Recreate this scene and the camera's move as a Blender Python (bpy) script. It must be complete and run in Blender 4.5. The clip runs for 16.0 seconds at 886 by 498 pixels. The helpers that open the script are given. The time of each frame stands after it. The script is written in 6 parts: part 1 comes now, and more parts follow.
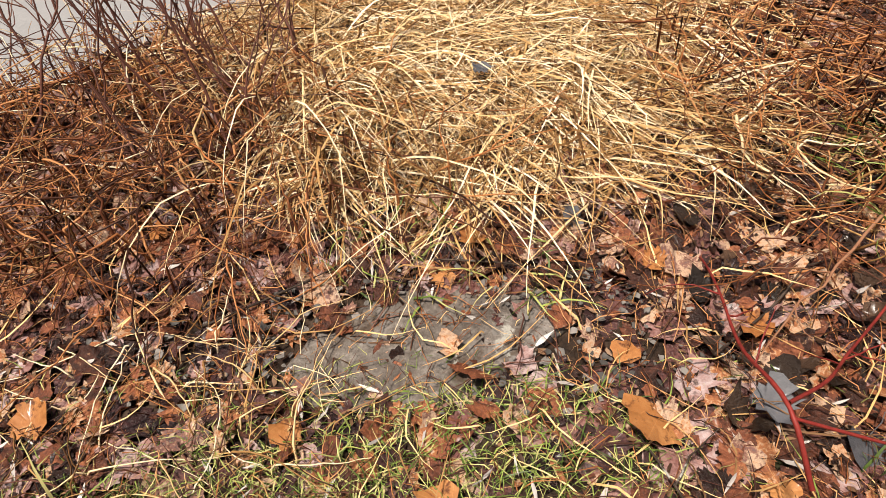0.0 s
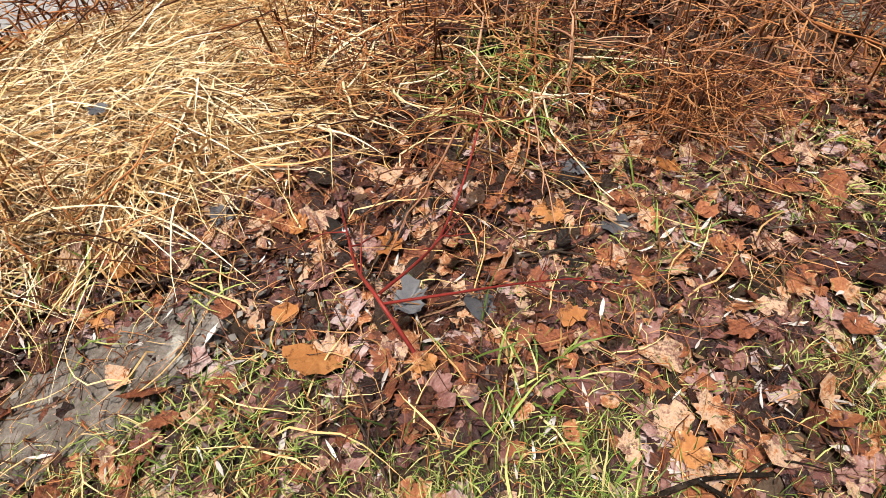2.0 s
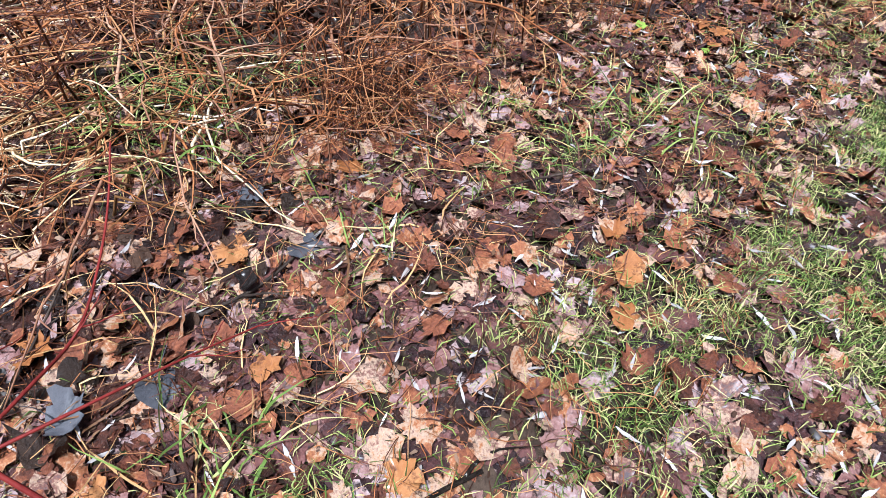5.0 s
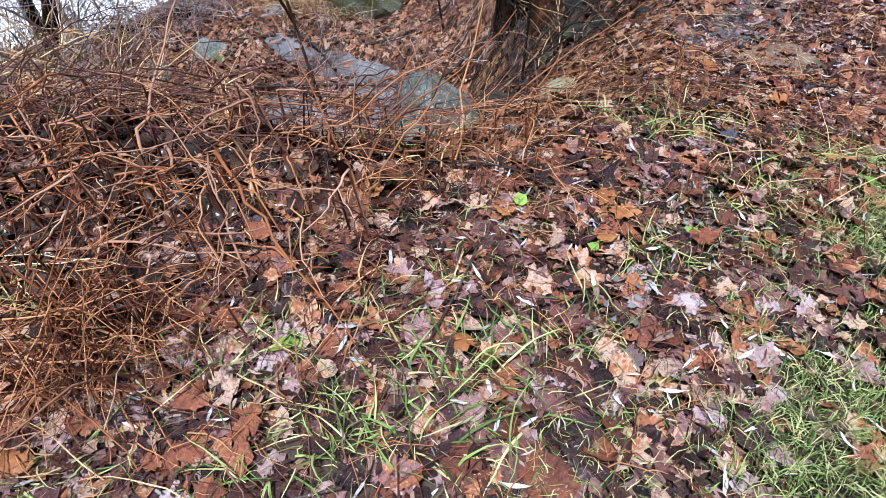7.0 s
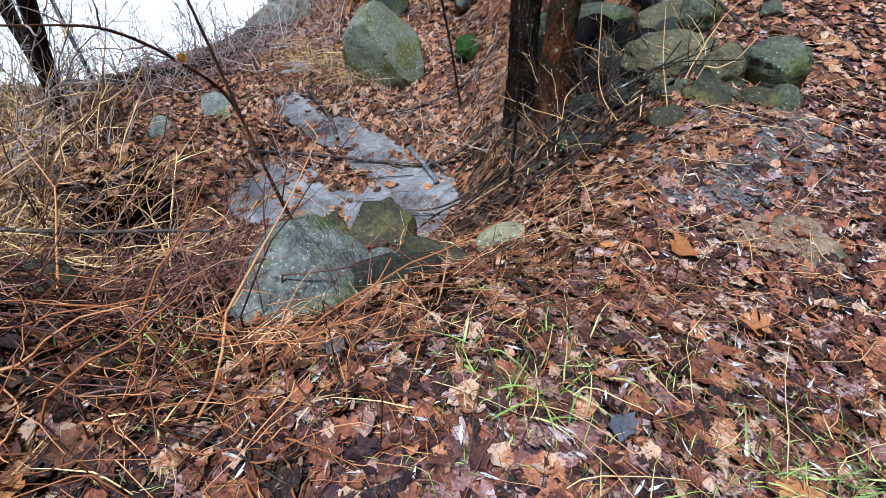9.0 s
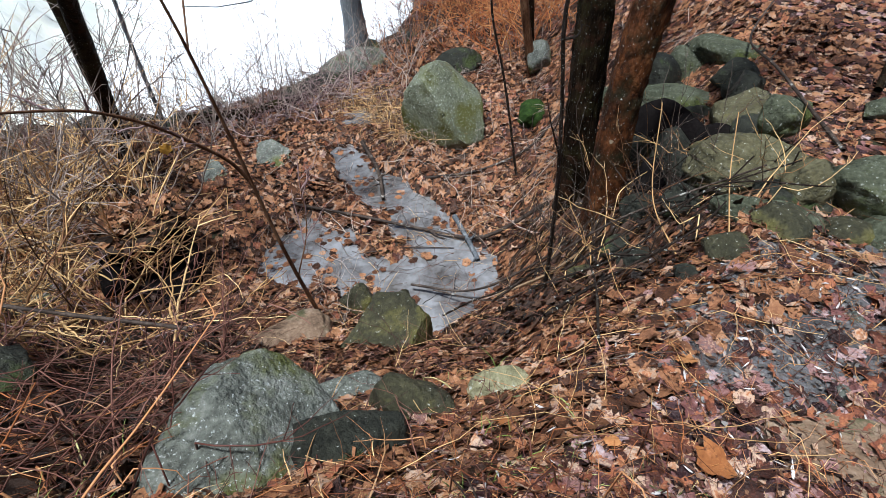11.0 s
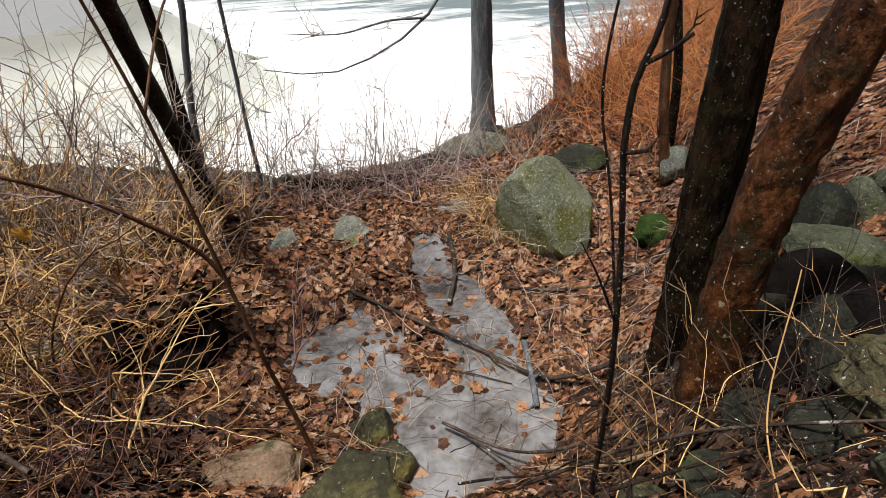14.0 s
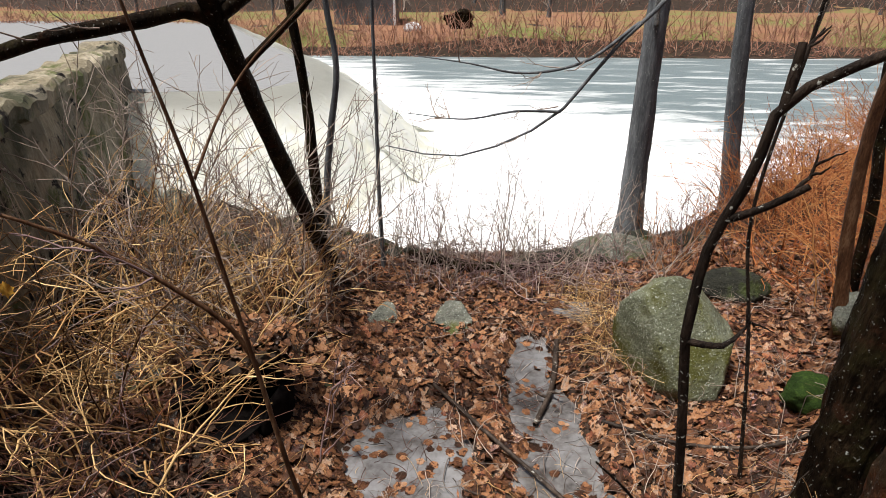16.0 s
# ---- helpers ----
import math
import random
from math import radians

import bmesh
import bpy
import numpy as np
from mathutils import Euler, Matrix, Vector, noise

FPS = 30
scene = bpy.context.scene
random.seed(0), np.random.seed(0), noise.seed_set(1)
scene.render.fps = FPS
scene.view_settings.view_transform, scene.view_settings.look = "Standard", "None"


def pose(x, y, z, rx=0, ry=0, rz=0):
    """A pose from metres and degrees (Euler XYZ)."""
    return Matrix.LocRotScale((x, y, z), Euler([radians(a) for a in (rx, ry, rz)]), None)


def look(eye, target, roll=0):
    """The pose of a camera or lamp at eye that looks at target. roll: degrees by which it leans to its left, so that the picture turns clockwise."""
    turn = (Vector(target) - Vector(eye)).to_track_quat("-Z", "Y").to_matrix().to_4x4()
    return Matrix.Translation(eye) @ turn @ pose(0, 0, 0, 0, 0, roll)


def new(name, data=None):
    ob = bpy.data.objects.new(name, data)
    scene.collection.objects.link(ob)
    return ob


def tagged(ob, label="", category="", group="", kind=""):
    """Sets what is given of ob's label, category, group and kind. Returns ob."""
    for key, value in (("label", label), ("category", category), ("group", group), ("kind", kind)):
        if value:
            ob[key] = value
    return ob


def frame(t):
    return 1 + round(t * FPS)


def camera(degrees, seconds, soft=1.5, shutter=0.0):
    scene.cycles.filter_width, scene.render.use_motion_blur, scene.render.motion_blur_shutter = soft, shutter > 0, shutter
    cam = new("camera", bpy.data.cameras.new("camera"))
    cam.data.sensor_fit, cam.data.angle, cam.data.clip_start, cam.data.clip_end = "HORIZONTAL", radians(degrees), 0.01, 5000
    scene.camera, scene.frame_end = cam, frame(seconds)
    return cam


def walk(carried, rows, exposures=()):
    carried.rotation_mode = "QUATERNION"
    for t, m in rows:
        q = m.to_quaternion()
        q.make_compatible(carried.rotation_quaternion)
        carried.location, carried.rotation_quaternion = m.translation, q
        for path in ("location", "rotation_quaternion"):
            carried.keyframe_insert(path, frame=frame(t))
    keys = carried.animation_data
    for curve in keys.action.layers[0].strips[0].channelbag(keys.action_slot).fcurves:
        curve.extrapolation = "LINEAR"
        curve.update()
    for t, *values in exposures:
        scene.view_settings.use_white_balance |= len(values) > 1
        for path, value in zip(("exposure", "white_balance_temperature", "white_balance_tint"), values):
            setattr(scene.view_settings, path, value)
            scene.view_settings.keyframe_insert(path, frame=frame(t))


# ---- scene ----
cam = camera(76.2, 16.0, soft=0.4)
METRES, EYE, TILT, LEAN, TURN = 6.2, 1.25, -48.0, 2.64, 0.0
ROWS = [
    (0.0, 0.0, 0.0, 0.0, 0.0, 0.0, 0.0),
    (0.5, 0.0275, -0.0083, -0.0103, -4.65, 0.3, 8.46),
    (1.0, 0.0475, -0.0166, -0.0191, -9.19, 0.24, 14.4),
    (1.5, 0.063, -0.0252, -0.0286, -13.95, -0.91, 19.04),
    (2.0, 0.0703, -0.0315, -0.0342, -18.31, -2.02, 22.4),
    (2.5, 0.0843, -0.0333, -0.0413, -25.37, -6.46, 26.41),
    (3.0, 0.0971, -0.0359, -0.0482, -33.08, -11.22, 31.9),
    (5.5, 0.1617, -0.0377, -0.0487, -41.9, -14.91, 36.18),
    (6.0, 0.2074, -0.0475, -0.0466, -39.72, -12.48, 36.14),
    (6.5, 0.2664, -0.0437, -0.0435, -38.19, -11.1, 35.67),
    (7.0, 0.3179, -0.0479, -0.0443, -37.25, -10.04, 34.64),
    (7.5, 0.3777, -0.0515, -0.0507, -36.65, -9.56, 33.91),
    (8.0, 0.4311, -0.046, -0.0476, -35.46, -8.48, 33.02),
    (8.5, 0.4875, -0.0418, -0.0388, -33.21, -6.31, 31.42),
    (9.0, 0.5275, -0.0379, -0.0327, -29.12, -2.23, 28.24),
    (9.5, 0.5522, -0.034, -0.0201, -27.59, -0.83, 27.2),
    (10.0, 0.5741, -0.0244, -0.0018, -26.0, 0.52, 25.94),
    (12.5, 0.7223, 0.024, 0.0164, -14.88, 9.53, 16.36),
    (13.0, 0.7399, 0.0608, 0.0289, -13.59, 10.85, 14.97),
    (13.5, 0.7656, 0.0799, 0.0433, -11.1, 13.37, 12.16),
    (14.0, 0.7991, 0.0977, 0.0567, -8.96, 15.75, 9.54),
    (14.5, 0.8161, 0.1129, 0.0674, -6.8, 18.04, 6.65),
    (15.0, 0.8411, 0.1372, 0.0893, -5.11, 19.85, 3.49),
    (15.5, 0.854, 0.1484, 0.1074, -2.36, 21.9, -0.7),
    (16.0, 0.8753, 0.1497, 0.1066, 1.45, 23.84, -5.55),
]
EXPOSURES = [(0.0, 0.80, 7050, 13), (3.0, 0.99, 6300, 10), (5.5, 1.07, 5100, 11), (8.0, 0.95, 4950, 8), (10.0, 0.97, 5050, 6), (12.5, 0.55, 6050, 8), (16.0, 0.68, 6350, 10)]
walk(cam, [(t, pose(0, 0, EYE, TILT, LEAN, TURN) @ pose(METRES * x, METRES * y, METRES * z, 90 + pitch, roll, yaw)) for t, x, y, z, yaw, pitch, roll in ROWS], EXPOSURES)

# ---- overcast daylight ----
world = bpy.data.worlds.new("overcast_sky")
scene.world = world
world.use_nodes = True
sky = world.node_tree.nodes.new("ShaderNodeTexSky")
sky.sky_type, sky.sun_disc = "NISHITA", False
sky.sun_elevation, sky.sun_rotation = radians(74), radians(243)
sky.air_density, sky.dust_density, sky.ozone_density = 1.0, 6.0, 0.4
background = world.node_tree.nodes["Background"]
background.inputs["Strength"].default_value = 0.045
world.node_tree.links.new(sky.outputs["Color"], background.inputs["Color"])
sun = new("sun", bpy.data.lights.new("sun", "SUN"))
sun.data.energy, sun.data.angle, sun.data.color = 3.75, radians(6), (1.0, 0.965, 0.91)
sun.matrix_world = look((0, 0, 20), (5.1, 2.6, 0))

# ---- materials ----
def surface(name, ramp, rough=(0.45, 0.75), coarse=3.0, fine=45.0, bump=0.25, bump_scale=70.0, pick="noise", mix=0.5,
            spots=None, stretch=(1, 1, 1), spec=0.12, coat=0.0, bump_distance=0.01, veins=False):
    """A weathered surface: colours from a ramp, moved by noise at two scales or by each piece's own chance; spots: (colour, scale, threshold, softness)."""
    m = bpy.data.materials.new(name)
    m.use_nodes = True
    n, l = m.node_tree.nodes, m.node_tree.links
    bsdf = n["Principled BSDF"]
    where = n.new("ShaderNodeTexCoord").outputs["Object"]
    if stretch != (1, 1, 1):
        mapping = n.new("ShaderNodeMapping")
        mapping.inputs["Scale"].default_value = stretch
        l.new(where, mapping.inputs["Vector"])
        where = mapping.outputs["Vector"]

    plain = where if stretch == (1, 1, 1) else mapping.inputs["Vector"].links[0].from_socket

    def noise_at(scale, detail=4.0, rough_=0.6, even=False):
        t = n.new("ShaderNodeTexNoise")
        t.inputs["Scale"].default_value, t.inputs["Detail"].default_value, t.inputs["Roughness"].default_value = scale, detail, rough_
        l.new(plain if even else where, t.inputs["Vector"])
        return t.outputs["Fac"]

    def math_node(op, a, b, c=None):
        t = n.new("ShaderNodeMath")
        t.operation = op
        for i, v in enumerate((a, b, c)):
            if v is None:
                continue
            if isinstance(v, (int, float)):
                t.inputs[i].default_value = v
            else:
                l.new(v, t.inputs[i])
        return t.outputs[0]

    big, small = noise_at(coarse), noise_at(fine)
    grain = math_node("MULTIPLY_ADD", big, 0.6, math_node("MULTIPLY", small, 0.4))
    grain = math_node("MULTIPLY_ADD", math_node("SUBTRACT", grain, 0.5), 2.2, 0.5)
    if pick == "island":
        chance = n.new("ShaderNodeNewGeometry").outputs["Random Per Island"]
    elif pick == "object":
        chance = n.new("ShaderNodeObjectInfo").outputs["Random"]
    else:
        chance = None
    fac = grain if chance is None else math_node("MULTIPLY_ADD", chance, mix, math_node("MULTIPLY", grain, 1 - mix))
    cr = n.new("ShaderNodeValToRGB")
    e = cr.color_ramp.elements
    while len(e) < len(ramp):
        e.new(0.5)
    for el, (pos, col) in zip(e, ramp):
        el.position, el.color = pos, (*col, 1)
    l.new(fac, cr.inputs["Fac"])
    colour = cr.outputs["Color"]
    for col, scale, threshold, soft in spots or ():
        mask = n.new("ShaderNodeMapRange")
        mask.inputs["From Min"].default_value, mask.inputs["From Max"].default_value = threshold, threshold + soft
        l.new(noise_at(scale, 5.0, 0.65, True), mask.inputs["Value"])
        mx = n.new("ShaderNodeMix")
        mx.data_type = "RGBA"
        l.new(mask.outputs["Result"], mx.inputs["Factor"])
        l.new(colour, mx.inputs[6])
        mx.inputs[7].default_value = (*col, 1)
        colour = mx.outputs[2]
    if veins:
        # paler ribs that fan out from the leaf's foot
        flat = n.new("ShaderNodeSeparateXYZ")
        attribute = n.new("ShaderNodeAttribute")
        attribute.attribute_name = "leaf"
        l.new(attribute.outputs["Vector"], flat.inputs[0])
        turn = math_node("ARCTAN2", flat.outputs["X"], math_node("ADD", flat.outputs["Y"], 0.36))
        rib = math_node("ABSOLUTE", math_node("SINE", math_node("MULTIPLY", turn, 4.6), 0.0), 0.0)
        fine_rib = math_node("ABSOLUTE", math_node("SINE", math_node("MULTIPLY_ADD", flat.outputs["Y"], 26.0, math_node("MULTIPLY", math_node("ABSOLUTE", flat.outputs["X"], 0.0), -22.0)), 0.0), 0.0)
        ribs = math_node("MAXIMUM", math_node("SUBTRACT", 1.0, math_node("MULTIPLY", rib, 7.0)), math_node("SUBTRACT", 0.45, math_node("MULTIPLY", fine_rib, 2.5)))
        ribs = math_node("MULTIPLY", math_node("MAXIMUM", ribs, 0.0), 0.32)
        mx = n.new("ShaderNodeMix")
        mx.data_type, mx.blend_type = "RGBA", "SCREEN"
        l.new(ribs, mx.inputs["Factor"])
        l.new(colour, mx.inputs[6])
        l.new(colour, mx.inputs[7])
        colour = mx.outputs[2]
    l.new(colour, bsdf.inputs["Base Color"])
    rr = n.new("ShaderNodeMapRange")
    rr.inputs["To Min"].default_value, rr.inputs["To Max"].default_value = rough
    l.new(small if chance is None else fac, rr.inputs["Value"])
    l.new(rr.outputs["Result"], bsdf.inputs["Roughness"])
    bsdf.inputs["Specular IOR Level"].default_value = spec
    bsdf.inputs["Coat Weight"].default_value = coat
    bsdf.inputs["Coat Roughness"].default_value = 0.15
    if bump:
        b = n.new("ShaderNodeBump")
        b.inputs["Strength"].default_value, b.inputs["Distance"].default_value = bump, bump_distance
        l.new(noise_at(bump_scale, 6.0, 0.65), b.inputs["Height"])
        l.new(b.outputs["Normal"], bsdf.inputs["Normal"])
    return m


def water(name, colour, foam_colour, foam, rough, wave_scale, wave_height, stretch=(1, 1, 1)):
    """Water whose ripples are bump; foam is None or (scale, threshold, softness)."""
    m = bpy.data.materials.new(name)
    m.use_nodes = True
    n, l = m.node_tree.nodes, m.node_tree.links
    bsdf = n["Principled BSDF"]
    where = n.new("ShaderNodeTexCoord").outputs["Object"]
    mapping = n.new("ShaderNodeMapping")
    mapping.inputs["Scale"].default_value = stretch
    l.new(where, mapping.inputs["Vector"])
    t = n.new("ShaderNodeTexNoise")
    t.inputs["Scale"].default_value, t.inputs["Detail"].default_value, t.inputs["Roughness"].default_value = wave_scale, 6.0, 0.6
    l.new(mapping.outputs["Vector"], t.inputs["Vector"])
    b = n.new("ShaderNodeBump")
    b.inputs["Strength"].default_value, b.inputs["Distance"].default_value = 1.0, wave_height
    l.new(t.outputs["Fac"], b.inputs["Height"])
    l.new(b.outputs["Normal"], bsdf.inputs["Normal"])
    bsdf.inputs["Base Color"].default_value = (*colour, 1)
    bsdf.inputs["Roughness"].default_value = rough
    bsdf.inputs["IOR"].default_value = 1.33
    if foam:
        scale, threshold, soft = foam
        f = n.new("ShaderNodeTexNoise")
        f.inputs["Scale"].default_value, f.inputs["Detail"].default_value, f.inputs["Roughness"].default_value = scale, 8.0, 0.7
        l.new(mapping.outputs["Vector"], f.inputs["Vector"])
        # foam thins out with distance from the fall
        sep = n.new("ShaderNodeSeparateXYZ")
        l.new(where, sep.inputs[0])
        calm = n.new("ShaderNodeMapRange")
        calm.inputs["From Min"].default_value, calm.inputs["From Max"].default_value = 20.0, 35.0
        calm.inputs["To Min"].default_value, calm.inputs["To Max"].default_value = 0.36, -0.03
        skew = n.new("ShaderNodeMath")
        skew.operation = "MULTIPLY_ADD"
        l.new(sep.outputs["X"], skew.inputs[0])
        skew.inputs[1].default_value = 1.0
        part_y = n.new("ShaderNodeMath")
        part_y.operation = "MULTIPLY"
        part_y.inputs[1].default_value = 0.95
        l.new(sep.outputs["Y"], part_y.inputs[0])
        l.new(part_y.outputs[0], skew.inputs[2])
        l.new(skew.outputs[0], calm.inputs["Value"])
        add = n.new("ShaderNodeMath")
        l.new(f.outputs["Fac"], add.inputs[0])
        l.new(calm.outputs["Result"], add.inputs[1])
        mask = n.new("ShaderNodeMapRange")
        mask.inputs["From Min"].default_value, mask.inputs["From Max"].default_value = threshold, threshold + soft
        l.new(add.outputs[0], mask.inputs["Value"])
        mx = n.new("ShaderNodeMix")
        mx.data_type = "RGBA"
        l.new(mask.outputs["Result"], mx.inputs["Factor"])
        mx.inputs[6].default_value, mx.inputs[7].default_value = (*colour, 1), (*foam_colour, 1)
        l.new(mx.outputs[2], bsdf.inputs["Base Color"])
        rr = n.new("ShaderNodeMapRange")
        rr.inputs["To Min"].default_value, rr.inputs["To Max"].default_value = rough, 0.7
        l.new(mask.outputs["Result"], rr.inputs["Value"])
        l.new(rr.outputs["Result"], bsdf.inputs["Roughness"])
    return m


SOIL = surface("wet_soil", [(0.2, (0.012, 0.008, 0.006)), (0.5, (0.032, 0.019, 0.012)), (0.8, (0.075, 0.05, 0.034))], (0.5, 0.85), 2.5, 60, 0.8, 55,
               spots=[((0.028, 0.032, 0.012), 3.0, 0.58, 0.1)], spec=0.15)
LEAF = surface("fallen_leaf", [(0.22, (0.018, 0.009, 0.007)), (0.36, (0.06, 0.022, 0.014)), (0.47, (0.14, 0.046, 0.024)), (0.56, (0.235, 0.08, 0.038)), (0.65, (0.34, 0.135, 0.055)),
                               (0.66, (0.40, 0.215, 0.115)), (0.73, (0.46, 0.32, 0.22)), (0.8, (0.19, 0.085, 0.062)), (0.88, (0.105, 0.082, 0.082))], (0.26, 0.55), 16, 120, 0.7, 110, pick="island", mix=0.62, coat=0.03, spec=0.2, veins=True, spots=[((0.04, 0.018, 0.013), 26, 0.58, 0.08), ((0.30, 0.17, 0.10), 48, 0.63, 0.06)])
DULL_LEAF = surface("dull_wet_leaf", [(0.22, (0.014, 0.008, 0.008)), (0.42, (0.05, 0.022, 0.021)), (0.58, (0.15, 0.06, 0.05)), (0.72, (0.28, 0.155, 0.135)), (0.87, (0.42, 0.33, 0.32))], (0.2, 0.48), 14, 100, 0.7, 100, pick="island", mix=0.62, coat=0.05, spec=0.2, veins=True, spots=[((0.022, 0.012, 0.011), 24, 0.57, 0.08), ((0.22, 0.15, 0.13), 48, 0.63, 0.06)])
CRUMB = surface("leaf_crumbs", [(0.1, (0.012, 0.008, 0.006)), (0.45, (0.06, 0.03, 0.018)), (0.75, (0.2, 0.11, 0.06)), (1.0, (0.36, 0.27, 0.19))], (0.3, 0.6), 8, 90, 0.0, 120, pick="island", mix=0.85)
PALE_LEAF = surface("pale_willow_leaf", [(0.0, (0.22, 0.195, 0.175)), (0.5, (0.42, 0.385, 0.36)), (1.0, (0.62, 0.58, 0.54))], (0.3, 0.55), 10, 80, 0.2, 100, pick="island", mix=0.8)
ORANGE_LEAF = surface("orange_leaf", [(0.1, (0.17, 0.055, 0.018)), (0.5, (0.31, 0.125, 0.04)), (0.9, (0.44, 0.22, 0.085))], (0.3, 0.55), 9, 80, 0.35, 100, pick="object", mix=0.5, coat=0.15, veins=True, spots=[((0.10, 0.035, 0.014), 30, 0.56, 0.10)])
DARK_LEAF = surface("black_wet_leaf", [(0.1, (0.032, 0.032, 0.036)), (0.9, (0.13, 0.13, 0.14))], (0.3, 0.5), 9, 80, 0.4, 100, pick="object", mix=0.5, coat=0.05, spec=0.3)
YELLOW_LEAF = surface("yellow_leaf", [(0.1, (0.42, 0.20, 0.03)), (0.9, (0.68, 0.38, 0.06))], (0.4, 0.6), 9, 80, 0.3, 100, pick="object", mix=0.5, veins=True)
GREEN_LEAF = surface("green_leaf", [(0.1, (0.10, 0.18, 0.025)), (0.9, (0.30, 0.40, 0.07))], (0.4, 0.6), 9, 80, 0.2, 100, pick="object", mix=0.5)
STRAW = surface("dry_straw", [(0.08, (0.06, 0.026, 0.010)), (0.25, (0.22, 0.11, 0.04)), (0.45, (0.47, 0.28, 0.11)), (0.68, (0.74, 0.56, 0.31)), (0.95, (0.93, 0.82, 0.62))], (0.35, 0.6), 6, 90, 0.0, 90, pick="island", mix=0.8)
GRASS = surface("green_grass", [(0.1, (0.035, 0.055, 0.014)), (0.33, (0.11, 0.17, 0.034)), (0.53, (0.235, 0.30, 0.07)), (0.78, (0.42, 0.39, 0.16)), (1.0, (0.6, 0.49, 0.24))], (0.35, 0.6), 6, 90, 0.0, 90, pick="island", mix=0.8)
BRAMBLE = surface("bramble_stem", [(0.1, (0.025, 0.010, 0.007)), (0.42, (0.11, 0.036, 0.016)), (0.7, (0.37, 0.14, 0.048)), (1.0, (0.68, 0.38, 0.18))], (0.35, 0.6), 6, 90, 0.0, 90, pick="island", mix=0.8)
TAN_TWIG = surface("tan_twig", [(0.08, (0.03, 0.016, 0.009)), (0.36, (0.17, 0.085, 0.038)), (0.64, (0.53, 0.32, 0.13)), (0.95, (0.80, 0.56, 0.27))], (0.4, 0.65), 6, 90, 0.0, 90, pick="island", mix=0.8)
LICHEN_TWIG = surface("lichened_twig", [(0.0, (0.012, 0.009, 0.007)), (0.6, (0.05, 0.035, 0.026)), (1.0, (0.13, 0.10, 0.08))], (0.4, 0.65), 6, 90, 0.0, 90, pick="island", mix=0.8, spots=[((0.55, 0.54, 0.48), 38, 0.63, 0.03)])
ROSE_TWIG = surface("grey_rose_twig", [(0.0, (0.06, 0.03, 0.03)), (0.5, (0.19, 0.12, 0.115)), (1.0, (0.44, 0.34, 0.31))], (0.4, 0.65), 6, 90, 0.0, 90, pick="island", mix=0.8)
GREY_TWIG = surface("grey_twig", [(0.0, (0.09, 0.068, 0.058)), (0.6, (0.30, 0.235, 0.19)), (1.0, (0.54, 0.44, 0.37))], (0.4, 0.65), 6, 90, 0.0, 90, pick="island", mix=0.8)
RED_CANE = surface("red_cane", [(0.1, (0.09, 0.012, 0.010)), (0.9, (0.26, 0.035, 0.028))], (0.3, 0.5), 8, 80, 0.1, 90)
PURPLE_TWIG = surface("purple_twig", [(0.0, (0.03, 0.013, 0.010)), (0.6, (0.11, 0.045, 0.032)), (1.0, (0.26, 0.135, 0.095))], (0.35, 0.6), 6, 90, 0.0, 90, pick="island", mix=0.8)
ORANGE_BRUSH = surface("orange_brush", [(0.0, (0.17, 0.05, 0.024)), (0.5, (0.42, 0.145, 0.048)), (1.0, (0.66, 0.36, 0.14))], (0.5, 0.8), 6, 90, 0.0, 90, pick="island", mix=0.8)
BARK = surface("dark_bark", [(0.15, (0.003, 0.002, 0.0013)), (0.5, (0.011, 0.007, 0.004)), (0.85, (0.036, 0.023, 0.012))], (0.4, 0.75), 5, 30, 1.0, 14, stretch=(1.7, 1.7, 0.5),
               spots=[((0.028, 0.023, 0.009), 3.0, 0.53, 0.1), ((0.032, 0.015, 0.008), 9.0, 0.55, 0.08), ((0.42, 0.42, 0.37), 60.0, 0.645, 0.02)], bump_distance=0.05, spec=0.03)
RED_BARK = surface("red_brown_bark", [(0.15, (0.009, 0.0035, 0.002)), (0.42, (0.035, 0.013, 0.005)), (0.62, (0.092, 0.032, 0.010)), (0.85, (0.175, 0.073, 0.026))], (0.35, 0.7), 5, 26, 1.0, 14, stretch=(1.3, 1.3, 0.7),
                   spots=[((0.022, 0.018, 0.008), 3.0, 0.50, 0.12), ((0.26, 0.20, 0.13), 13.0, 0.66, 0.02), ((0.5, 0.48, 0.42), 60.0, 0.65, 0.02)], bump_distance=0.045, spec=0.1)
# bluish and lightened, so haze over the river is in the colour
GREY_BARK = surface("grey_bark", [(0.15, (0.045, 0.047, 0.05)), (0.5, (0.10, 0.105, 0.11)), (0.85, (0.19, 0.195, 0.2))], (0.5, 0.8), 5, 30, 0.7, 16, stretch=(2.2, 2.2, 0.4),
                    spots=[((0.4, 0.4, 0.36), 42.0, 0.64, 0.03)], bump_distance=0.02, spec=0.2)
WOOD = surface("wet_fallen_wood", [(0.15, (0.014, 0.010, 0.008)), (0.5, (0.045, 0.032, 0.024)), (0.85, (0.12, 0.09, 0.07))], (0.35, 0.7), 6, 40, 0.6, 40, spots=[((0.34, 0.33, 0.29), 12, 0.62, 0.05)])
PALE_WOOD = surface("bare_pale_wood", [(0.15, (0.14, 0.085, 0.045)), (0.85, (0.42, 0.29, 0.17))], (0.4, 0.7), 6, 60, 0.4, 50, stretch=(1, 1, 1))
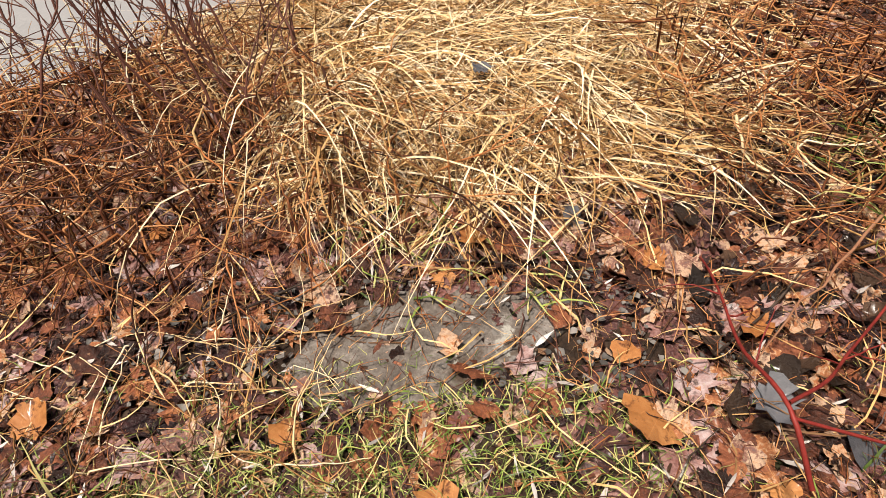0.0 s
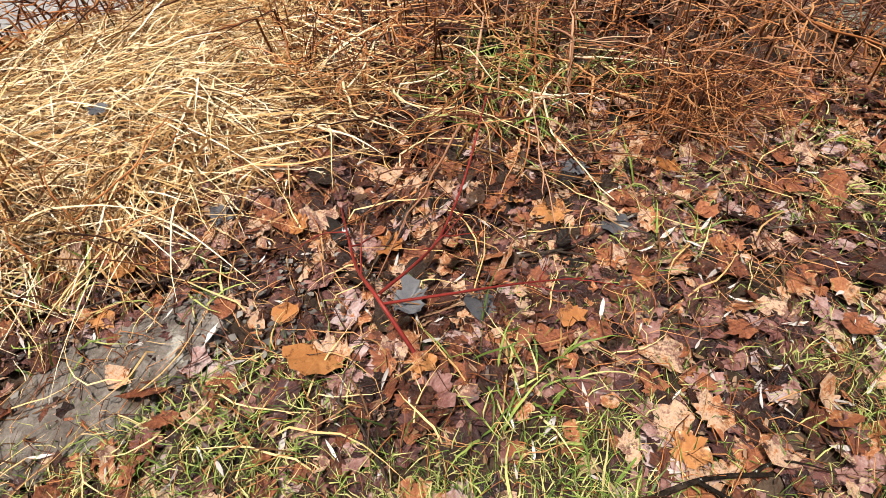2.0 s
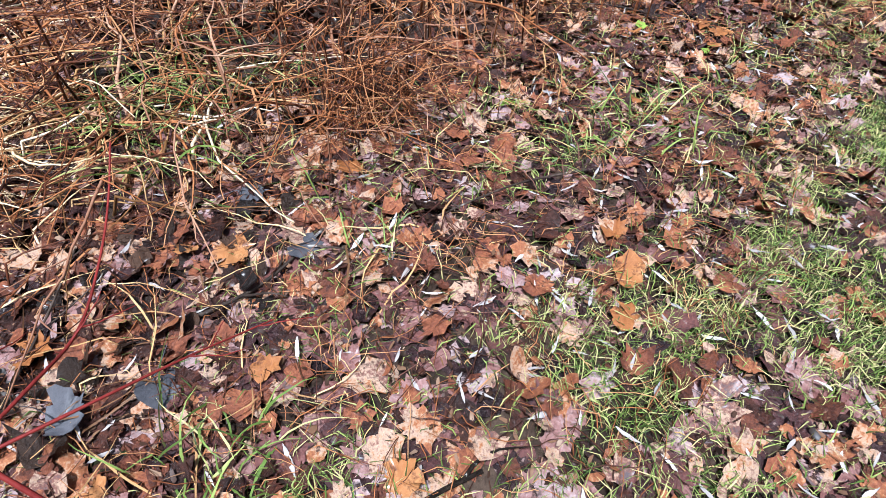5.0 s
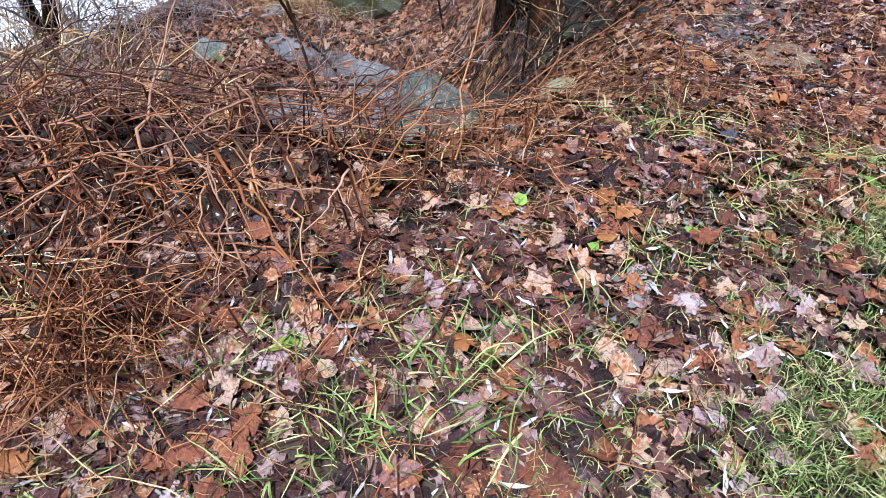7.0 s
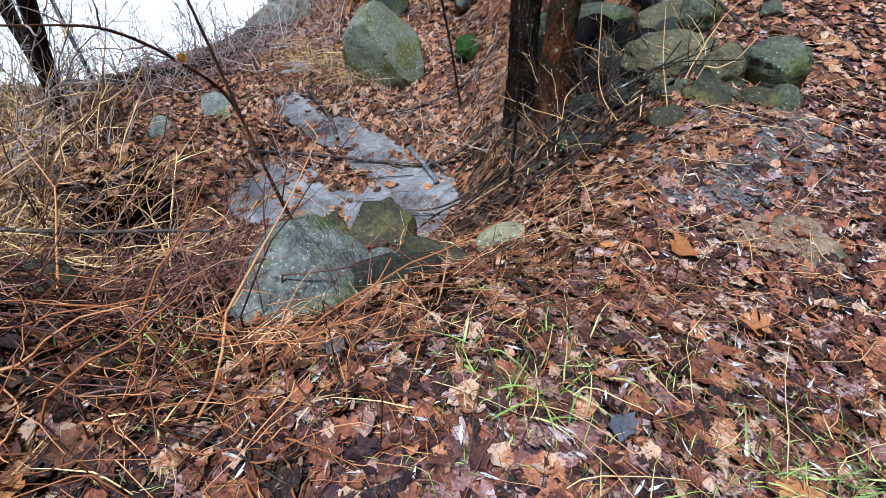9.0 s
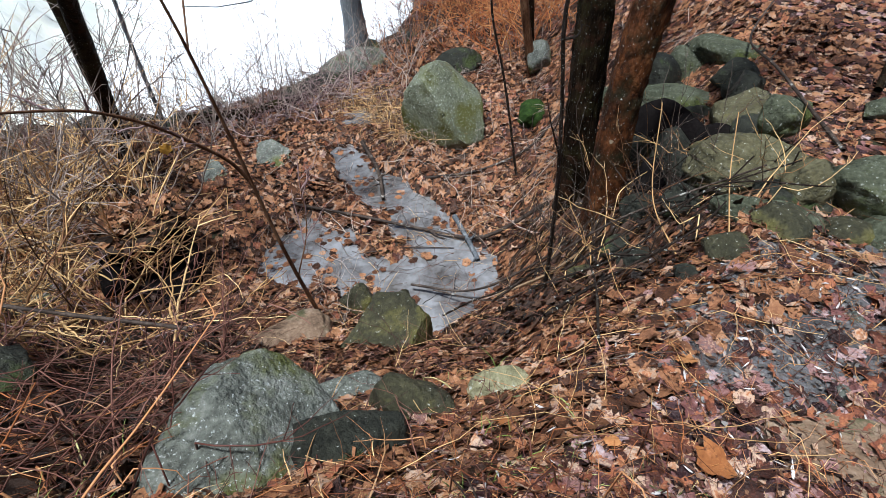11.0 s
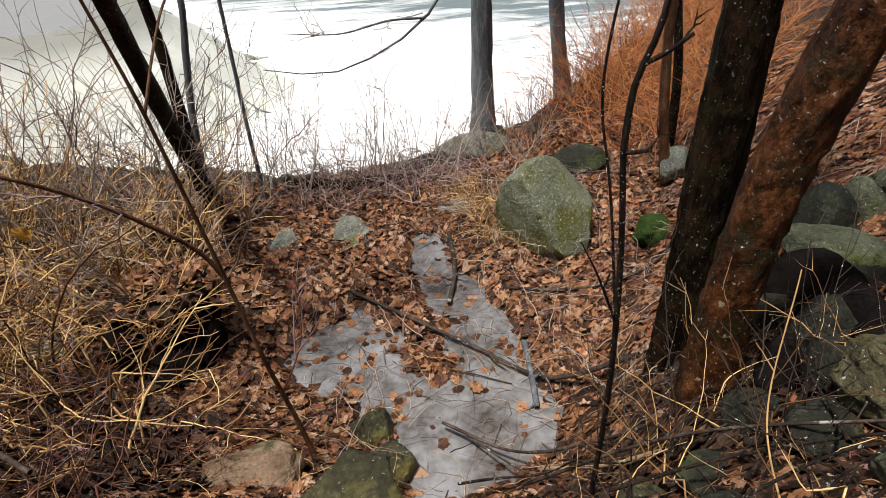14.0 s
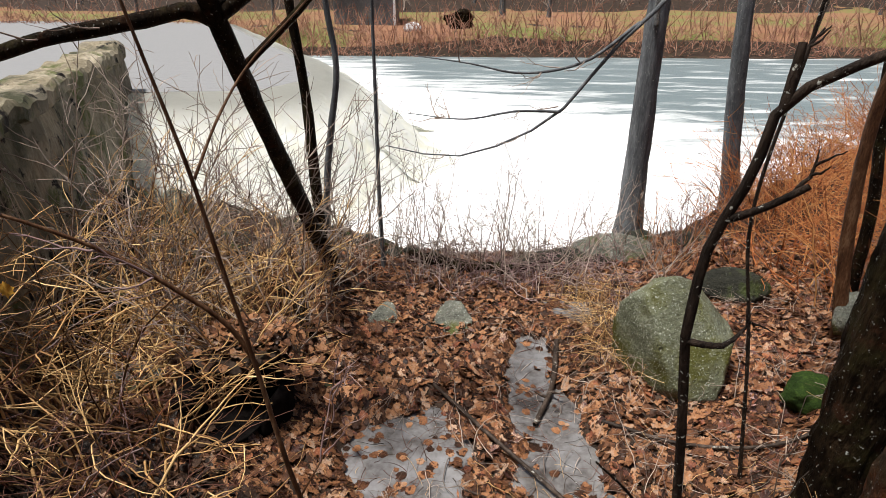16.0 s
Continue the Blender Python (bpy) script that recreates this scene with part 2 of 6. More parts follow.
STONE = surface("grey_green_stone", [(0.15, (0.055, 0.057, 0.045)), (0.5, (0.145, 0.148, 0.12)), (0.85, (0.29, 0.292, 0.245))], (0.4, 0.7), 4, 38, 1.0, 22,
                spots=[((0.10, 0.105, 0.032), 2.6, 0.50, 0.13), ((0.5, 0.52, 0.48), 74, 0.60, 0.06)], bump_distance=0.05)
WALL_STONE = surface("mossy_wall_stone", [(0.15, (0.032, 0.034, 0.020)), (0.5, (0.085, 0.09, 0.055)), (0.85, (0.20, 0.205, 0.15))], (0.45, 0.75), 4, 38, 1.0, 24,
                     spots=[((0.075, 0.085, 0.022), 2.8, 0.50, 0.12), ((0.018, 0.017, 0.011), 6, 0.60, 0.08), ((0.45, 0.46, 0.4), 60, 0.63, 0.05)], bump_distance=0.05)
LICHEN_STONE = surface("pale_lichened_stone", [(0.15, (0.16, 0.145, 0.075)), (0.5, (0.30, 0.275, 0.155)), (0.85, (0.44, 0.41, 0.28))], (0.35, 0.65), 4, 38, 1.0, 22,
                       spots=[((0.13, 0.13, 0.03), 2.2, 0.54, 0.12), ((0.06, 0.06, 0.04), 9, 0.62, 0.08), ((0.6, 0.62, 0.55), 40, 0.62, 0.05)], bump_distance=0.05)
OLIVE_STONE = surface("olive_stone", [(0.15, (0.014, 0.013, 0.006)), (0.5, (0.042, 0.038, 0.017)), (0.85, (0.105, 0.093, 0.046))], (0.45, 0.75), 4, 38, 1.0, 24,
                      spots=[((0.13, 0.115, 0.025), 2.4, 0.50, 0.16), ((0.45, 0.45, 0.4), 40, 0.64, 0.04)], bump_distance=0.04, spec=0.3)
YELLOW_STONE = surface("yellow_lichened_stone", [(0.15, (0.032, 0.028, 0.013)), (0.5, (0.092, 0.08, 0.036)), (0.85, (0.19, 0.17, 0.10))], (0.4, 0.7), 4, 38, 1.0, 24,
                       spots=[((0.13, 0.108, 0.022), 5, 0.57, 0.1), ((0.03, 0.03, 0.02), 7, 0.6, 0.08), ((0.5, 0.5, 0.42), 44, 0.63, 0.04)], bump_distance=0.04, spec=0.3)
DARK_STONE = surface("dark_wet_stone", [(0.15, (0.008, 0.008, 0.005)), (0.5, (0.022, 0.022, 0.014)), (0.85, (0.06, 0.06, 0.04))], (0.5, 0.85), 4, 38, 1.0, 26,
                     spots=[((0.05, 0.065, 0.015), 3.0, 0.52, 0.12), ((0.4, 0.4, 0.36), 40, 0.66, 0.04)], bump_distance=0.04, spec=0.25)
TAN_STONE = surface("brown_slab_stone", [(0.15, (0.075, 0.046, 0.028)), (0.5, (0.19, 0.125, 0.078)), (0.85, (0.34, 0.25, 0.175))], (0.35, 0.65), 4, 38, 1.0, 26, spots=[((0.07, 0.065, 0.03), 5, 0.55, 0.1)], bump_distance=0.02)
MUD_STONE = surface("muddy_grey_slab", [(0.15, (0.06, 0.048, 0.039)), (0.5, (0.14, 0.12, 0.103)), (0.85, (0.26, 0.235, 0.21))], (0.35, 0.7), 5, 60, 0.9, 40, spots=[((0.07, 0.05, 0.036), 4, 0.54, 0.1), ((0.32, 0.31, 0.27), 9, 0.64, 0.04)], bump_distance=0.015)
MUD = surface("wet_grey_mud", [(0.2, (0.03, 0.025, 0.022)), (0.5, (0.085, 0.078, 0.075)), (0.8, (0.17, 0.16, 0.158))], (0.22, 0.55), 4, 55, 1.0, 50, spec=0.4, spots=[((0.06, 0.035, 0.022), 7, 0.56, 0.08)], bump_distance=0.02)
MOSS = surface("bright_moss", [(0.15, (0.010, 0.020, 0.004)), (0.5, (0.026, 0.05, 0.009)), (0.85, (0.075, 0.115, 0.022))], (0.7, 0.95), 7, 70, 1.0, 90, bump_distance=0.02)
CONCRETE = surface("stained_concrete", [(0.15, (0.10, 0.082, 0.052)), (0.5, (0.26, 0.22, 0.15)), (0.85, (0.42, 0.37, 0.28))], (0.55, 0.85), 1.2, 22, 0.9, 14,
                   spots=[((0.05, 0.05, 0.028), 0.9, 0.5, 0.15), ((0.09, 0.10, 0.035), 2.2, 0.54, 0.1), ((0.17, 0.15, 0.11), 1.7, 0.56, 0.07), ((0.012, 0.01, 0.008), 3.1, 0.58, 0.06)], stretch=(1, 1, 0.45), bump_distance=0.03)
# the grey base colour stands in for part of the sky's reflection
POOL_WATER = surface("still_pool", [(0.2, (0.045, 0.037, 0.03)), (0.45, (0.135, 0.125, 0.117)), (0.8, (0.255, 0.25, 0.248))], (0.02, 0.07), 1.6, 9, 0.1, 4, spec=1.0, bump_distance=0.008)
RESERVOIR_WATER = water("reservoir_water", (0.24, 0.24, 0.24), (0.8, 0.8, 0.8), None, 0.5, 3.0, 0.05)
RIVER_WATER = water("foaming_river", (0.15, 0.185, 0.19), (0.86, 0.88, 0.87), (1.1, 0.50, 0.22), 0.45, 1.6, 0.16, stretch=(0.22, 1.0, 1))
FALL_WATER = water("falling_water", (0.82, 0.80, 0.62), (0.93, 0.93, 0.89), (3.0, 0.62, 0.3), 0.35, 5.0, 0.08, stretch=(1.2, 1.2, 0.2))
nodes, links = FALL_WATER.node_tree.nodes, FALL_WATER.node_tree.links
white = nodes["Principled BSDF"].inputs["Base Color"].links[0].from_socket
split = nodes.new("ShaderNodeSeparateXYZ")
links.new(nodes.new("ShaderNodeTexCoord").outputs["Object"], split.inputs[0])
streak = nodes.new("ShaderNodeTexNoise")
streak.inputs["Scale"].default_value, streak.inputs["Detail"].default_value = 2.6, 6.0
jag = nodes.new("ShaderNodeMath")
jag.operation = "MULTIPLY_ADD"
jag.inputs[1].default_value = 0.7
links.new(streak.outputs["Fac"], jag.inputs[0])
links.new(split.outputs["Z"], jag.inputs[2])
broken = nodes.new("ShaderNodeMapRange")
broken.inputs["From Min"].default_value, broken.inputs["From Max"].default_value = -0.62, -1.35
links.new(jag.outputs[0], broken.inputs["Value"])
over = nodes.new("ShaderNodeMix")
over.data_type = "RGBA"
links.new(broken.outputs["Result"], over.inputs["Factor"])
over.inputs[6].default_value = (0.30, 0.295, 0.27, 1)
links.new(white, over.inputs[7])
links.new(over.outputs[2], nodes["Principled BSDF"].inputs["Base Color"])
# light passes through the falling sheet
fall_nodes, fall_links = FALL_WATER.node_tree.nodes, FALL_WATER.node_tree.links
thin, blend = fall_nodes.new("ShaderNodeBsdfTranslucent"), fall_nodes.new("ShaderNodeMixShader")
thin.inputs["Color"].default_value = (0.90, 0.90, 0.82, 1)
blend.inputs["Fac"].default_value = 0.4
fall_links.new(fall_nodes["Principled BSDF"].outputs[0], blend.inputs[1])
fall_links.new(thin.outputs[0], blend.inputs[2])
fall_links.new(blend.outputs[0], fall_nodes["Material Output"].inputs["Surface"])
# near-black colour that stands in for deep shade
SHADE_BLACK = surface("shade_black", [(0.2, (0.004, 0.003, 0.003)), (0.8, (0.012, 0.010, 0.009))], (0.85, 1.0), 6, 40, 0.5, 40, spec=0.02)
GRAVEL = surface("grey_gravel", [(0.0, (0.05, 0.048, 0.045)), (0.5, (0.11, 0.10, 0.09)), (1.0, (0.24, 0.22, 0.2))], (0.4, 0.7), 8, 90, 0.0, 90, pick="island", mix=0.85)
RESERVOIR_WATER.node_tree.nodes["Principled BSDF"].inputs["Specular IOR Level"].default_value = 0.02
# pinker and lighter, with the haze of distance put into the colour
FAR_BRUSH = surface("far_red_brush", [(0.0, (0.16, 0.075, 0.05)), (0.5, (0.35, 0.175, 0.12)), (1.0, (0.5, 0.31, 0.22))], (0.6, 0.9), 0.3, 9, 0.0, 9, pick="island", mix=0.8)
FAR_GRASS = surface("far_meadow", [(0.3, (0.24, 0.12, 0.07)), (0.5, (0.21, 0.13, 0.065)), (0.62, (0.15, 0.16, 0.05))], (0.8, 0.98), 0.12, 3, 0.0, 5, spec=0.1)
GREY_BOARD = surface("grey_boards", [(0.2, (0.10, 0.105, 0.11)), (0.8, (0.2, 0.205, 0.21))], (0.5, 0.8), 1.0, 9, 0.2, 9)
WHITE_PAINT = surface("white_paint", [(0.2, (0.6, 0.6, 0.6)), (0.8, (0.8, 0.8, 0.8))], (0.4, 0.7), 1.0, 9, 0.1, 9)
# soaked leaf kind; its low bright end also carries the hollow's shade
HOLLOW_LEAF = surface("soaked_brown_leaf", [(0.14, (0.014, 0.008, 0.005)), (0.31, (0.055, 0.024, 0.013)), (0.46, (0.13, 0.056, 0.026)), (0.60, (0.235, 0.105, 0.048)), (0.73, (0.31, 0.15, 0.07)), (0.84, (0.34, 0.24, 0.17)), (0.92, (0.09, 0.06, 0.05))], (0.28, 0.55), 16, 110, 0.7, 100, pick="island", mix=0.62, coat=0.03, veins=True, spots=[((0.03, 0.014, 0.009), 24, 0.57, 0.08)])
BOULDER_STONE = surface("grey_green_boulder", [(0.15, (0.07, 0.072, 0.042)), (0.5, (0.155, 0.163, 0.108)), (0.85, (0.29, 0.305, 0.225))], (0.3, 0.6), 3, 42, 1.0, 26,
                        spots=[((0.085, 0.085, 0.022), 1.5, 0.48, 0.12), ((0.05, 0.05, 0.034), 6, 0.66, 0.06), ((0.42, 0.45, 0.38), 55, 0.60, 0.03), ((0.5, 0.52, 0.45), 22, 0.67, 0.03)], bump_distance=0.03)
SAPLING_BARK = surface("lichened_sapling_bark", [(0.15, (0.006, 0.005, 0.004)), (0.5, (0.022, 0.015, 0.011)), (0.85, (0.06, 0.042, 0.03))], (0.4, 0.75), 9, 50, 1.0, 30, stretch=(2, 2, 0.5), spots=[((0.45, 0.45, 0.39), 45.0, 0.62, 0.03)], bump_distance=0.02, spec=0.1)
ORANGE_CANE = surface("orange_cane", [(0.0, (0.16, 0.05, 0.016)), (0.5, (0.30, 0.115, 0.042)), (1.0, (0.52, 0.26, 0.11))], (0.35, 0.6), 6, 90, 0.0, 90, pick="object", mix=0.6)
BROWN_BARK = surface("smooth_brown_bark", [(0.15, (0.03, 0.012, 0.006)), (0.5, (0.09, 0.042, 0.02)), (0.85, (0.19, 0.11, 0.06))], (0.4, 0.7), 7, 40, 0.6, 40, stretch=(2, 2, 0.5), bump_distance=0.01)
ROSE_CANE = surface("pale_rose_cane", [(0.0, (0.15, 0.065, 0.038)), (0.5, (0.36, 0.185, 0.105)), (1.0, (0.60, 0.39, 0.25))], (0.35, 0.6), 6, 90, 0.0, 90, pick="object", mix=0.6)
# near-black leaf colours; part of the ground's shade is in them
ROTTEN_SHADE_LEAF = surface("rotten_shade_leaf", [(0.15, (0.010, 0.006, 0.004)), (0.5, (0.03, 0.016, 0.009)), (0.85, (0.085, 0.043, 0.023))], (0.35, 0.6), 12, 90, 0.9, 110, pick="island", mix=0.7, coat=0.1, spec=0.3)


# ---- the lie of the land ----
POOL, RIVER, RESERVOIR = -2.60, -2.90, -0.95


def wave(x, y, s, seed=0.0):
    """Smooth unevenness about -1 to 1 at a scale of s metres."""
    a = np.sin(x / s * 2.1 + seed) * np.cos(y / s * 1.7 - seed * 1.3)
    b = np.sin((x * 0.8 + y * 0.6) / s * 4.3 + seed * 2.1) * np.cos((y * 0.8 - x * 0.6) / s * 3.9 + seed)
    c = np.sin((x * 0.5 - y * 0.87) / s * 8.9 + seed * 0.7) * np.cos((x * 0.87 + y * 0.5) / s * 8.1)
    return 0.55 * a + 0.3 * b + 0.15 * c


def step(d):
    d = np.clip(d, 0, 1)
    return d * d * (3 - 2 * d)


def shore(x):
    return np.interp(x, [-60, -4, 0.8, 4, 7, 8.5, 10.5, 13, 20, 45], [14, 13, 10.2, 9.0, 9.5, 10.2, 12.3, 15.0, 23, 44])


def wall_side(x, y):
    """Metres to the river's side of the abutment's line (minus: on the reservoir's side)."""
    return (x - 0.7) * 0.906 + (y - 6.2) * 0.423


def height(x, y):
    """The ground's height: a bench that falls to a wet hollow, and past it the river and the far bank."""
    x, y = np.asarray(x, float), np.asarray(y, float)
    bench = np.interp(x, [-40, -1, 2.4, 3.3, 4.1, 5.1, 6.3, 7.6, 9, 14, 40], [0.3, -0.04, -0.06, -0.17, -0.28, -0.63, -0.70, -0.92, -0.9, -0.2, 3.0])
    bench = bench - 0.04 * np.clip(-y - 1, 0, 1) + 0.09 * np.exp(-((x - 0.4) / 1.2) ** 2 - ((y - 2.0) / 0.7) ** 2) + 0.03 * wave(x, y, 1.1)
    # unseen rise behind the camera, added to dim light from that side
    bench = bench + 5.5 * step((-3.0 - y) / 14.0)
    start = np.interp(x, [-6, -2, -1.3, -0.6, 1.5, 2.6, 3.3, 4.6, 5.2, 6.2, 7, 8, 10, 13, 40], [1.0, 1.9, 2.6, 3.1, 3.0, 1.5, 0.45, 0.3, 0.75, 0.95, 1.5, 2.2, 4.0, 6.0, 16])
    end = np.interp(x, [-6, -2, -1.3, -0.6, 1.5, 2.6, 3.3, 4.6, 5.2, 6.2, 7, 8, 10, 13, 40], [3.0, 3.6, 4.3, 5.0, 5.2, 4.5, 4.1, 3.7, 3.0, 3.2, 4.0, 5.2, 8.2, 11.5, 36])
    low = np.where(x < 5, np.interp(x, [1, 3.2, 4.2, 5], [-2.2, -2.28, -2.42, -2.515]), np.interp(x, [5, 6.9, 7.6, 10], [-2.515, -2.52, -2.44, -2.32]))
    puddle = np.exp(-(((x - 5.75) / 0.78) ** 4) - ((y - 3.35) / 0.85) ** 4) + 1.7 * np.exp(-((x - 4.72) / 0.62) ** 2 - ((y - 4.55) / 0.58) ** 2)
    puddle = np.maximum(puddle, np.exp(-(((x - 5.93 - 0.12 * wave(x, y, 0.6, 3.0)) / np.interp(y, [4, 5, 6.3, 7], [0.42, 0.36, 0.22, 0.1])) ** 4) - ((y - 5.1) / 1.45) ** 6))
    low = low - 0.14 * puddle + 0.05 * wave(x, y, 0.7, 1.0) + 0.04 * wave(x, y, 0.31, 2.0) + 0.02 * wave(x, y, 0.12, 8.0)
    low = np.where(y > 6.4, low - 0.12 * np.clip(y - 6.4, 0, 2.0), low)
    reservoir = step(-wall_side(x, y) / 0.3)
    low = low * (1 - reservoir) - 2.2 * reservoir
    d = (y - start) / (end - start)
    s = 0.55 * step(d) + 0.45 * np.clip(d, 0, 1)
    z = bench * (1 - s) + low * s
    z = z + 0.10 * step(s * 4) * step((1 - s) * 4) * wave(x, y, 0.9, 4.0)
    out = step((y - shore(x) + 0.4) / 0.9)
    z = z * (1 - out) - 3.7 * out
    far = step((y - 40.5 - 0.05 * x) / 5.0)
    bank = -1.6 + 0.9 * step((y - 45) / 12) + 16.0 * step((y - 62) / 60) + 0.25 * wave(x, y, 6.0)
    return z * (1 - far) + bank * far

# ---- making of meshes ----
rng = np.random.default_rng(7)


def mesh_of(name, V, F, smooth=True):
    """A mesh from arrays: V (n, 3), F (m, k)."""
    V, F = np.asarray(V, np.float32).reshape(-1, 3), np.asarray(F, np.int32)
    k = F.shape[1]
    me = bpy.data.meshes.new(name)
    me.vertices.add(len(V))
    me.vertices.foreach_set("co", V.ravel())
    me.loops.add(F.size)
    me.loops.foreach_set("vertex_index", F.ravel())
    me.polygons.add(len(F))
    me.polygons.foreach_set("loop_start", np.arange(len(F), dtype=np.int32) * k)
    me.polygons.foreach_set("use_smooth", np.full(len(F), smooth))
    me.update(calc_edges=True)
    return me


def solid(name, VF, material, parent=None, label="", smooth=True):
    """One mesh object, top-level or a part of parent."""
    me = mesh_of(name, VF[0], VF[1], smooth)
    if len(VF) > 2:
        me.attributes.new("leaf", "FLOAT2", "POINT").data.foreach_set("vector", np.asarray(VF[2], np.float32).ravel())
    me.materials.append(material)
    ob = new(name, me)
    if parent is not None:
        ob.parent = parent
    if label:
        ob["label"] = label
    return ob


def joined(*pieces):
    V, F, k = [], [], 0
    for v, f in pieces:
        v = np.asarray(v).reshape(-1, 3)
        V.append(v)
        F.append(np.asarray(f) + k)
        k += len(v)
    return np.concatenate(V), np.concatenate(F)


def stems(base, az, e0, e1, length, seg=7, bend=0.0, jitter=0.0, clear=None):
    """Curved lines (n, seg+1, 3) from base points; az: heading, e0, e1: elevation at foot and tip, in degrees; clear: least height over the ground."""
    base = np.asarray(base, float).reshape(-1, 3)
    n = len(base)
    s = (np.arange(seg) + 0.5) / seg
    full = lambda v: np.broadcast_to(np.asarray(v, float), (n,))[:, None]
    el = np.radians(full(e0) + (full(e1) - full(e0)) * s + rng.normal(0, 1, (n, seg)) * jitter)
    a = np.radians(full(az) + full(bend) * s + rng.normal(0, 1, (n, seg)) * jitter)
    d = np.stack([np.cos(el) * np.cos(a), np.cos(el) * np.sin(a), np.sin(el)], 2) * (full(length) / seg)[:, :, None]
    P = np.concatenate([base[:, None, :], base[:, None, :] + np.cumsum(d, 1)], 1)
    if clear is not None:
        floor_z = height(P[:, 1:, 0], P[:, 1:, 1]) + full(clear)
        P[:, 1:, 2] = np.maximum(P[:, 1:, 2], floor_z)
    return P


def ribbons(P, width):
    """Thin tapering blades along lines."""
    n, k, _ = P.shape
    t = np.gradient(P, axis=1)
    t /= np.linalg.norm(t, axis=2, keepdims=True) + 1e-9
    u = rng.normal(0, 1, (n, 1, 3)) * 0.5 + np.array([0, 0, 1.0])
    side = np.cross(t, np.broadcast_to(u, t.shape))
    side /= np.linalg.norm(side, axis=2, keepdims=True) + 1e-9
    taper = np.interp(np.linspace(0, 1, k), [0, 0.3, 1], [0.8, 1, 0.12])[None, :, None]
    w = np.broadcast_to(np.asarray(width, float), (n,))[:, None, None] * 0.5 * taper
    V = np.stack([P - side * w, P + side * w], 2).reshape(-1, 3)
    i = (np.arange(n)[:, None] * k + np.arange(k - 1)[None, :]) * 2
    F = np.stack([i, i + 1, i + 3, i + 2], 2).reshape(-1, 4)
    return V, F


def tubes(P, r0, r1, sides=4, rough=0.0):
    """Tapering round stems along lines."""
    n, k, _ = P.shape
    t = np.gradient(P, axis=1)
    t /= np.linalg.norm(t, axis=2, keepdims=True) + 1e-9
    up = np.where(np.abs(t[:, :, 2:3]) > 0.9, np.array([1.0, 0, 0]), np.array([0, 0, 1.0]))
    up = np.broadcast_to(up[:, :1], t.shape)
    a = np.cross(t, up)
    a /= np.linalg.norm(a, axis=2, keepdims=True) + 1e-9
    b = np.cross(t, a)
    full = lambda v: np.broadcast_to(np.asarray(v, float), (n,))[:, None]
    r = full(r0) + (full(r1) - full(r0)) * np.linspace(0, 1, k)
    if rough:
        r = r * (1 + rough * rng.normal(0, 1, r.shape))
    th = np.arange(sides) * 2 * np.pi / sides
    ring = a[:, :, None, :] * np.cos(th)[None, None, :, None] + b[:, :, None, :] * np.sin(th)[None, None, :, None]
    V = (P[:, :, None, :] + ring * r[:, :, None, None]).reshape(-1, 3)
    i = (np.arange(n)[:, None, None] * k + np.arange(k - 1)[None, :, None]) * sides
    j, j2 = np.arange(sides)[None, None, :], (np.arange(sides)[None, None, :] + 1) % sides
    F = np.stack([i + j, i + j2, i + sides + j2, i + sides + j], 3).reshape(-1, 4)
    return V, F


def along(points, n=24):
    """A smooth line of n points through the given ones."""
    p = np.asarray(points, float)
    d = np.concatenate([[0], np.cumsum(np.linalg.norm(np.diff(p, axis=0), axis=1))])
    m = np.gradient(p, d, axis=0) if len(p) > 2 else np.repeat([(p[1] - p[0]) / d[1]], 2, 0)
    out = []
    for s in np.linspace(0, d[-1], n):
        i = min(np.searchsorted(d, s, side="right") - 1, len(p) - 2)
        h = d[i + 1] - d[i]
        u = (s - d[i]) / h
        out.append((2 * u**3 - 3 * u**2 + 1) * p[i] + (u**3 - 2 * u**2 + u) * h * m[i] + (-2 * u**3 + 3 * u**2) * p[i + 1] + (u**3 - u**2) * h * m[i + 1])
    return np.array(out)


def limb(points, r0, r1, sides=10, n=24, knots=0.0, flare=0.0, ridges=0.0):
    """One limb or trunk through the given points, with knots, a flared foot and ridged bark; closed at its tip."""
    P = along(points, n)[None]
    V, F = tubes(P, r0, r1, sides)
    c = np.repeat(P[0], sides, 0)
    s = np.repeat(np.linspace(0, 1, n), sides)
    j = np.tile(np.arange(sides), n)
    k = 1 + knots * rng.normal(0, 1, n)[np.repeat(np.arange(n), sides)] + flare * np.exp(-s * 16) * (1 + 0.5 * np.sin(j * 2 * np.pi / sides * 4 + 1))
    if ridges:
        a = j * 2 * np.pi / sides
        k = k + ridges * np.sin(a * 9 + 2.5 * np.sin(s * 23) + 1.3 * np.sin(s * 61)) * np.sin(a * 4 + s * 70 + 2 * np.sin(s * 31)) * 1.5
        k = k + ridges * 0.8 * np.sin(a * 2 + s * 26) + ridges * 0.5 * rng.normal(0, 1, len(s))
    V = c + (V - c) * k[:, None]
    return V, F, P[0]


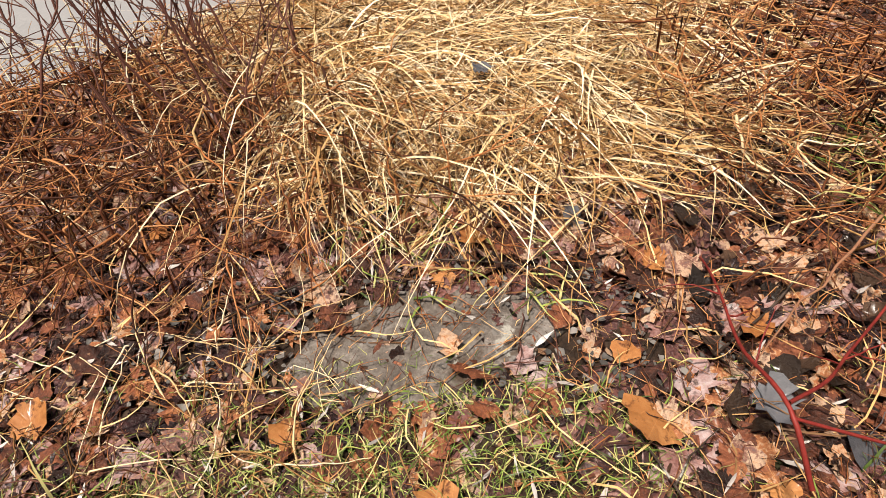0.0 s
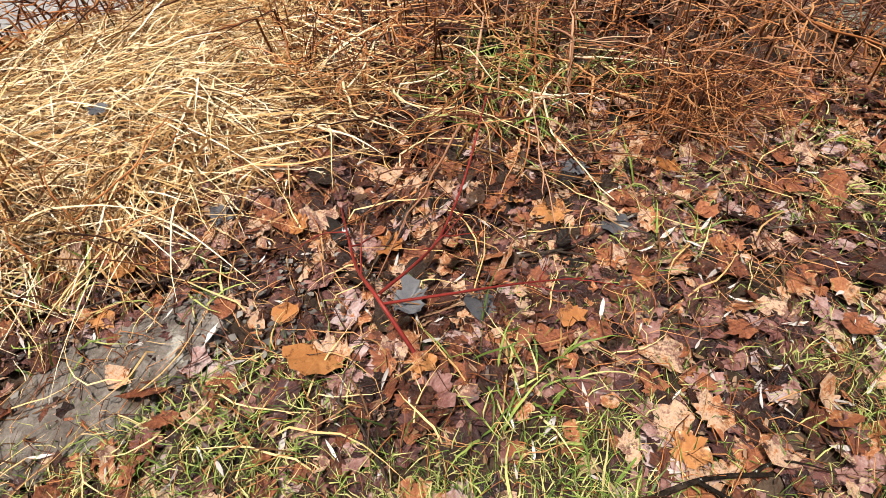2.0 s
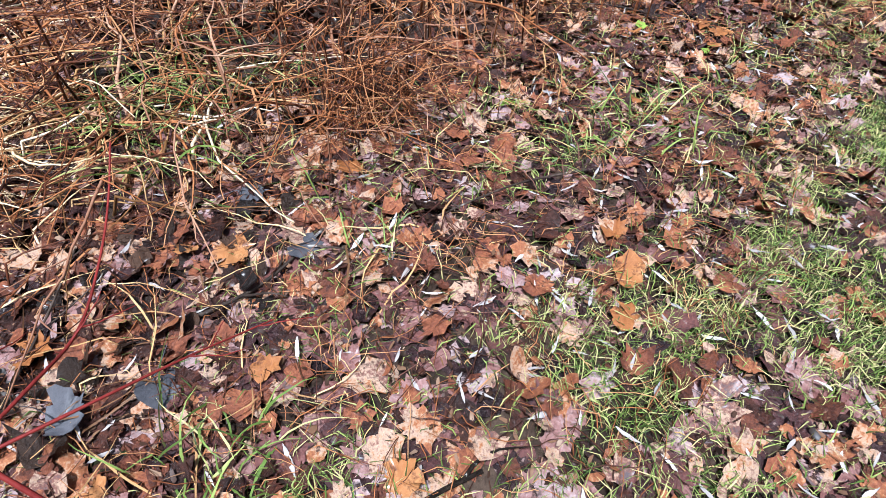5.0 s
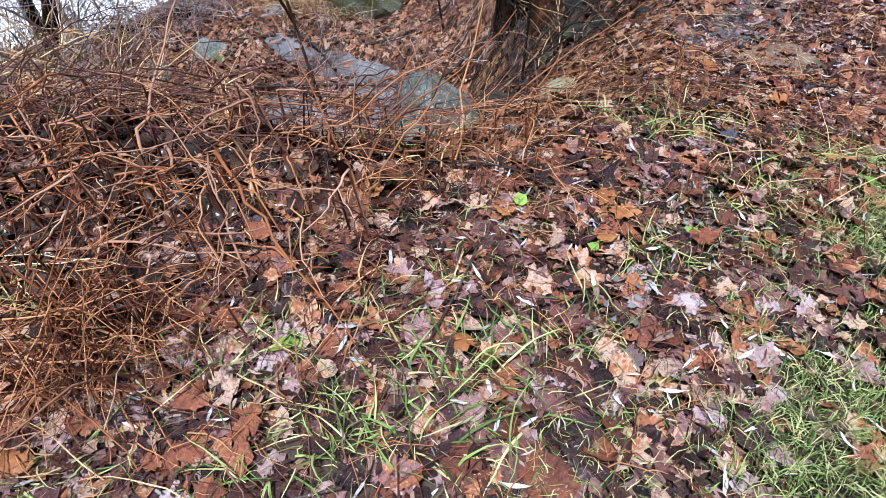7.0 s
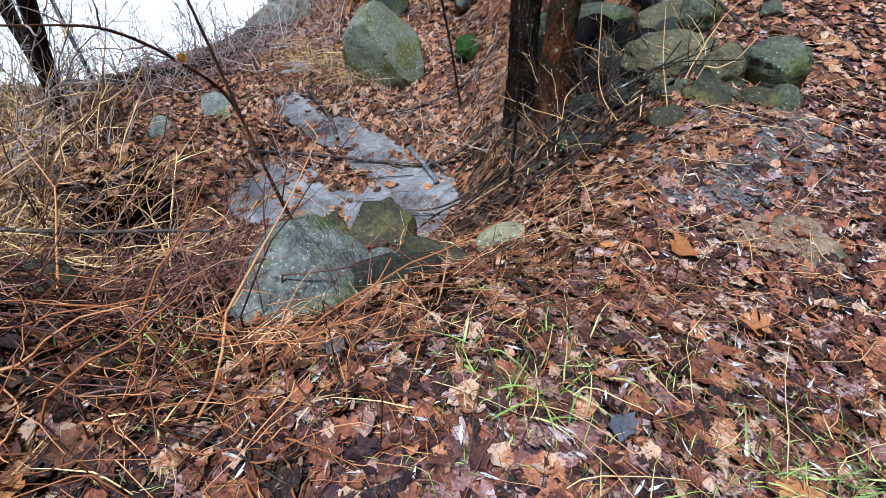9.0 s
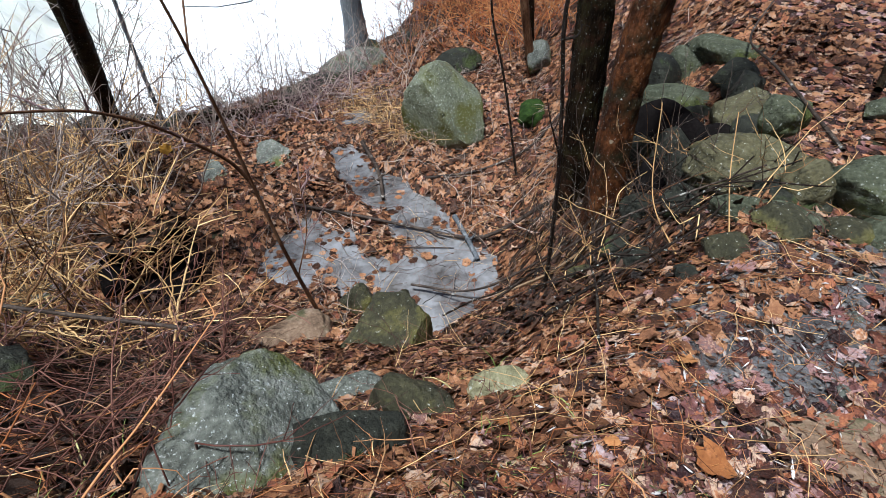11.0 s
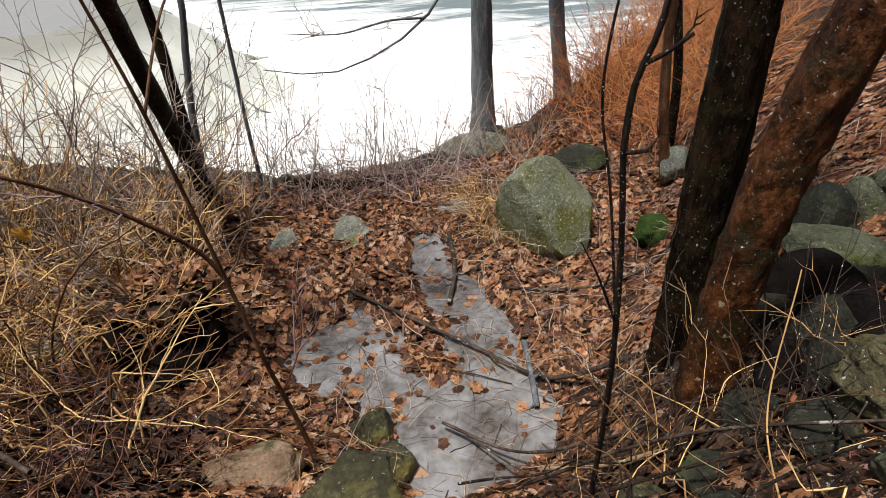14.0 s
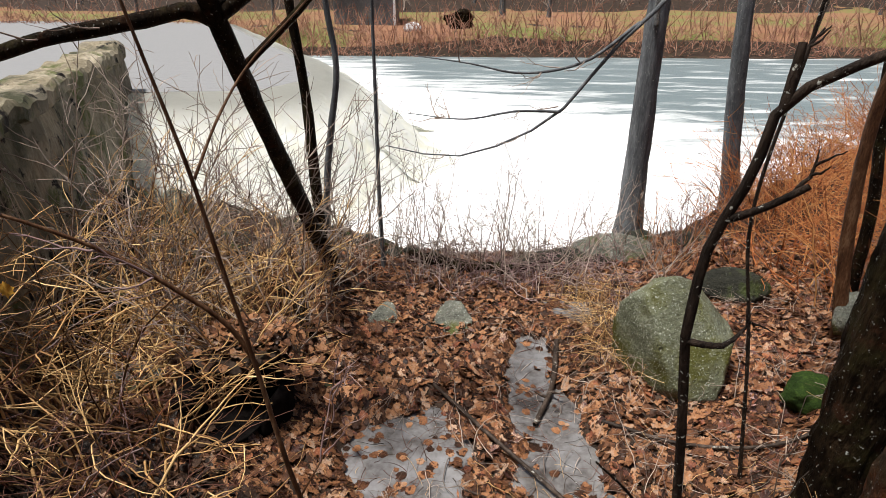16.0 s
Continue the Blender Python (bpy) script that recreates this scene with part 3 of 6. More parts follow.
def shoots(P, count, spread=55, length=(0.3, 0.8), lift=20, seg=7, start=0.25, jitter=9):
    """Side twigs that leave the lines P (n, k, 3) at chance places."""
    n, k, _ = P.shape
    which = rng.integers(0, n, count)
    at = rng.uniform(start, 1, count) * (k - 1)
    i = np.minimum(at.astype(int), k - 2)
    f = (at - i)[:, None]
    base = P[which, i] * (1 - f) + P[which, i + 1] * f
    d = P[which, i + 1] - P[which, i]
    az = np.degrees(np.arctan2(d[:, 1], d[:, 0])) + rng.choice([-1, 1], count) * rng.uniform(0.4, 1.3, count) * spread
    el = np.degrees(np.arctan2(d[:, 2], np.hypot(d[:, 0], d[:, 1])))
    e0 = el * 0.6 + rng.normal(0, 18, count)
    L = rng.uniform(*length, count) * (1.15 - 0.7 * at / (k - 1))
    return stems(base, az, e0, e0 + rng.normal(lift, 18, count), L, seg, rng.normal(0, 25, count), jitter)


def scatter(n, x0, x1, y0, y1, keep=None):
    """Chance places on the ground within a rectangle; keep(x, y) gives the chance that one stays."""
    x, y = rng.uniform(x0, x1, n), rng.uniform(y0, y1, n)
    if keep is not None:
        ok = rng.uniform(0, 1, n) < keep(x, y)
        x, y = x[ok], y[ok]
    return np.stack([x, y, height(x, y)], 1)


def blob(x, y, cx, cy, rx, ry):
    """1 inside a soft uneven patch, 0 outside."""
    d = np.hypot((x - cx) / rx, (y - cy) / ry) + 0.18 * wave(x, y, 0.45, cx)
    return np.clip((1.15 - d) / 0.3, 0, 1)


HALF_LEAF = [(0, 1.0), (0.13, 0.80), (0.34, 0.82), (0.36, 0.62), (0.60, 0.70), (0.68, 0.54), (0.92, 0.44), (0.80, 0.22), (0.84, 0.02), (0.64, -0.10), (0.58, -0.38), (0.26, -0.36), (0.03, -0.34)]
MAPLE = np.array(HALF_LEAF + [(-x, y) for x, y in HALF_LEAF[:0:-1]])
RAGGED = np.array([(0, 1.0), (0.28, 0.78), (0.58, 0.70), (0.66, 0.42), (0.92, 0.26), (0.82, -0.08), (0.62, -0.46), (0.22, -0.5), (-0.2, -0.52), (-0.58, -0.46), (-0.80, -0.08), (-0.95, 0.24), (-0.70, 0.44), (-0.58, 0.74), (-0.26, 0.76)])
OVAL = np.array([(0, 1.0), (0.13, 0.6), (0.17, 0.2), (0.14, -0.2), (0.06, -0.6), (0, -0.95), (-0.06, -0.6), (-0.14, -0.2), (-0.17, 0.2), (-0.13, 0.6)])


def leaves(places, size, outline, tilt=22, curl=0.35, lift=(0.004, 0.035), level=None):
    """Dead leaves that lie on the ground: fans round a midpoint, each curled and tilted by chance."""
    n, k = len(places), len(outline)
    size = np.broadcast_to(np.asarray(size, float), (n,))
    flat = np.concatenate([[(0, 0.05)], outline])
    p = np.repeat(flat[None], n, 0) * (1 + rng.normal(0, 0.13, (n, k + 1, 2)))
    p[:, :, 0] *= rng.uniform(0.65, 1.1, n)[:, None]
    a = rng.uniform(0, 2 * np.pi, n)
    dx = p[:, :, 0] * np.cos(a)[:, None] + p[:, :, 1] * np.sin(a)[:, None]
    r2 = (p**2).sum(2)
    z = curl * (rng.normal(0, 0.7, n)[:, None] * dx**2 + rng.normal(0.15, 0.5, n)[:, None] * r2 * 0.6 + rng.normal(0, 0.16, (n, k + 1)))
    z[:, 1::2] += curl * 0.12
    L = np.stack([p[:, :, 0], p[:, :, 1], z], 2) * (size / 2)[:, None, None]
    yaw = rng.uniform(0, 2 * np.pi, n)
    c, s = np.cos(yaw)[:, None], np.sin(yaw)[:, None]
    W = np.stack([L[:, :, 0] * c - L[:, :, 1] * s, L[:, :, 0] * s + L[:, :, 1] * c, L[:, :, 2]], 2)
    x, y = places[:, 0], places[:, 1]
    h = 0.04
    gx = (height(x + h, y) - height(x - h, y)) / (2 * h) + np.tan(np.radians(rng.normal(0, tilt, n)))
    gy = (height(x, y + h) - height(x, y - h)) / (2 * h) + np.tan(np.radians(rng.normal(0, tilt, n)))
    if level is not None:
        gx, gy = np.where(level, 0.02 * gx, gx), np.where(level, 0.02 * gy, gy)
        W[:, :, 2] = np.where(level[:, None], W[:, :, 2] * 0.15, W[:, :, 2])
    gx, gy = np.clip(gx, -1.1, 1.1), np.clip(gy, -1.1, 1.1)
    W[:, :, 2] += W[:, :, 0] * gx[:, None] + W[:, :, 1] * gy[:, None]
    shrink = 1 / np.sqrt(1 + gx**2 + gy**2)
    W[:, :, 0] *= shrink[:, None] ** 0.5
    W[:, :, 1] *= shrink[:, None] ** 0.5
    W += places[:, None, :]
    W[:, :, 2] += rng.uniform(*lift, n)[:, None]
    i = np.arange(n)[:, None] * (k + 1)
    j = np.arange(k)[None, :]
    F = np.stack([np.broadcast_to(i, (n, k)), i + 1 + j, i + 1 + (j + 1) % k], 2).reshape(-1, 3)
    return W.reshape(-1, 3), F[:, ::-1], np.repeat(flat[None], n, 0).reshape(-1, 2)


def stone_mesh(name, size, seed, cuts=7, rough=0.10, sub=4, faces=(), hard=0.86):
    """A weathered stone of that size about its own middle: a ball cut by chance planes, then roughened."""
    r = np.random.default_rng(seed)
    bm = bmesh.new()
    bmesh.ops.create_icosphere(bm, subdivisions=sub, radius=1.0)
    planes = [(Vector(r.normal(0, 1, 3)).normalized(), r.uniform(0.55, 0.85)) for _ in range(cuts)] + [(Vector(f[:3]).normalized(), f[3]) for f in faces]
    off = Vector(r.uniform(-50, 50, 3))
    for v in bm.verts:
        p = v.co.copy()
        for nrm, d in planes:
            over = p.dot(nrm) - d
            if over > 0:
                p -= nrm * over * hard
        p *= 1 + rough * noise.fractal(p * 1.6 + off, 0.8, 2.1, 4) + 0.025 * noise.fractal(p * 7 + off, 0.9, 2.0, 3)
        v.co = Vector((p.x * size[0] / 2, p.y * size[1] / 2, p.z * size[2] / 2)) * 1.06
    for f in bm.faces:
        f.smooth = True
    me = bpy.data.meshes.new(name)
    bm.to_mesh(me)
    bm.free()
    return me


def stone(name, place, size, turn, material, seed, label, group="", tilt=(0, 0), **how):
    me = stone_mesh(name, size, seed, **how)
    me.materials.append(material)
    ob = new(name, me)
    ob.matrix_world = pose(*place, tilt[0], tilt[1], turn)
    return tagged(ob, label, "stone" if min(size) < 0.45 else "boulder", group)


def thing(name, place, label, category, group=""):
    """An empty at a thing's base, to parent its parts."""
    ob = new(name)
    ob.location = place
    ob.empty_display_size = 0.1
    return tagged(ob, label, category, group)


def under(parent, VF):
    """Move world points into the space of a thing that stands at its base."""
    return (np.asarray(VF[0]) - np.array(parent.location), *VF[1:])

# ---- ground, water, walls ----
def spread(fine0, fine1, cell, far0, far1):
    """Grid lines: close together between fine0 and fine1, ever wider out to far0 and far1."""
    mid = np.arange(fine0, fine1 + cell / 2, cell)
    hi, lo, d = [], [], cell
    v = mid[-1]
    while v < far1:
        d = min(d * 1.22, 25)
        v += d
        hi.append(v)
    d, v = cell, mid[0]
    while v > far0:
        d = min(d * 1.22, 25)
        v -= d
        lo.append(v)
    return np.concatenate([lo[::-1], mid, hi])


def grid_mesh(xs, ys, zf):
    X, Y = np.meshgrid(xs, ys)
    V = np.stack([X, Y, zf(X, Y)], 2).reshape(-1, 3)
    nx = len(xs)
    i = (np.arange(len(ys) - 1)[:, None] * nx + np.arange(nx - 1)[None, :])
    return V, np.stack([i, i + 1, i + nx + 1, i + nx], 2).reshape(-1, 4)


def rough_ground(x, y):
    near = np.exp(-(np.maximum(0, np.hypot(x - 4, y - 3) - 6) / 4) ** 2)
    return height(x, y) + near * (0.012 * wave(x, y, 0.11, 3.0) + 0.008 * wave(x, y, 0.05, 5.0))


ground = solid("ground", grid_mesh(spread(-3, 9.5, 0.045, -420, 420), spread(-1.6, 9.5, 0.045, -420, 620), rough_ground), SOIL)
tagged(ground, "dark wet soil of a riverside bank sloping to a hollow", "ground", kind="structure")
mud = solid("ground_mud", grid_mesh(np.linspace(4.9, 7.9, 75), np.linspace(-0.2, 1.6, 45),
            lambda x, y: height(x, y) + 0.03 * (np.maximum(blob(x, y, 6.25, 0.72, 1.0, 0.5), blob(x, y, 7.1, 0.3, 0.5, 0.3)) - 0.62) + 0.012 * wave(x, y, 0.16, 6.0) + 0.007 * wave(x, y, 0.07, 3.0)), MUD)
tagged(mud, "wet grey mud of a trodden path", "mud", kind="structure")
pool = solid("water_pool", grid_mesh(np.linspace(3.6, 8.2, 24), np.linspace(2.5, 7.2, 24), lambda x, y: np.full_like(x, POOL)), POOL_WATER)
tagged(pool, "shallow grey puddle water among fallen leaves in the hollow", "puddle", kind="structure")


def river_z(x, y):
    near = np.exp(-((np.maximum(0, y - 10)) / 14) ** 2)
    return RIVER + near * (0.10 * wave(x, y, 1.3, 2.0) + 0.05 * wave(x, y, 0.4, 6.0)) + 0.02 * wave(x, y, 2.0)


river = solid("water_river", grid_mesh(spread(-6, 16, 0.2, -120, 160), spread(8, 26, 0.2, 7.9, 60), river_z), RIVER_WATER)
tagged(river, "wide white foaming river below a weir", "river", kind="structure")

CREST = along([(-2.1, 12.0, 0), (-0.9, 12.1, 0), (0.5, 12.5, 0), (1.0, 13.6, 0), (-0.1, 17.5, 0), (-3.5, 24.0, 0), (-8.1, 32.4, 0), (-15, 45, 0)], 260)[:, :2]
CREST = CREST + 0.05 * np.stack([wave(CREST[:, 0], CREST[:, 1], 0.5, 2.0), wave(CREST[:, 0], CREST[:, 1], 0.4, 5.0)], 1)


def reservoir_sheet():
    """The reservoir's still water, from the bank along the wall and out to the weir's crest."""
    edge = np.concatenate([np.linspace((2.9, 1.4), (-2.0, 11.9), 20), CREST])
    n = len(edge)
    far = np.stack([np.full(n, -90.0), np.linspace(-14, 50, n)], 1)
    rows = [np.concatenate([edge * (1 - u) + far * u, np.full((n, 1), RESERVOIR)], 1) for u in np.linspace(0, 1, 12) ** 1.5]
    i = (np.arange(11)[:, None] * n + np.arange(n - 1)[None, :])
    return np.concatenate(rows), np.stack([i, i + 1, i + n + 1, i + n], 2).reshape(-1, 4)


reservoir = solid("water_reservoir", reservoir_sheet(), RESERVOIR_WATER)
tagged(reservoir, "calm grey water held back above the weir", "reservoir", kind="structure")


def fall_sheet():
    """Water that curls over the crest and drops to the river."""
    t = np.gradient(CREST, axis=0)
    out = np.stack([t[:, 1], -t[:, 0]], 1)
    out /= np.linalg.norm(out, axis=1, keepdims=True)
    rows = []
    for u in np.linspace(0, 1, 24):
        d = 1.0 * np.sqrt(u) + 2.4 * u
        fallen = 1.25 * u**1.4 if u < 0.45 else 1 - (1 - 1.25 * 0.45**1.4) * ((1 - u) / 0.55) ** 1.7
        z = RESERVOIR + 0.003 - (RESERVOIR - RIVER + 0.08) * fallen
        lump = wave(CREST[:, 0] + 0.2 * u, CREST[:, 1], 0.35, 3.0) + 0.6 * wave(CREST[:, 0], CREST[:, 1] + 0.5 * u, 0.13, 9.0)
        p = CREST + out * (d * (1 + 0.14 * lump))[:, None]
        z = z + 0.14 * u * wave(CREST[:, 0], CREST[:, 1] + u, 0.25, 7.0) + 0.06 * u * wave(CREST[:, 0] + 2 * u, CREST[:, 1], 0.1, 4.0)
        rows.append(np.concatenate([p, np.broadcast_to(z, (len(CREST),))[:, None]], 1))
    n = len(CREST)
    i = (np.arange(23)[:, None] * n + np.arange(n - 1)[None, :])
    return np.concatenate(rows), np.stack([i, i + 1, i + n + 1, i + n], 2).reshape(-1, 4)


fall = solid("water_fall", fall_sheet(), FALL_WATER)
tagged(fall, "white water pouring over a curved weir crest", "waterfall", kind="structure")


def abutment():
    """The concrete side wall of the weir: a leaning face with an uneven top, from the bank out to the crest."""
    bm = bmesh.new()
    d, nrm = Vector((-0.423, 0.906)), Vector((0.906, 0.423))
    a = Vector((2.1, 3.2))
    rows = []
    steps_n = 90
    for i in range(steps_n + 1):
        s = i / steps_n * 10.0
        c = a + d * s
        wob = 0.09 * noise.noise(Vector((s * 0.9, 0, 3)))
        top = -0.12 + 0.10 * noise.noise(Vector((s * 1.3, 1, 0))) + 0.05 * noise.noise(Vector((s * 4.1, 1, 5))) + 0.10 * step((s - 8.9) / 0.4) * step((9.9 - s) / 0.2)
        ring = []
        for off, z in ((0.45, -3.8), (0.40, -3.0), (0.34, -2.4), (0.31, -2.0), (0.27, -1.6), (0.24, -1.2), (0.21, -0.9), (0.19, -0.6), (0.16, top - 0.24), (0.22, top - 0.20), (0.22, top - 0.06), (0.17, top), (0.02, top + 0.02), (-0.2, top - 0.01), (-0.40, top - 0.02), (-0.45, top - 0.08), (-0.45, -3.8)):
            p = c + nrm * (off + wob + 0.07 * noise.noise(Vector((s * 2.1, z * 2.0, 7))) + 0.035 * noise.noise(Vector((s * 5.3, z * 5.0, off * 4))))
            ring.append(bm.verts.new((p.x, p.y, z + 0.05 * noise.noise(Vector((s * 3.7, z * 3.0 + off * 5, 2))))))
        rows.append(ring)
    for p, q in zip(rows, rows[1:]):
        for k in range(len(p)):
            bm.faces.new((p[k], q[k], q[(k + 1) % len(p)], p[(k + 1) % len(p)]))
    bm.faces.new(rows[0])
    bm.faces.new(rows[-1][::-1])
    bmesh.ops.recalc_face_normals(bm, faces=bm.faces)
    me = bpy.data.meshes.new("wall_abutment")
    bm.to_mesh(me)
    bm.free()
    me.materials.append(CONCRETE)
    return new("wall_abutment", me)


tagged(abutment(), "stained mossy concrete abutment wall beside the weir", "wall", kind="structure")

# ---- stones ----
def sit(x, y, size, sink=0.3):
    """The middle of a stone of that height, sunk by a share into the ground."""
    return (x, y, float(height(x, y)) + size[2] * (0.5 - sink))


def lay(name, x, y, size, turn, material, seed, label, group="", sink=0.3, tilt=(0, 0), **how):
    return stone(name, sit(x, y, size, sink), size, turn, material, seed, label, group, tilt, **how)


lay("boulder", 7.12, 5.66, (1.10, 0.95, 1.30), 0, BOULDER_STONE, 3, "large upright grey-green boulder with lichen standing in leaves", sink=0.24, cuts=0, rough=0.05,
    hard=0.93, faces=[(0.25, -0.72, 0.65, 0.46), (-0.88, -0.46, -0.05, 0.52), (0.6, -0.25, 0.75, 0.64), (-0.45, 0.2, -0.85, 0.8), (0.9, -0.4, -0.1, 0.82), (-0.5, -0.6, -0.5, 0.75)], sub=5)
lay("boulder", 3.80, 1.29, (0.64, 0.66, 0.60), -28, STONE, 11, "broad grey boulder speckled with white lichen", sink=0.46, cuts=0, rough=0.11, hard=0.9,
    faces=[(0.7, 0.05, 0.65, 0.56), (-0.8, 0.2, 0.5, 0.8), (0.05, -0.5, 0.8, 0.72), (0.7, -0.6, 0.2, 0.74)], sub=5)
lay("stone", 4.10, 1.13, (0.44, 0.34, 0.28), -28, DARK_STONE, 204, "low dark shoulder stone against a boulder", sink=0.42)
lay("boulder", 7.30, 9.10, (1.4, 0.95, 0.9), 8, STONE, 12, "low grey boulder at the river's edge below a tree", sink=0.72)
lay("boulder", 6.55, 8.75, (1.5, 0.7, 0.5), 12, DARK_STONE, 13, "long dark ledge of rock at the river's edge", sink=0.6)
stone("boulder", (4.64, 2.30, -1.80), (0.98, 0.6, 0.78), 28, OLIVE_STONE, 14, "dark mossy wedge-shaped boulder on the leafy slope", cuts=1, rough=0.08,
      faces=[(-0.36, -0.12, 0.9, 0.38), (0.98, -0.1, 0.05, 0.78), (0.1, -0.95, 0.1, 0.7), (-0.1, 0.9, 0.3, 0.7)], sub=5, hard=0.93)
lay("stone", 4.43, 1.29, (0.36, 0.30, 0.40), -28, OLIVE_STONE, 15, "dark wet rounded stone beside a boulder", sink=0.46, faces=[(0.2, -0.3, 0.9, 0.5), (0.1, -0.9, -0.1, 0.6)], cuts=4)
lay("boulder", 2.84, 2.42, (0.45, 0.35, 0.3), 10, DARK_STONE, 201, "black wet boulder deep in the brambles", sink=0.42)
lay("stone", 4.92, 3.58, (0.36, 0.32, 0.36), 5, OLIVE_STONE, 16, "small dark green stone at the puddle's edge", sink=0.5)
lay("stone", 5.0, 3.22, (0.40, 0.30, 0.30), 30, OLIVE_STONE, 36, "low dark mossy stone at the puddle's edge", sink=0.4)
lay("stone", 4.24, 2.86, (0.72, 0.42, 0.34), -15, TAN_STONE, 17, "flat brown stone lying among leaves", sink=0.5, cuts=5, rough=0.2,
    faces=[(0.05, 0.0, 1.0, 0.5), (0.0, -1.0, 0.2, 0.6), (-0.9, -0.3, 0.1, 0.65), (0.95, -0.1, 0.2, 0.7), (0.3, -0.4, 0.8, 0.55)])
lay("stone", 4.815, 1.17, (0.30, 0.16, 0.14), -20, LICHEN_STONE, 18, "small flat pale yellowish stone in the leaves", sink=0.2)
lay("stone", 4.20, 1.63, (0.46, 0.28, 0.18), -20, STONE, 19, "small flat grey stone between boulders", sink=0.45)
lay("stone", 4.32, 6.32, (0.36, 0.40, 0.12), 12, STONE, 20, "flat grey stone in brown leaves", sink=0.2, tilt=(28, 8), cuts=3, hard=0.95, faces=[(0, 0, 1, 0.4), (0.9, 0.4, 0, 0.7), (-0.7, 0.7, 0, 0.7)])
lay("stone", 5.03, 6.46, (0.46, 0.50, 0.14), -8, STONE, 21, "flat pale stone slab in brown leaves", sink=0.2, tilt=(26, -4), cuts=3, hard=0.95, faces=[(0, 0, 1, 0.4), (0.8, 0.6, 0, 0.75), (-0.9, 0.3, 0, 0.7)])
lay("boulder", 8.3, 7.35, (0.85, 0.5, 0.42), 8, DARK_STONE, 22, "low dark green stone behind the big boulder", sink=0.25)
lay("stone", 9.0, 6.2, (0.5, 0.42, 0.5), 40, STONE, 23, "grey stone beside a slim trunk", sink=0.25)
lay("stone", 5.53, 0.17, (0.66, 0.52, 0.22), -38, TAN_STONE, 24, "flat brown stone set in the leafy path", sink=0.62, cuts=2, hard=0.95, faces=[(0, 0, 1, 0.42), (1, 0.1, 0, 0.68), (-1, 0.15, 0, 0.7), (0.1, 1, 0, 0.66), (-0.1, -1, 0.1, 0.64)])
lay("stone", -0.06, 0.82, (0.74, 0.38, 0.09), 13, MUD_STONE, 25, "flat muddy stone slab trodden into the path", sink=0.40, cuts=2, faces=[(0, 0, 1, 0.35), (0.5, -0.8, 0.1, 0.6)])
lay("stone", 0.75, 8.7, (0.65, 0.6, 0.75), 14, STONE, 26, "grey stone at the foot of the concrete wall", sink=0.25)
lay("boulder", -0.6, 8.9, (1.1, 0.8, 0.7), 50, DARK_STONE, 27, "dark boulder at the foot of the concrete wall", sink=0.25)
lay("boulder", 1.3, 7.4, (0.9, 0.7, 0.6), 80, DARK_STONE, 28, "dark boulder half hidden by brush", sink=0.25)
lay("stone", 2.45, 4.8, (0.46, 0.34, 0.22), 10, STONE, 29, "flat grey stone under bare twigs", sink=0.25)
for i, (x, y, a) in enumerate([(1.0, 6.4, 1.0), (0.5, 7.6, 1.1), (1.7, 6.9, 0.8), (1.5, 5.7, 0.9), (0.1, 8.6, 1.0), (2.1, 7.7, 0.6)]):
    lay("boulder", x, y, (a, a * 0.8, a * 0.8), 40 * i, DARK_STONE, 140 + i, "dark wet boulder at the foot of the wall", "wall-foot boulders", sink=0.25, cuts=10)
# a hollow under a slab; black stone colour stands in for its shade
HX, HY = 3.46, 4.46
lay("stone", HX - 0.33, HY + 0.08, (0.26, 0.55, 0.44), 10, SHADE_BLACK, 31, "side stone of a hollow, black for its shade", sink=0.15)
lay("stone", HX + 0.31, HY + 0.14, (0.20, 0.45, 0.38), -15, SHADE_BLACK, 32, "side stone of a hollow, black for its shade", sink=0.2)
lay("stone", HX, HY + 0.44, (0.72, 0.3, 0.75), 0, SHADE_BLACK, 30, "back stone of a hollow, black for its shade", sink=0.3)
lay("stone", HX, HY + 0.02, (0.50, 0.66, 0.07), 0, SHADE_BLACK, 35, "floor stone of a hollow, black for its shade", sink=0.05)
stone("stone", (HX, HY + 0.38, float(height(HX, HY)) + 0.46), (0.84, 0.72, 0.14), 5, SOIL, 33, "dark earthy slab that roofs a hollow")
# moss-grown stone and the tumbled wall by the twin trunks
lay("stone", 8.12, 5.18, (0.46, 0.36, 0.30), 20, MOSS, 34, "low stone covered in bright green moss", sink=0.25, rough=0.2)
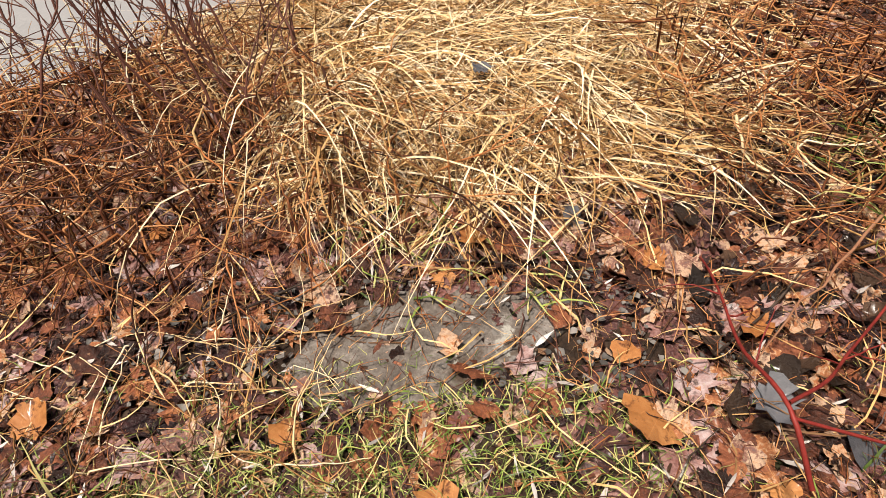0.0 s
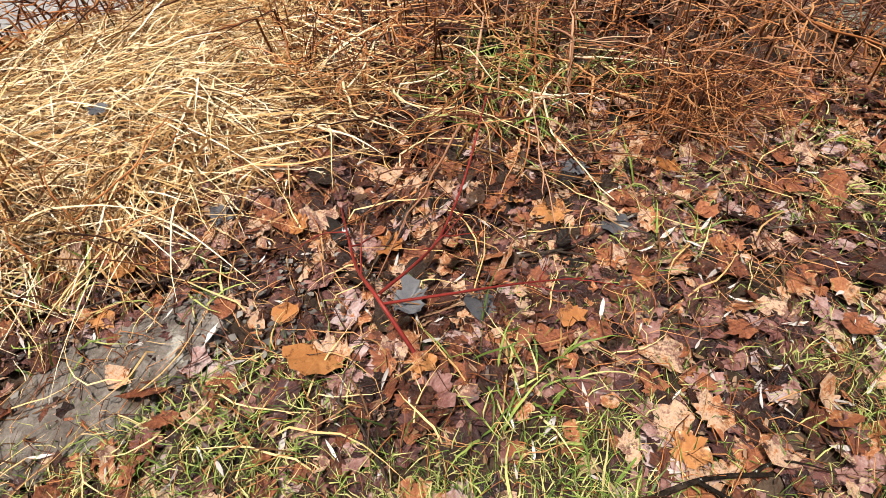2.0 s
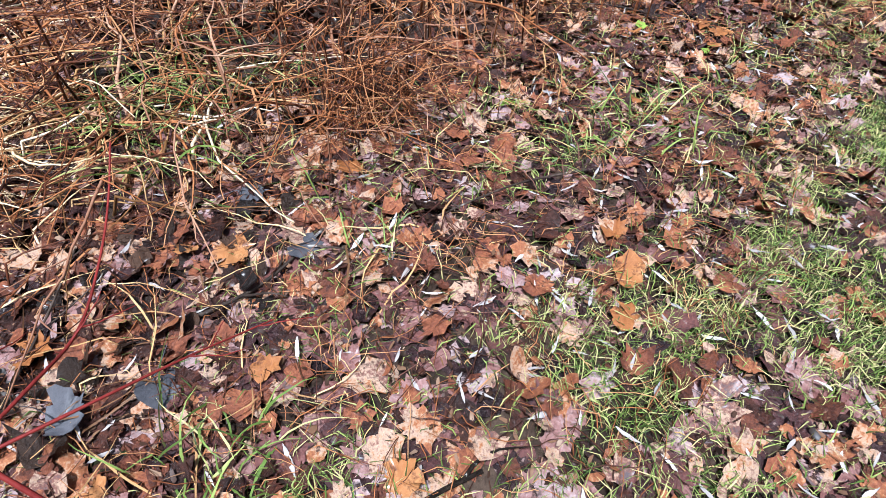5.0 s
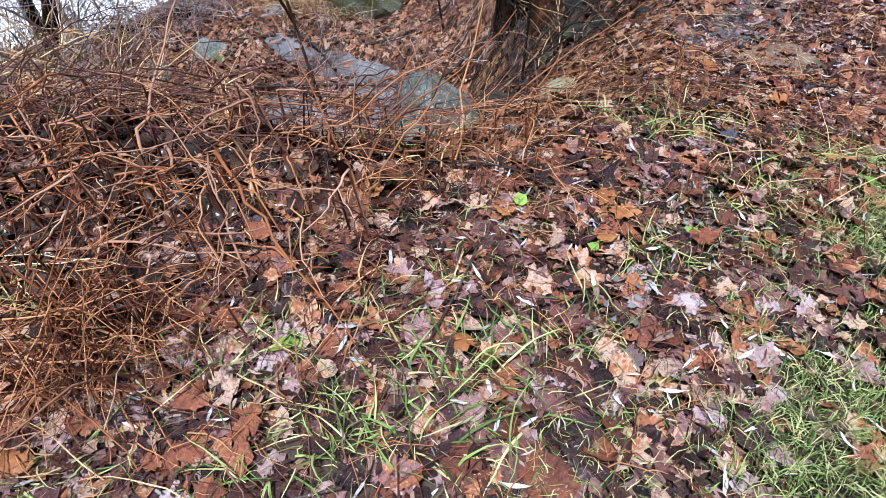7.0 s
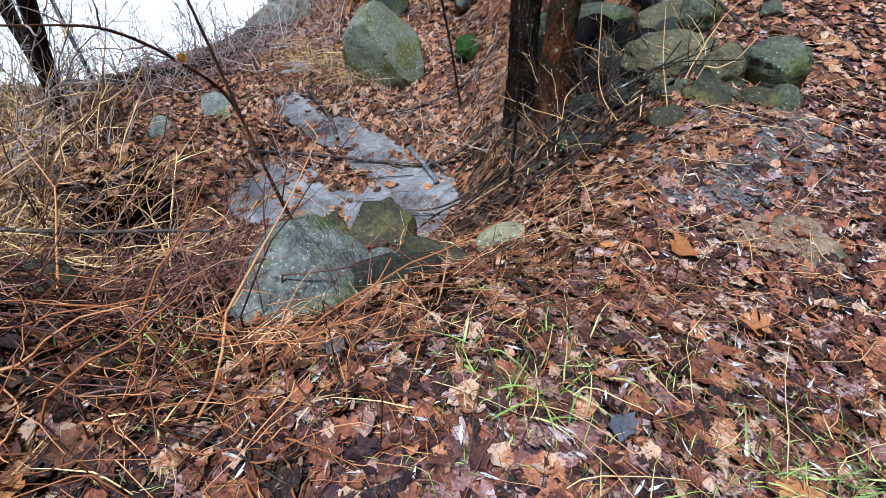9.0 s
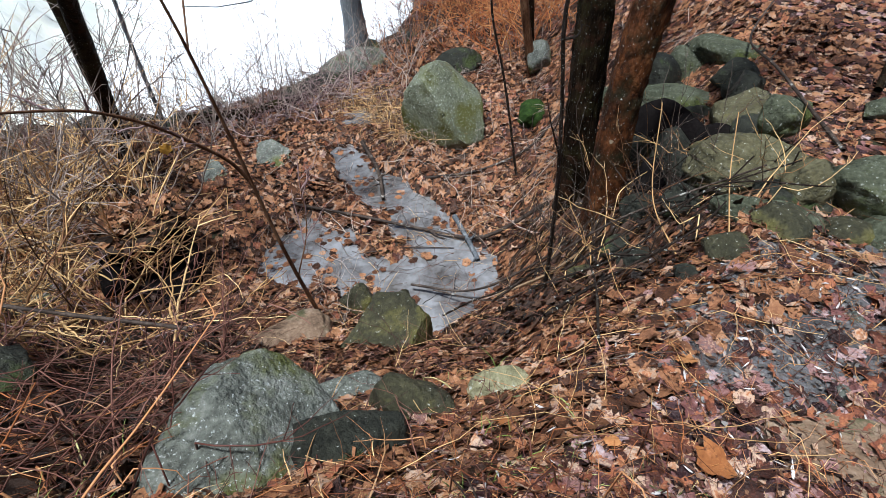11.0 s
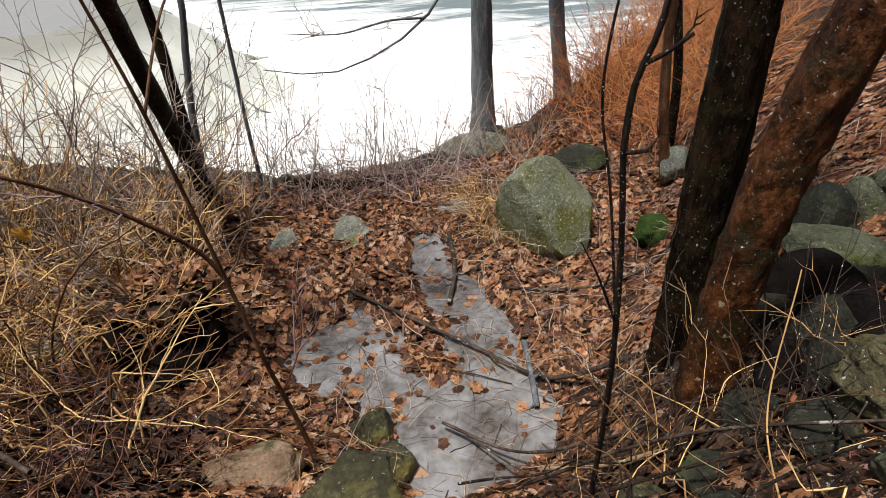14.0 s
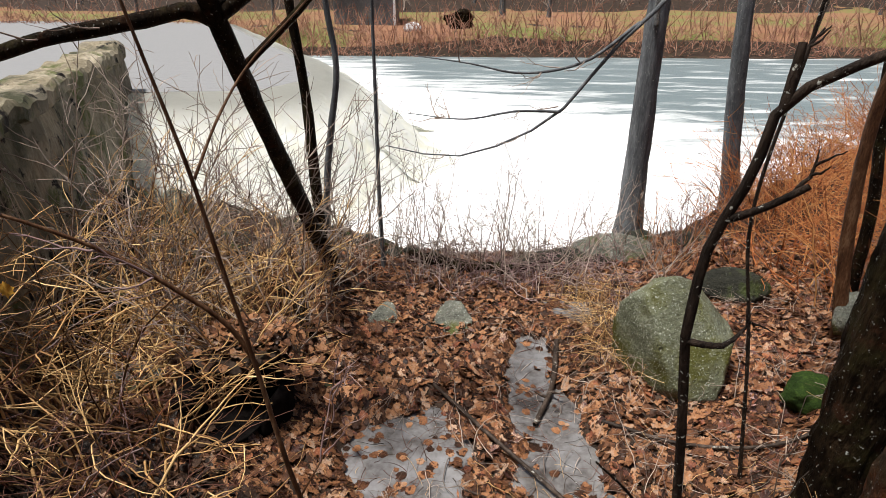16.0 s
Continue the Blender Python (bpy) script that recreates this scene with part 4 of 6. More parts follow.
# the stones of the tumbled wall that stand out: middle, size, turn, surface, words
for i, (place, size, turn, material, words) in enumerate([
    ((7.02, 1.60, -0.82), (0.82, 0.5, 0.40), -58, YELLOW_STONE, "large yellow-green lichened boulder of a tumbled dry wall"),
    ((7.80, 2.26, -0.98), (0.54, 0.46, 0.42), -50, YELLOW_STONE, "rounded olive-yellow boulder of a tumbled dry wall"),
    ((7.77, 2.62, -1.24), (0.38, 0.36, 0.42), 10, DARK_STONE, "dark green wet stone of a tumbled dry wall"),
    ((7.95, 2.98, -1.18), (0.80, 0.5, 0.26), -55, WALL_STONE, "flat grey stone of a tumbled dry wall"),
    ((8.55, 3.45, -1.16), (0.46, 0.42, 0.42), 0, WALL_STONE, "grey-green rounded stone of a tumbled dry wall"),
    ((8.75, 3.08, -1.02), (0.84, 0.5, 0.46), -60, WALL_STONE, "long grey stone of a tumbled dry wall"),
    ((6.64, 1.27, -0.82), (0.62, 0.28, 0.22), -52, WALL_STONE, "pale grey slab stone of a tumbled dry wall"),
    ((7.18, 1.06, -0.70), (0.46, 0.38, 0.38), -40, WALL_STONE, "grey-green sunken boulder of a tumbled dry wall"),
    ((7.0, 1.28, -0.72), (0.34, 0.26, 0.26), 15, YELLOW_STONE, "small mossy stone of a tumbled dry wall"),
    ((7.42, 1.80, -0.62), (0.36, 0.3, 0.28), 0, WALL_STONE, "small grey stone of a tumbled dry wall"),
    ((7.0, 0.86, -0.82), (0.3, 0.26, 0.2), 30, WALL_STONE, "low grey stone of a tumbled dry wall"),
    ((6.62, 1.78, -1.0), (0.3, 0.24, 0.2), 30, DARK_STONE, "low dark stone of a tumbled dry wall")]):
    stone("boulder" if max(size) > 0.6 else "stone", place, size, turn, material, 240 + i, words, "tumbled wall stones", cuts=5, rough=0.14, sub=5 if i == 0 else 4)
# filler stones; the dark ones carry the gaps' shade in their colour
PILE = [(7.3, 2.4, .5, .4, .4, DARK_STONE), (7.45, 1.95, .5, .4, .4, DARK_STONE), (6.98, 2.02, .5, .34, .36, DARK_STONE), (6.6, 2.08, .42, .3, .3, DARK_STONE), (7.15, 2.3, .34, .3, .34, DARK_STONE),
        (7.35, 2.75, .46, .34, .36, DARK_STONE), (8.1, 2.5, .5, .4, .36, DARK_STONE), (8.3, 2.75, .5, .4, .36, DARK_STONE), (8.5, 1.7, .36, .3, .2, WALL_STONE), (8.2, 3.3, .5, .4, .34, DARK_STONE), (8.25, 4.0, .5, .4, .3, WALL_STONE), (8.15, 3.4, .75, .5, .85, DARK_STONE), (7.8, 3.45, .5, .4, .4, DARK_STONE)]
for i, (x, y, a, b, c, material) in enumerate(PILE):
    a, b, c = a * 0.86, b * 0.86, c * 0.86
    word = {"olive_stone": "olive-yellow mossy", "mossy_wall_stone": "grey-green", "dark_wet_stone": "dark wet"}[material.name]
    lay("boulder" if a > 0.6 else "stone", x, y, (a, b, c), 37 * i % 90, material, 40 + i, word + " stone of a tumbled dry wall", "tumbled wall stones", sink=0.36, cuts=10)
for i in range(26):
    x, y = 2.0 + 7.5 * rng.random(), 8.0 + 0.9 * rng.random()
    y = float(shore(x)) - 0.25 - 0.6 * rng.random()
    a = rng.uniform(0.2, 0.5)
    lay("stone", x, y, (a, a * 0.8, a * 0.6), rng.uniform(0, 90), DARK_STONE, 80 + i, "dark wet stone on the river's shore", "shore stones", sink=0.55, sub=3)
for i, (x, y) in enumerate([(5.52, 1.15), (5.95, 0.75), (6.2, 0.55), (5.8, 0.35), (6.1, 1.0), (6.5, 0.7)]):
    a = rng.uniform(0.04, 0.08)
    lay("pebble", x, y, (a, a * 0.8, a * 0.5), rng.uniform(0, 90), LICHEN_STONE if i == 0 else STONE, 120 + i, "small pale pebble on the path", "path pebbles", sink=0.2, sub=2)

# black stones added in the wall's gaps, in place of their shadow
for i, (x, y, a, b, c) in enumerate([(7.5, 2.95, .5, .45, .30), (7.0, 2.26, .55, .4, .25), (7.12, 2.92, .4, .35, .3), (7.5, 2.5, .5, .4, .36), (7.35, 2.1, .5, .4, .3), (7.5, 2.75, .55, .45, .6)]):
    lay("stone", x, y, (a, b, c), 25 * i, SHADE_BLACK, 210 + i, "black stone put for the shadow in a wall gap", "muck-covered wall stones", sink=0.4, sub=3)
for i, (x, y, a) in enumerate([(6.13, 1.61, .3), (6.25, 1.2, .3), (5.94, 1.17, .18), (6.05, 1.95, .26), (6.3, 1.9, .3), (6.55, 1.15, .34), (6.9, 1.3, .4), (6.85, 0.95, .3)]):
    lay("stone", x, y, (a, a * 0.8, a * 0.5), 50 * i, (DARK_STONE, OLIVE_STONE)[i % 2], 220 + i, "low wet stone below the tumbled wall", "stones below the wall", sink=0.42)

# ---- trees, saplings, sticks ----
def tree(name, points, r0, r1, material, label, limbs=(), twigs=40, twig_len=(0.4, 1.1), sides=18, flare=0.5, ridges=0.03, twig_material=None, crown=0, n=40, category="tree"):
    """A bare tree: trunk, limbs given by their own lines, fine twigs; crown: limbs added by chance near the top."""
    top = thing(name, points[0], label, category)
    V, F, P = limb(points, r0, r1, sides, n, 0.02, flare, ridges)
    solid("trunk", under(top, (V, F)), material, top)
    branches = []
    for pts, a, b in limbs:
        V, F, Q = limb(pts, a, b, 8, 22, 0.04)
        branches.append((solid("branch", under(top, (V, F)), material, top), along(pts, 12)))
    for _ in range(crown):
        i = int(rng.uniform(0.6, 0.98) * (n - 1))
        a = rng.uniform(0, 2 * np.pi)
        L = rng.uniform(1.2, 2.6)
        d = np.array([np.cos(a), np.sin(a), 0.9])
        pts = [P[i], P[i] + d * L * 0.4, P[i] + d * L * 0.8 + [0, 0, 0.3], P[i] + d * L + [0, 0, 0.7]]
        V, F, Q = limb(pts, r1 * 0.7, 0.008, 6, 14, 0.05)
        branches.append((solid("branch", under(top, (V, F)), material, top), along(pts, 12)))
    for k, (branch, line) in enumerate(branches):
        count = round(twigs / len(branches))
        if not count:
            continue
        S = shoots(line[None], count, 55, twig_len)
        if k < len(limbs):
            for q in S:
                S2 = shoots(q[None], 2, 50, (twig_len[0] * 0.3, twig_len[1] * 0.5), seg=7)
                solid("twig", under(top, joined(tubes(q[None], 0.006, 0.0015, 5), tubes(S2, 0.003, 0.001, 5))), twig_material or GREY_TWIG, branch)
        else:
            S2 = shoots(S, count * 2, 50, (twig_len[0] * 0.3, twig_len[1] * 0.5), seg=7)
            solid("twigs", under(top, joined(tubes(S, 0.006, 0.0015, 4), tubes(S2, 0.003, 0.001, 3))), twig_material or GREY_TWIG, branch)["kind"] = "stuff"
    return top


def gz(x, y, d=0.0):
    return float(height(x, y)) + d


LIMB_LEFT = [(3.74, 4.62, 0.62), (3.66, 4.56, 0.68), (3.42, 4.43, 0.64), (3.22, 4.30, 0.60), (2.96, 4.10, 0.54), (2.84, 4.0, 0.49), (2.5, 3.7, 0.36), (2.0, 3.4, 0.2)]
tree("tree", [(6.98, 3.08, gz(6.98, 3.08, -0.15)), (6.95, 3.1, -1.2), (6.95, 3.1, 0.3), (7.05, 3.2, 2.5), (7.2, 3.3, 6.0)], 0.13, 0.085, BARK, "dark ridged wet tree trunk flecked with lichen, rising from the slope",
     crown=7, sides=40, flare=0.55, ridges=0.05, n=150)
tree("tree", [(7.14, 3.28, gz(7.14, 3.28, -0.15)), (7.15, 3.22, -1.1), (7.15, 3.24, 0.3), (7.32, 3.4, 2.5), (7.8, 3.7, 5.5)], 0.09, 0.055, BARK, "second dark stem grown close against a thicker trunk", crown=5, sides=32, flare=0.5, ridges=0.045, n=130)
tree("tree", [(6.74, 2.50, gz(6.74, 2.5, -0.2)), (6.73, 2.52, -1.0), (6.82, 2.48, 0.0), (6.94, 2.40, 0.6), (7.3, 2.2, 2.5), (7.7, 2.0, 5.5)], 0.125, 0.085, RED_BARK, "leaning red-brown tree trunk speckled with pale lichen",
     crown=7, sides=40, flare=0.5, ridges=0.045, n=150)
tree("tree", [(7.64, 9.82, -3.0), (7.62, 9.82, -1.2), (7.62, 9.82, 0.6), (7.75, 9.9, 3.0), (7.7, 10.0, 8.0)], 0.175, 0.10, GREY_BARK, "straight grey tree trunk at the river's edge",
     limbs=[([(7.62, 9.8, 0.4), (7.0, 7.5, 0.95), (6.64, 5.9, 0.70), (6.33, 5.85, 0.40), (5.9, 5.86, -0.14), (5.54, 5.89, -0.36), (5.06, 5.88, -0.50), (4.5, 5.82, -0.40)], 0.04, 0.004),
            ([(6.5, 5.88, 0.58), (6.1, 5.8, 0.3), (5.6, 5.7, 0.22), (5.2, 5.6, 0.30), (4.8, 5.5, 0.36)], 0.016, 0.003),
            ([(5.95, 5.86, -0.1), (5.6, 5.75, -0.08), (5.2, 5.7, -0.14), (4.7, 5.7, -0.10)], 0.012, 0.003)], twigs=46, twig_len=(0.25, 0.7), crown=5)
tree("tree", [(9.62, 10.9, gz(9.6, 10.9, -0.2)), (9.40, 10.98, -1.2), (9.34, 11.0, -0.6), (9.25, 11.04, 0.64), (9.1, 11.2, 3), (9.2, 11.3, 7)], 0.14, 0.09, GREY_BARK, "slim grey tree trunk with a kinked foot by the river", crown=5)
tree("tree", [(3.46, 7.42, gz(3.46, 7.42, -0.2)), (3.48, 7.25, -2.2), (3.52, 6.75, -1.7), (3.60, 6.0, -0.9), (3.66, 5.4, -0.25), (3.72, 4.85, 0.36), (3.74, 4.6, 0.66), (3.7, 4.2, 1.2), (3.5, 3.7, 2.4)], 0.092, 0.045, BARK, "dark tree trunk leaning far out over the brush",
     limbs=[(LIMB_LEFT, 0.05, 0.025), ([(3.74, 4.6, 0.64), (3.95, 4.65, 0.78), (4.3, 4.7, 0.95), (4.8, 4.8, 1.3)], 0.045, 0.02),
            ([(3.50, 7.0, -1.95), (3.5, 6.9, -1.3), (3.48, 6.9, -0.2), (3.42, 6.88, 0.6), (3.3, 6.8, 2.2)], 0.065, 0.04)], twigs=60, twig_len=(0.3, 0.9), crown=4)
tree("sapling", [(3.47, 7.17, gz(3.47, 7.17, -0.1)), (3.49, 7.17, -1.9), (3.56, 7.19, -1.0), (3.64, 7.21, -0.5), (3.73, 7.23, 0.06), (3.67, 7.22, 0.73), (3.75, 7.2, 2.5)], 0.045, 0.022, GREY_BARK, "slim bent grey sapling beside a leaning trunk", crown=3, sides=10, flare=0.3, category="sapling")
tree("sapling", [(4.02, 7.83, gz(4.02, 7.83, -0.1)), (4.0, 7.83, -1.5), (4.01, 7.83, -0.5), (4.02, 7.83, 0.73), (4.05, 7.85, 2.5)], 0.028, 0.014, GREY_BARK, "thin upright grey sapling by the river", crown=3, sides=8, flare=0.3, category="sapling")
tree("sapling", [(8.9, 6.2, gz(8.9, 6.2, -0.1)), (8.72, 6.3, -1.1), (8.69, 6.34, -0.05), (8.78, 6.32, 0.6), (8.9, 6.3, 3)], 0.06, 0.04, BROWN_BARK, "slim brown trunk among leaves behind the boulder", crown=4, sides=12, category="tree")
tree("sapling", [(9.25, 6.75, gz(9.25, 6.75, -0.1)), (9.2, 6.8, -1.1), (9.05, 6.9, 0.0), (9.0, 6.9, 3)], 0.06, 0.035, BARK, "slim dark trunk on the leafy slope", crown=3, sides=12, category="tree")
tree("sapling", [(5.95, 2.22, gz(5.95, 2.22, -0.1)), (5.91, 2.16, -0.75), (5.86, 2.14, -0.2), (5.81, 2.12, 0.13)], 0.014, 0.0105, SAPLING_BARK, "near dark sapling with lichen and a forked top",
     limbs=[([(5.81, 2.12, 0.13), (5.82, 2.12, 0.33), (5.86, 2.10, 0.48), (5.88, 2.09, 0.60), (5.94, 2.06, 0.65), (6.02, 2.02, 0.70), (6.3, 1.9, 0.8), (6.6, 1.75, 0.95)], 0.0112, 0.005),
            ([(5.812, 2.12, 0.12), (5.84, 2.1, 0.125), (5.875, 2.09, 0.13)], 0.008, 0.006), ([(5.88, 2.09, 0.59), (5.882, 2.09, 0.64), (5.884, 2.09, 0.69)], 0.010, 0.007),
            ([(5.83, 2.115, 0.38), (5.88, 2.08, 0.42), (5.93, 2.05, 0.47)], 0.008, 0.006), ([(5.90, 2.155, -0.6), (5.76, 2.1, -0.3), (5.64, 2.0, -0.1)], 0.006, 0.002)], twigs=5, twig_len=(0.1, 0.25), sides=8, flare=0.2, ridges=0.02, twig_material=SAPLING_BARK, category="sapling")
tree("sapling", [(7.31, 4.38, gz(7.31, 4.38, -0.1)), (7.12, 4.48, -1.15), (7.03, 4.53, -0.65), (7.1, 4.5, 0.6), (7.2, 4.5, 2.2)], 0.014, 0.008, SAPLING_BARK, "thin dark upright sapling before the boulder", crown=3, sides=8, flare=0.2, category="sapling")
tree("sapling", [(4.56, 3.22, gz(4.56, 3.22, -0.1)), (4.50, 3.28, -2.05), (4.40, 3.27, -1.45), (4.32, 3.25, -0.80), (4.26, 3.22, -0.30), (4.20, 3.20, 0.15), (4.12, 3.17, 0.6), (4.0, 3.1, 1.4)], 0.017, 0.004, BROWN_BARK, "dark leaning red-brown sapling over the hollow",
     limbs=[([(4.33, 3.26, -0.85), (4.26, 3.24, -0.66), (4.07, 3.14, -0.38), (3.88, 3.0, -0.14), (3.70, 2.85, 0.04), (3.3, 2.6, 0.25)], 0.013, 0.005), ([(4.21, 3.22, 0.08), (4.28, 3.36, 0.30), (4.34, 3.52, 0.46), (4.60, 3.69, 0.75), (4.8, 3.8, 1.0)], 0.007, 0.003),
            ([(4.45, 3.28, -1.7), (4.6, 3.35, -1.4), (4.65, 3.4, -1.0)], 0.006, 0.003)], twigs=20, twig_len=(0.2, 0.5), sides=8, flare=0.2, ridges=0.02, twig_material=ROSE_TWIG, category="sapling")


def shrub(x, y, stems_n, tall, material, label):
    """A bare shrub: each stem with its fine side twigs is a part."""
    top = thing("bare_shrub", (x, y, gz(x, y)), label, "shrub", "bare shrubs")
    for k in range(stems_n):
        a, L, b = rng.uniform(0, 2 * np.pi), tall * rng.uniform(0.6, 1.0), rng.uniform(0.15, 0.5)
        foot = np.array([x + 0.08 * np.cos(a), y + 0.08 * np.sin(a), gz(x, y) - 0.04])
        d = np.array([np.cos(a) * b, np.sin(a) * b, 1.0])
        bow = rng.normal(0, 0.12, 3)
        V, F, P = limb([foot, foot + d * L * 0.35 + bow * 0.5, foot + d * L * 0.7 + bow, foot + d * L], 0.0075, 0.0022, 6, 16, 0.08)
        S = shoots(P[None], 9, 50, (0.2, 0.6), 10, seg=7, jitter=10)
        S2 = shoots(S, 22, 50, (0.1, 0.3), 10, seg=5, jitter=10)
        solid("stem", under(top, joined((V, F), tubes(S, 0.0036, 0.0014, 5), tubes(S2, 0.002, 0.001, 4))), material, top)


for x, y, k, tall, material, words in [(2.7, 6.6, 5, 1.7, ROSE_TWIG, "grey-brown bare shrub above the river"), (3.05, 7.3, 5, 1.5, GREY_TWIG, "pale grey bare shrub at the water's edge"), (3.9, 7.2, 5, 1.4, GREY_TWIG, "pale grey bare shrub at the water's edge"),
                                       (4.5, 7.6, 4, 1.3, GREY_TWIG, "pale grey bare shrub at the water's edge"), (2.2, 5.7, 5, 1.8, ROSE_TWIG, "grey-brown bare shrub above the river"), (1.7, 6.2, 5, 1.8, TAN_TWIG, "tan bare shrub before the concrete wall"),
                                       (3.35, 6.6, 4, 1.2, TAN_TWIG, "tan bare shrub beside a leaning trunk"), (2.5, 7.6, 5, 1.6, GREY_TWIG, "pale grey bare shrub below the wall"), (6.9, 8.3, 5, 0.9, ROSE_TWIG, "low reddish bare shrub on the shore"), (8.2, 8.9, 5, 1.1, ROSE_TWIG, "low reddish bare shrub on the shore"),
                                       (5.6, 8.1, 4, 0.9, GREY_TWIG, "pale grey bare shrub at the water's edge")]:
    shrub(x, y, k, tall, material, words)

def stick(name, points, r0, r1, material, label, side=3, group="fallen sticks", rise=0.015):
    """A fallen stick through plan points (x, y, height over the ground), with a few short side twigs in the same mesh."""
    pts = [(x, y, max(gz(x, y), POOL - 0.01 if 3.6 < x < 8.2 and 2.5 < y < 7.2 else -9) + h + rise) for x, y, h in points]
    V, F, P = limb(pts, r0, r1, 7, 26, 0.07)
    pieces = [(V, F)]
    if side:
        S = shoots(P[None], side, 50, (0.1, 0.35), 5, seg=5, jitter=6)
        pieces.append(tubes(S, r1 * 0.9 + 0.001, 0.001, 5))
    return tagged(solid(name, joined(*pieces), material), label, "stick", group)


stick("fallen_branch", [(4.95, 5.35, 0.02), (5.45, 4.74, 0.04), (5.95, 4.25, 0.03), (6.35, 3.75, 0.05), (6.9, 3.35, 0.12)], 0.016, 0.022, WOOD, "long thin fallen branch across the puddle", 5)
stick("fallen_branch", [(6.35, 4.2, 0.02), (6.28, 3.85, 0.04), (6.2, 3.5, 0.02)], 0.03, 0.024, GREY_BARK, "pale lichen-covered broken branch in the puddle", 3)
stick("fallen_branch", [(5.45, 3.5, 0.08), (5.85, 3.1, 0.12), (6.3, 2.75, 0.12), (6.8, 2.35, 0.10)], 0.013, 0.009, WOOD, "fallen branch leaning from the bank to the puddle", 4)
stick("fallen_branch", [(5.98, 2.85, 0.10), (6.2, 2.5, 0.10), (6.38, 2.25, 0.06)], 0.014, 0.014, PALE_WOOD, "bare orange-tan broken stick below the trunks", 0)
stick("fallen_branch", [(5.75, 2.6, 0.16), (6.3, 2.0, 0.28), (6.8, 1.45, 0.2)], 0.011, 0.006, WOOD, "thin lichened branch resting on the bank", 4)
stick("fallen_branch", [(5.3, 4.2, 0.03), (5.7, 4.05, 0.02), (6.1, 3.8, 0.01)], 0.009, 0.005, WOOD, "thin dark stick lying in the puddle", 3)
stick("fallen_branch", [(6.15, 6.2, 0.03), (6.02, 5.4, 0.05), (5.85, 4.95, 0.03)], 0.03, 0.02, WOOD, "dark upright-grained stick beside the channel", 2)
stick("fallen_branch", [(6.4, 4.95, 0.03), (7.0, 4.7, 0.06), (7.6, 4.6, 0.05), (8.2, 4.7, 0.04)], 0.017, 0.012, WOOD, "crooked brown branch below the boulder", 4)
stick("fallen_branch", [(5.6, 3.35, 0.05), (5.95, 2.75, 0.05), (6.15, 2.5, 0.05)], 0.008, 0.005, WOOD, "thin dark stick at the puddle's edge", 2)
stick("fallen_log", [(4.3, 8.2, 0.06), (5.3, 8.15, 0.08), (6.3, 8.3, 0.06)], 0.10, 0.07, BARK, "dark wet log along the river's shore", 5)
stick("fallen_log", [(2.7, 6.9, 0.08), (3.3, 6.3, 0.1), (3.7, 5.7, 0.12)], 0.05, 0.04, BARK, "dark log under bare twigs", 3)
stick("fallen_branch", [(7.0, 1.2, 0.35), (7.9, 2.2, 0.35), (8.6, 2.9, 0.2), (9.6, 3.4, 0.1)], 0.012, 0.008, WOOD, "long dark branch across the tumbled wall", 5)
stick("fallen_branch", [(8.6, 1.8, 0.1), (10.0, 2.3, 0.15), (11.2, 2.4, 0.1)], 0.035, 0.02, BARK, "dark fallen branch on the leafy bank", 4)
stick("fallen_branch", [(1.9, 3.4, 0.5), (2.8, 3.0, 0.55), (3.7, 2.3, 0.45)], 0.014, 0.010, WOOD, "dark branch lying in the brambles", 2)
stick("fallen_branch", [(1.0, 0.62, 0.02), (1.2, 0.55, 0.02), (1.45, 0.55, 0.02)], 0.006, 0.004, WOOD, "thin brown stick on the wet leaves", 3)
stick("fallen_branch", [(6.3, 1.25, 0.05), (6.55, 1.5, 0.3), (6.7, 1.65, 0.6)], 0.004, 0.0025, TAN_TWIG, "upright tan twig by the tumbled wall", 2)
stick("fallen_branch", [(6.1, 1.35, 0.0), (6.3, 1.75, 0.35), (6.5, 2.0, 0.9)], 0.0042, 0.0025, TAN_TWIG, "upright tan cane by the tumbled wall", 3)
for k in range(9):
    x, y, turn, L = rng.uniform(5.5, 6.9), rng.uniform(1.2, 2.6), rng.uniform(-70, 60), rng.uniform(0.7, 1.6)
    c, d = L / 2 * math.cos(radians(turn)), L / 2 * math.sin(radians(turn))
    stick("fallen_branch", [(x - c, y - d, rng.uniform(0.03, 0.3)), (x - c * 0.3, y - d * 0.3 + rng.normal(0, 0.06), rng.uniform(0.08, 0.3)), (x + c * 0.4, y + d * 0.4 + rng.normal(0, 0.06), rng.uniform(0.08, 0.35)), (x + c, y + d, rng.uniform(0.03, 0.4))],
          rng.uniform(0.006, 0.013), 0.004, SAPLING_BARK, "dark crooked branch flecked with lichen over wet ground", 5)
stick("fallen_branch", [(0.90, -0.10, 0.02), (1.03, -0.13, 0.035), (1.16, -0.19, 0.02)], 0.007, 0.005, SAPLING_BARK, "short lichened branch lying in the grass", 2)
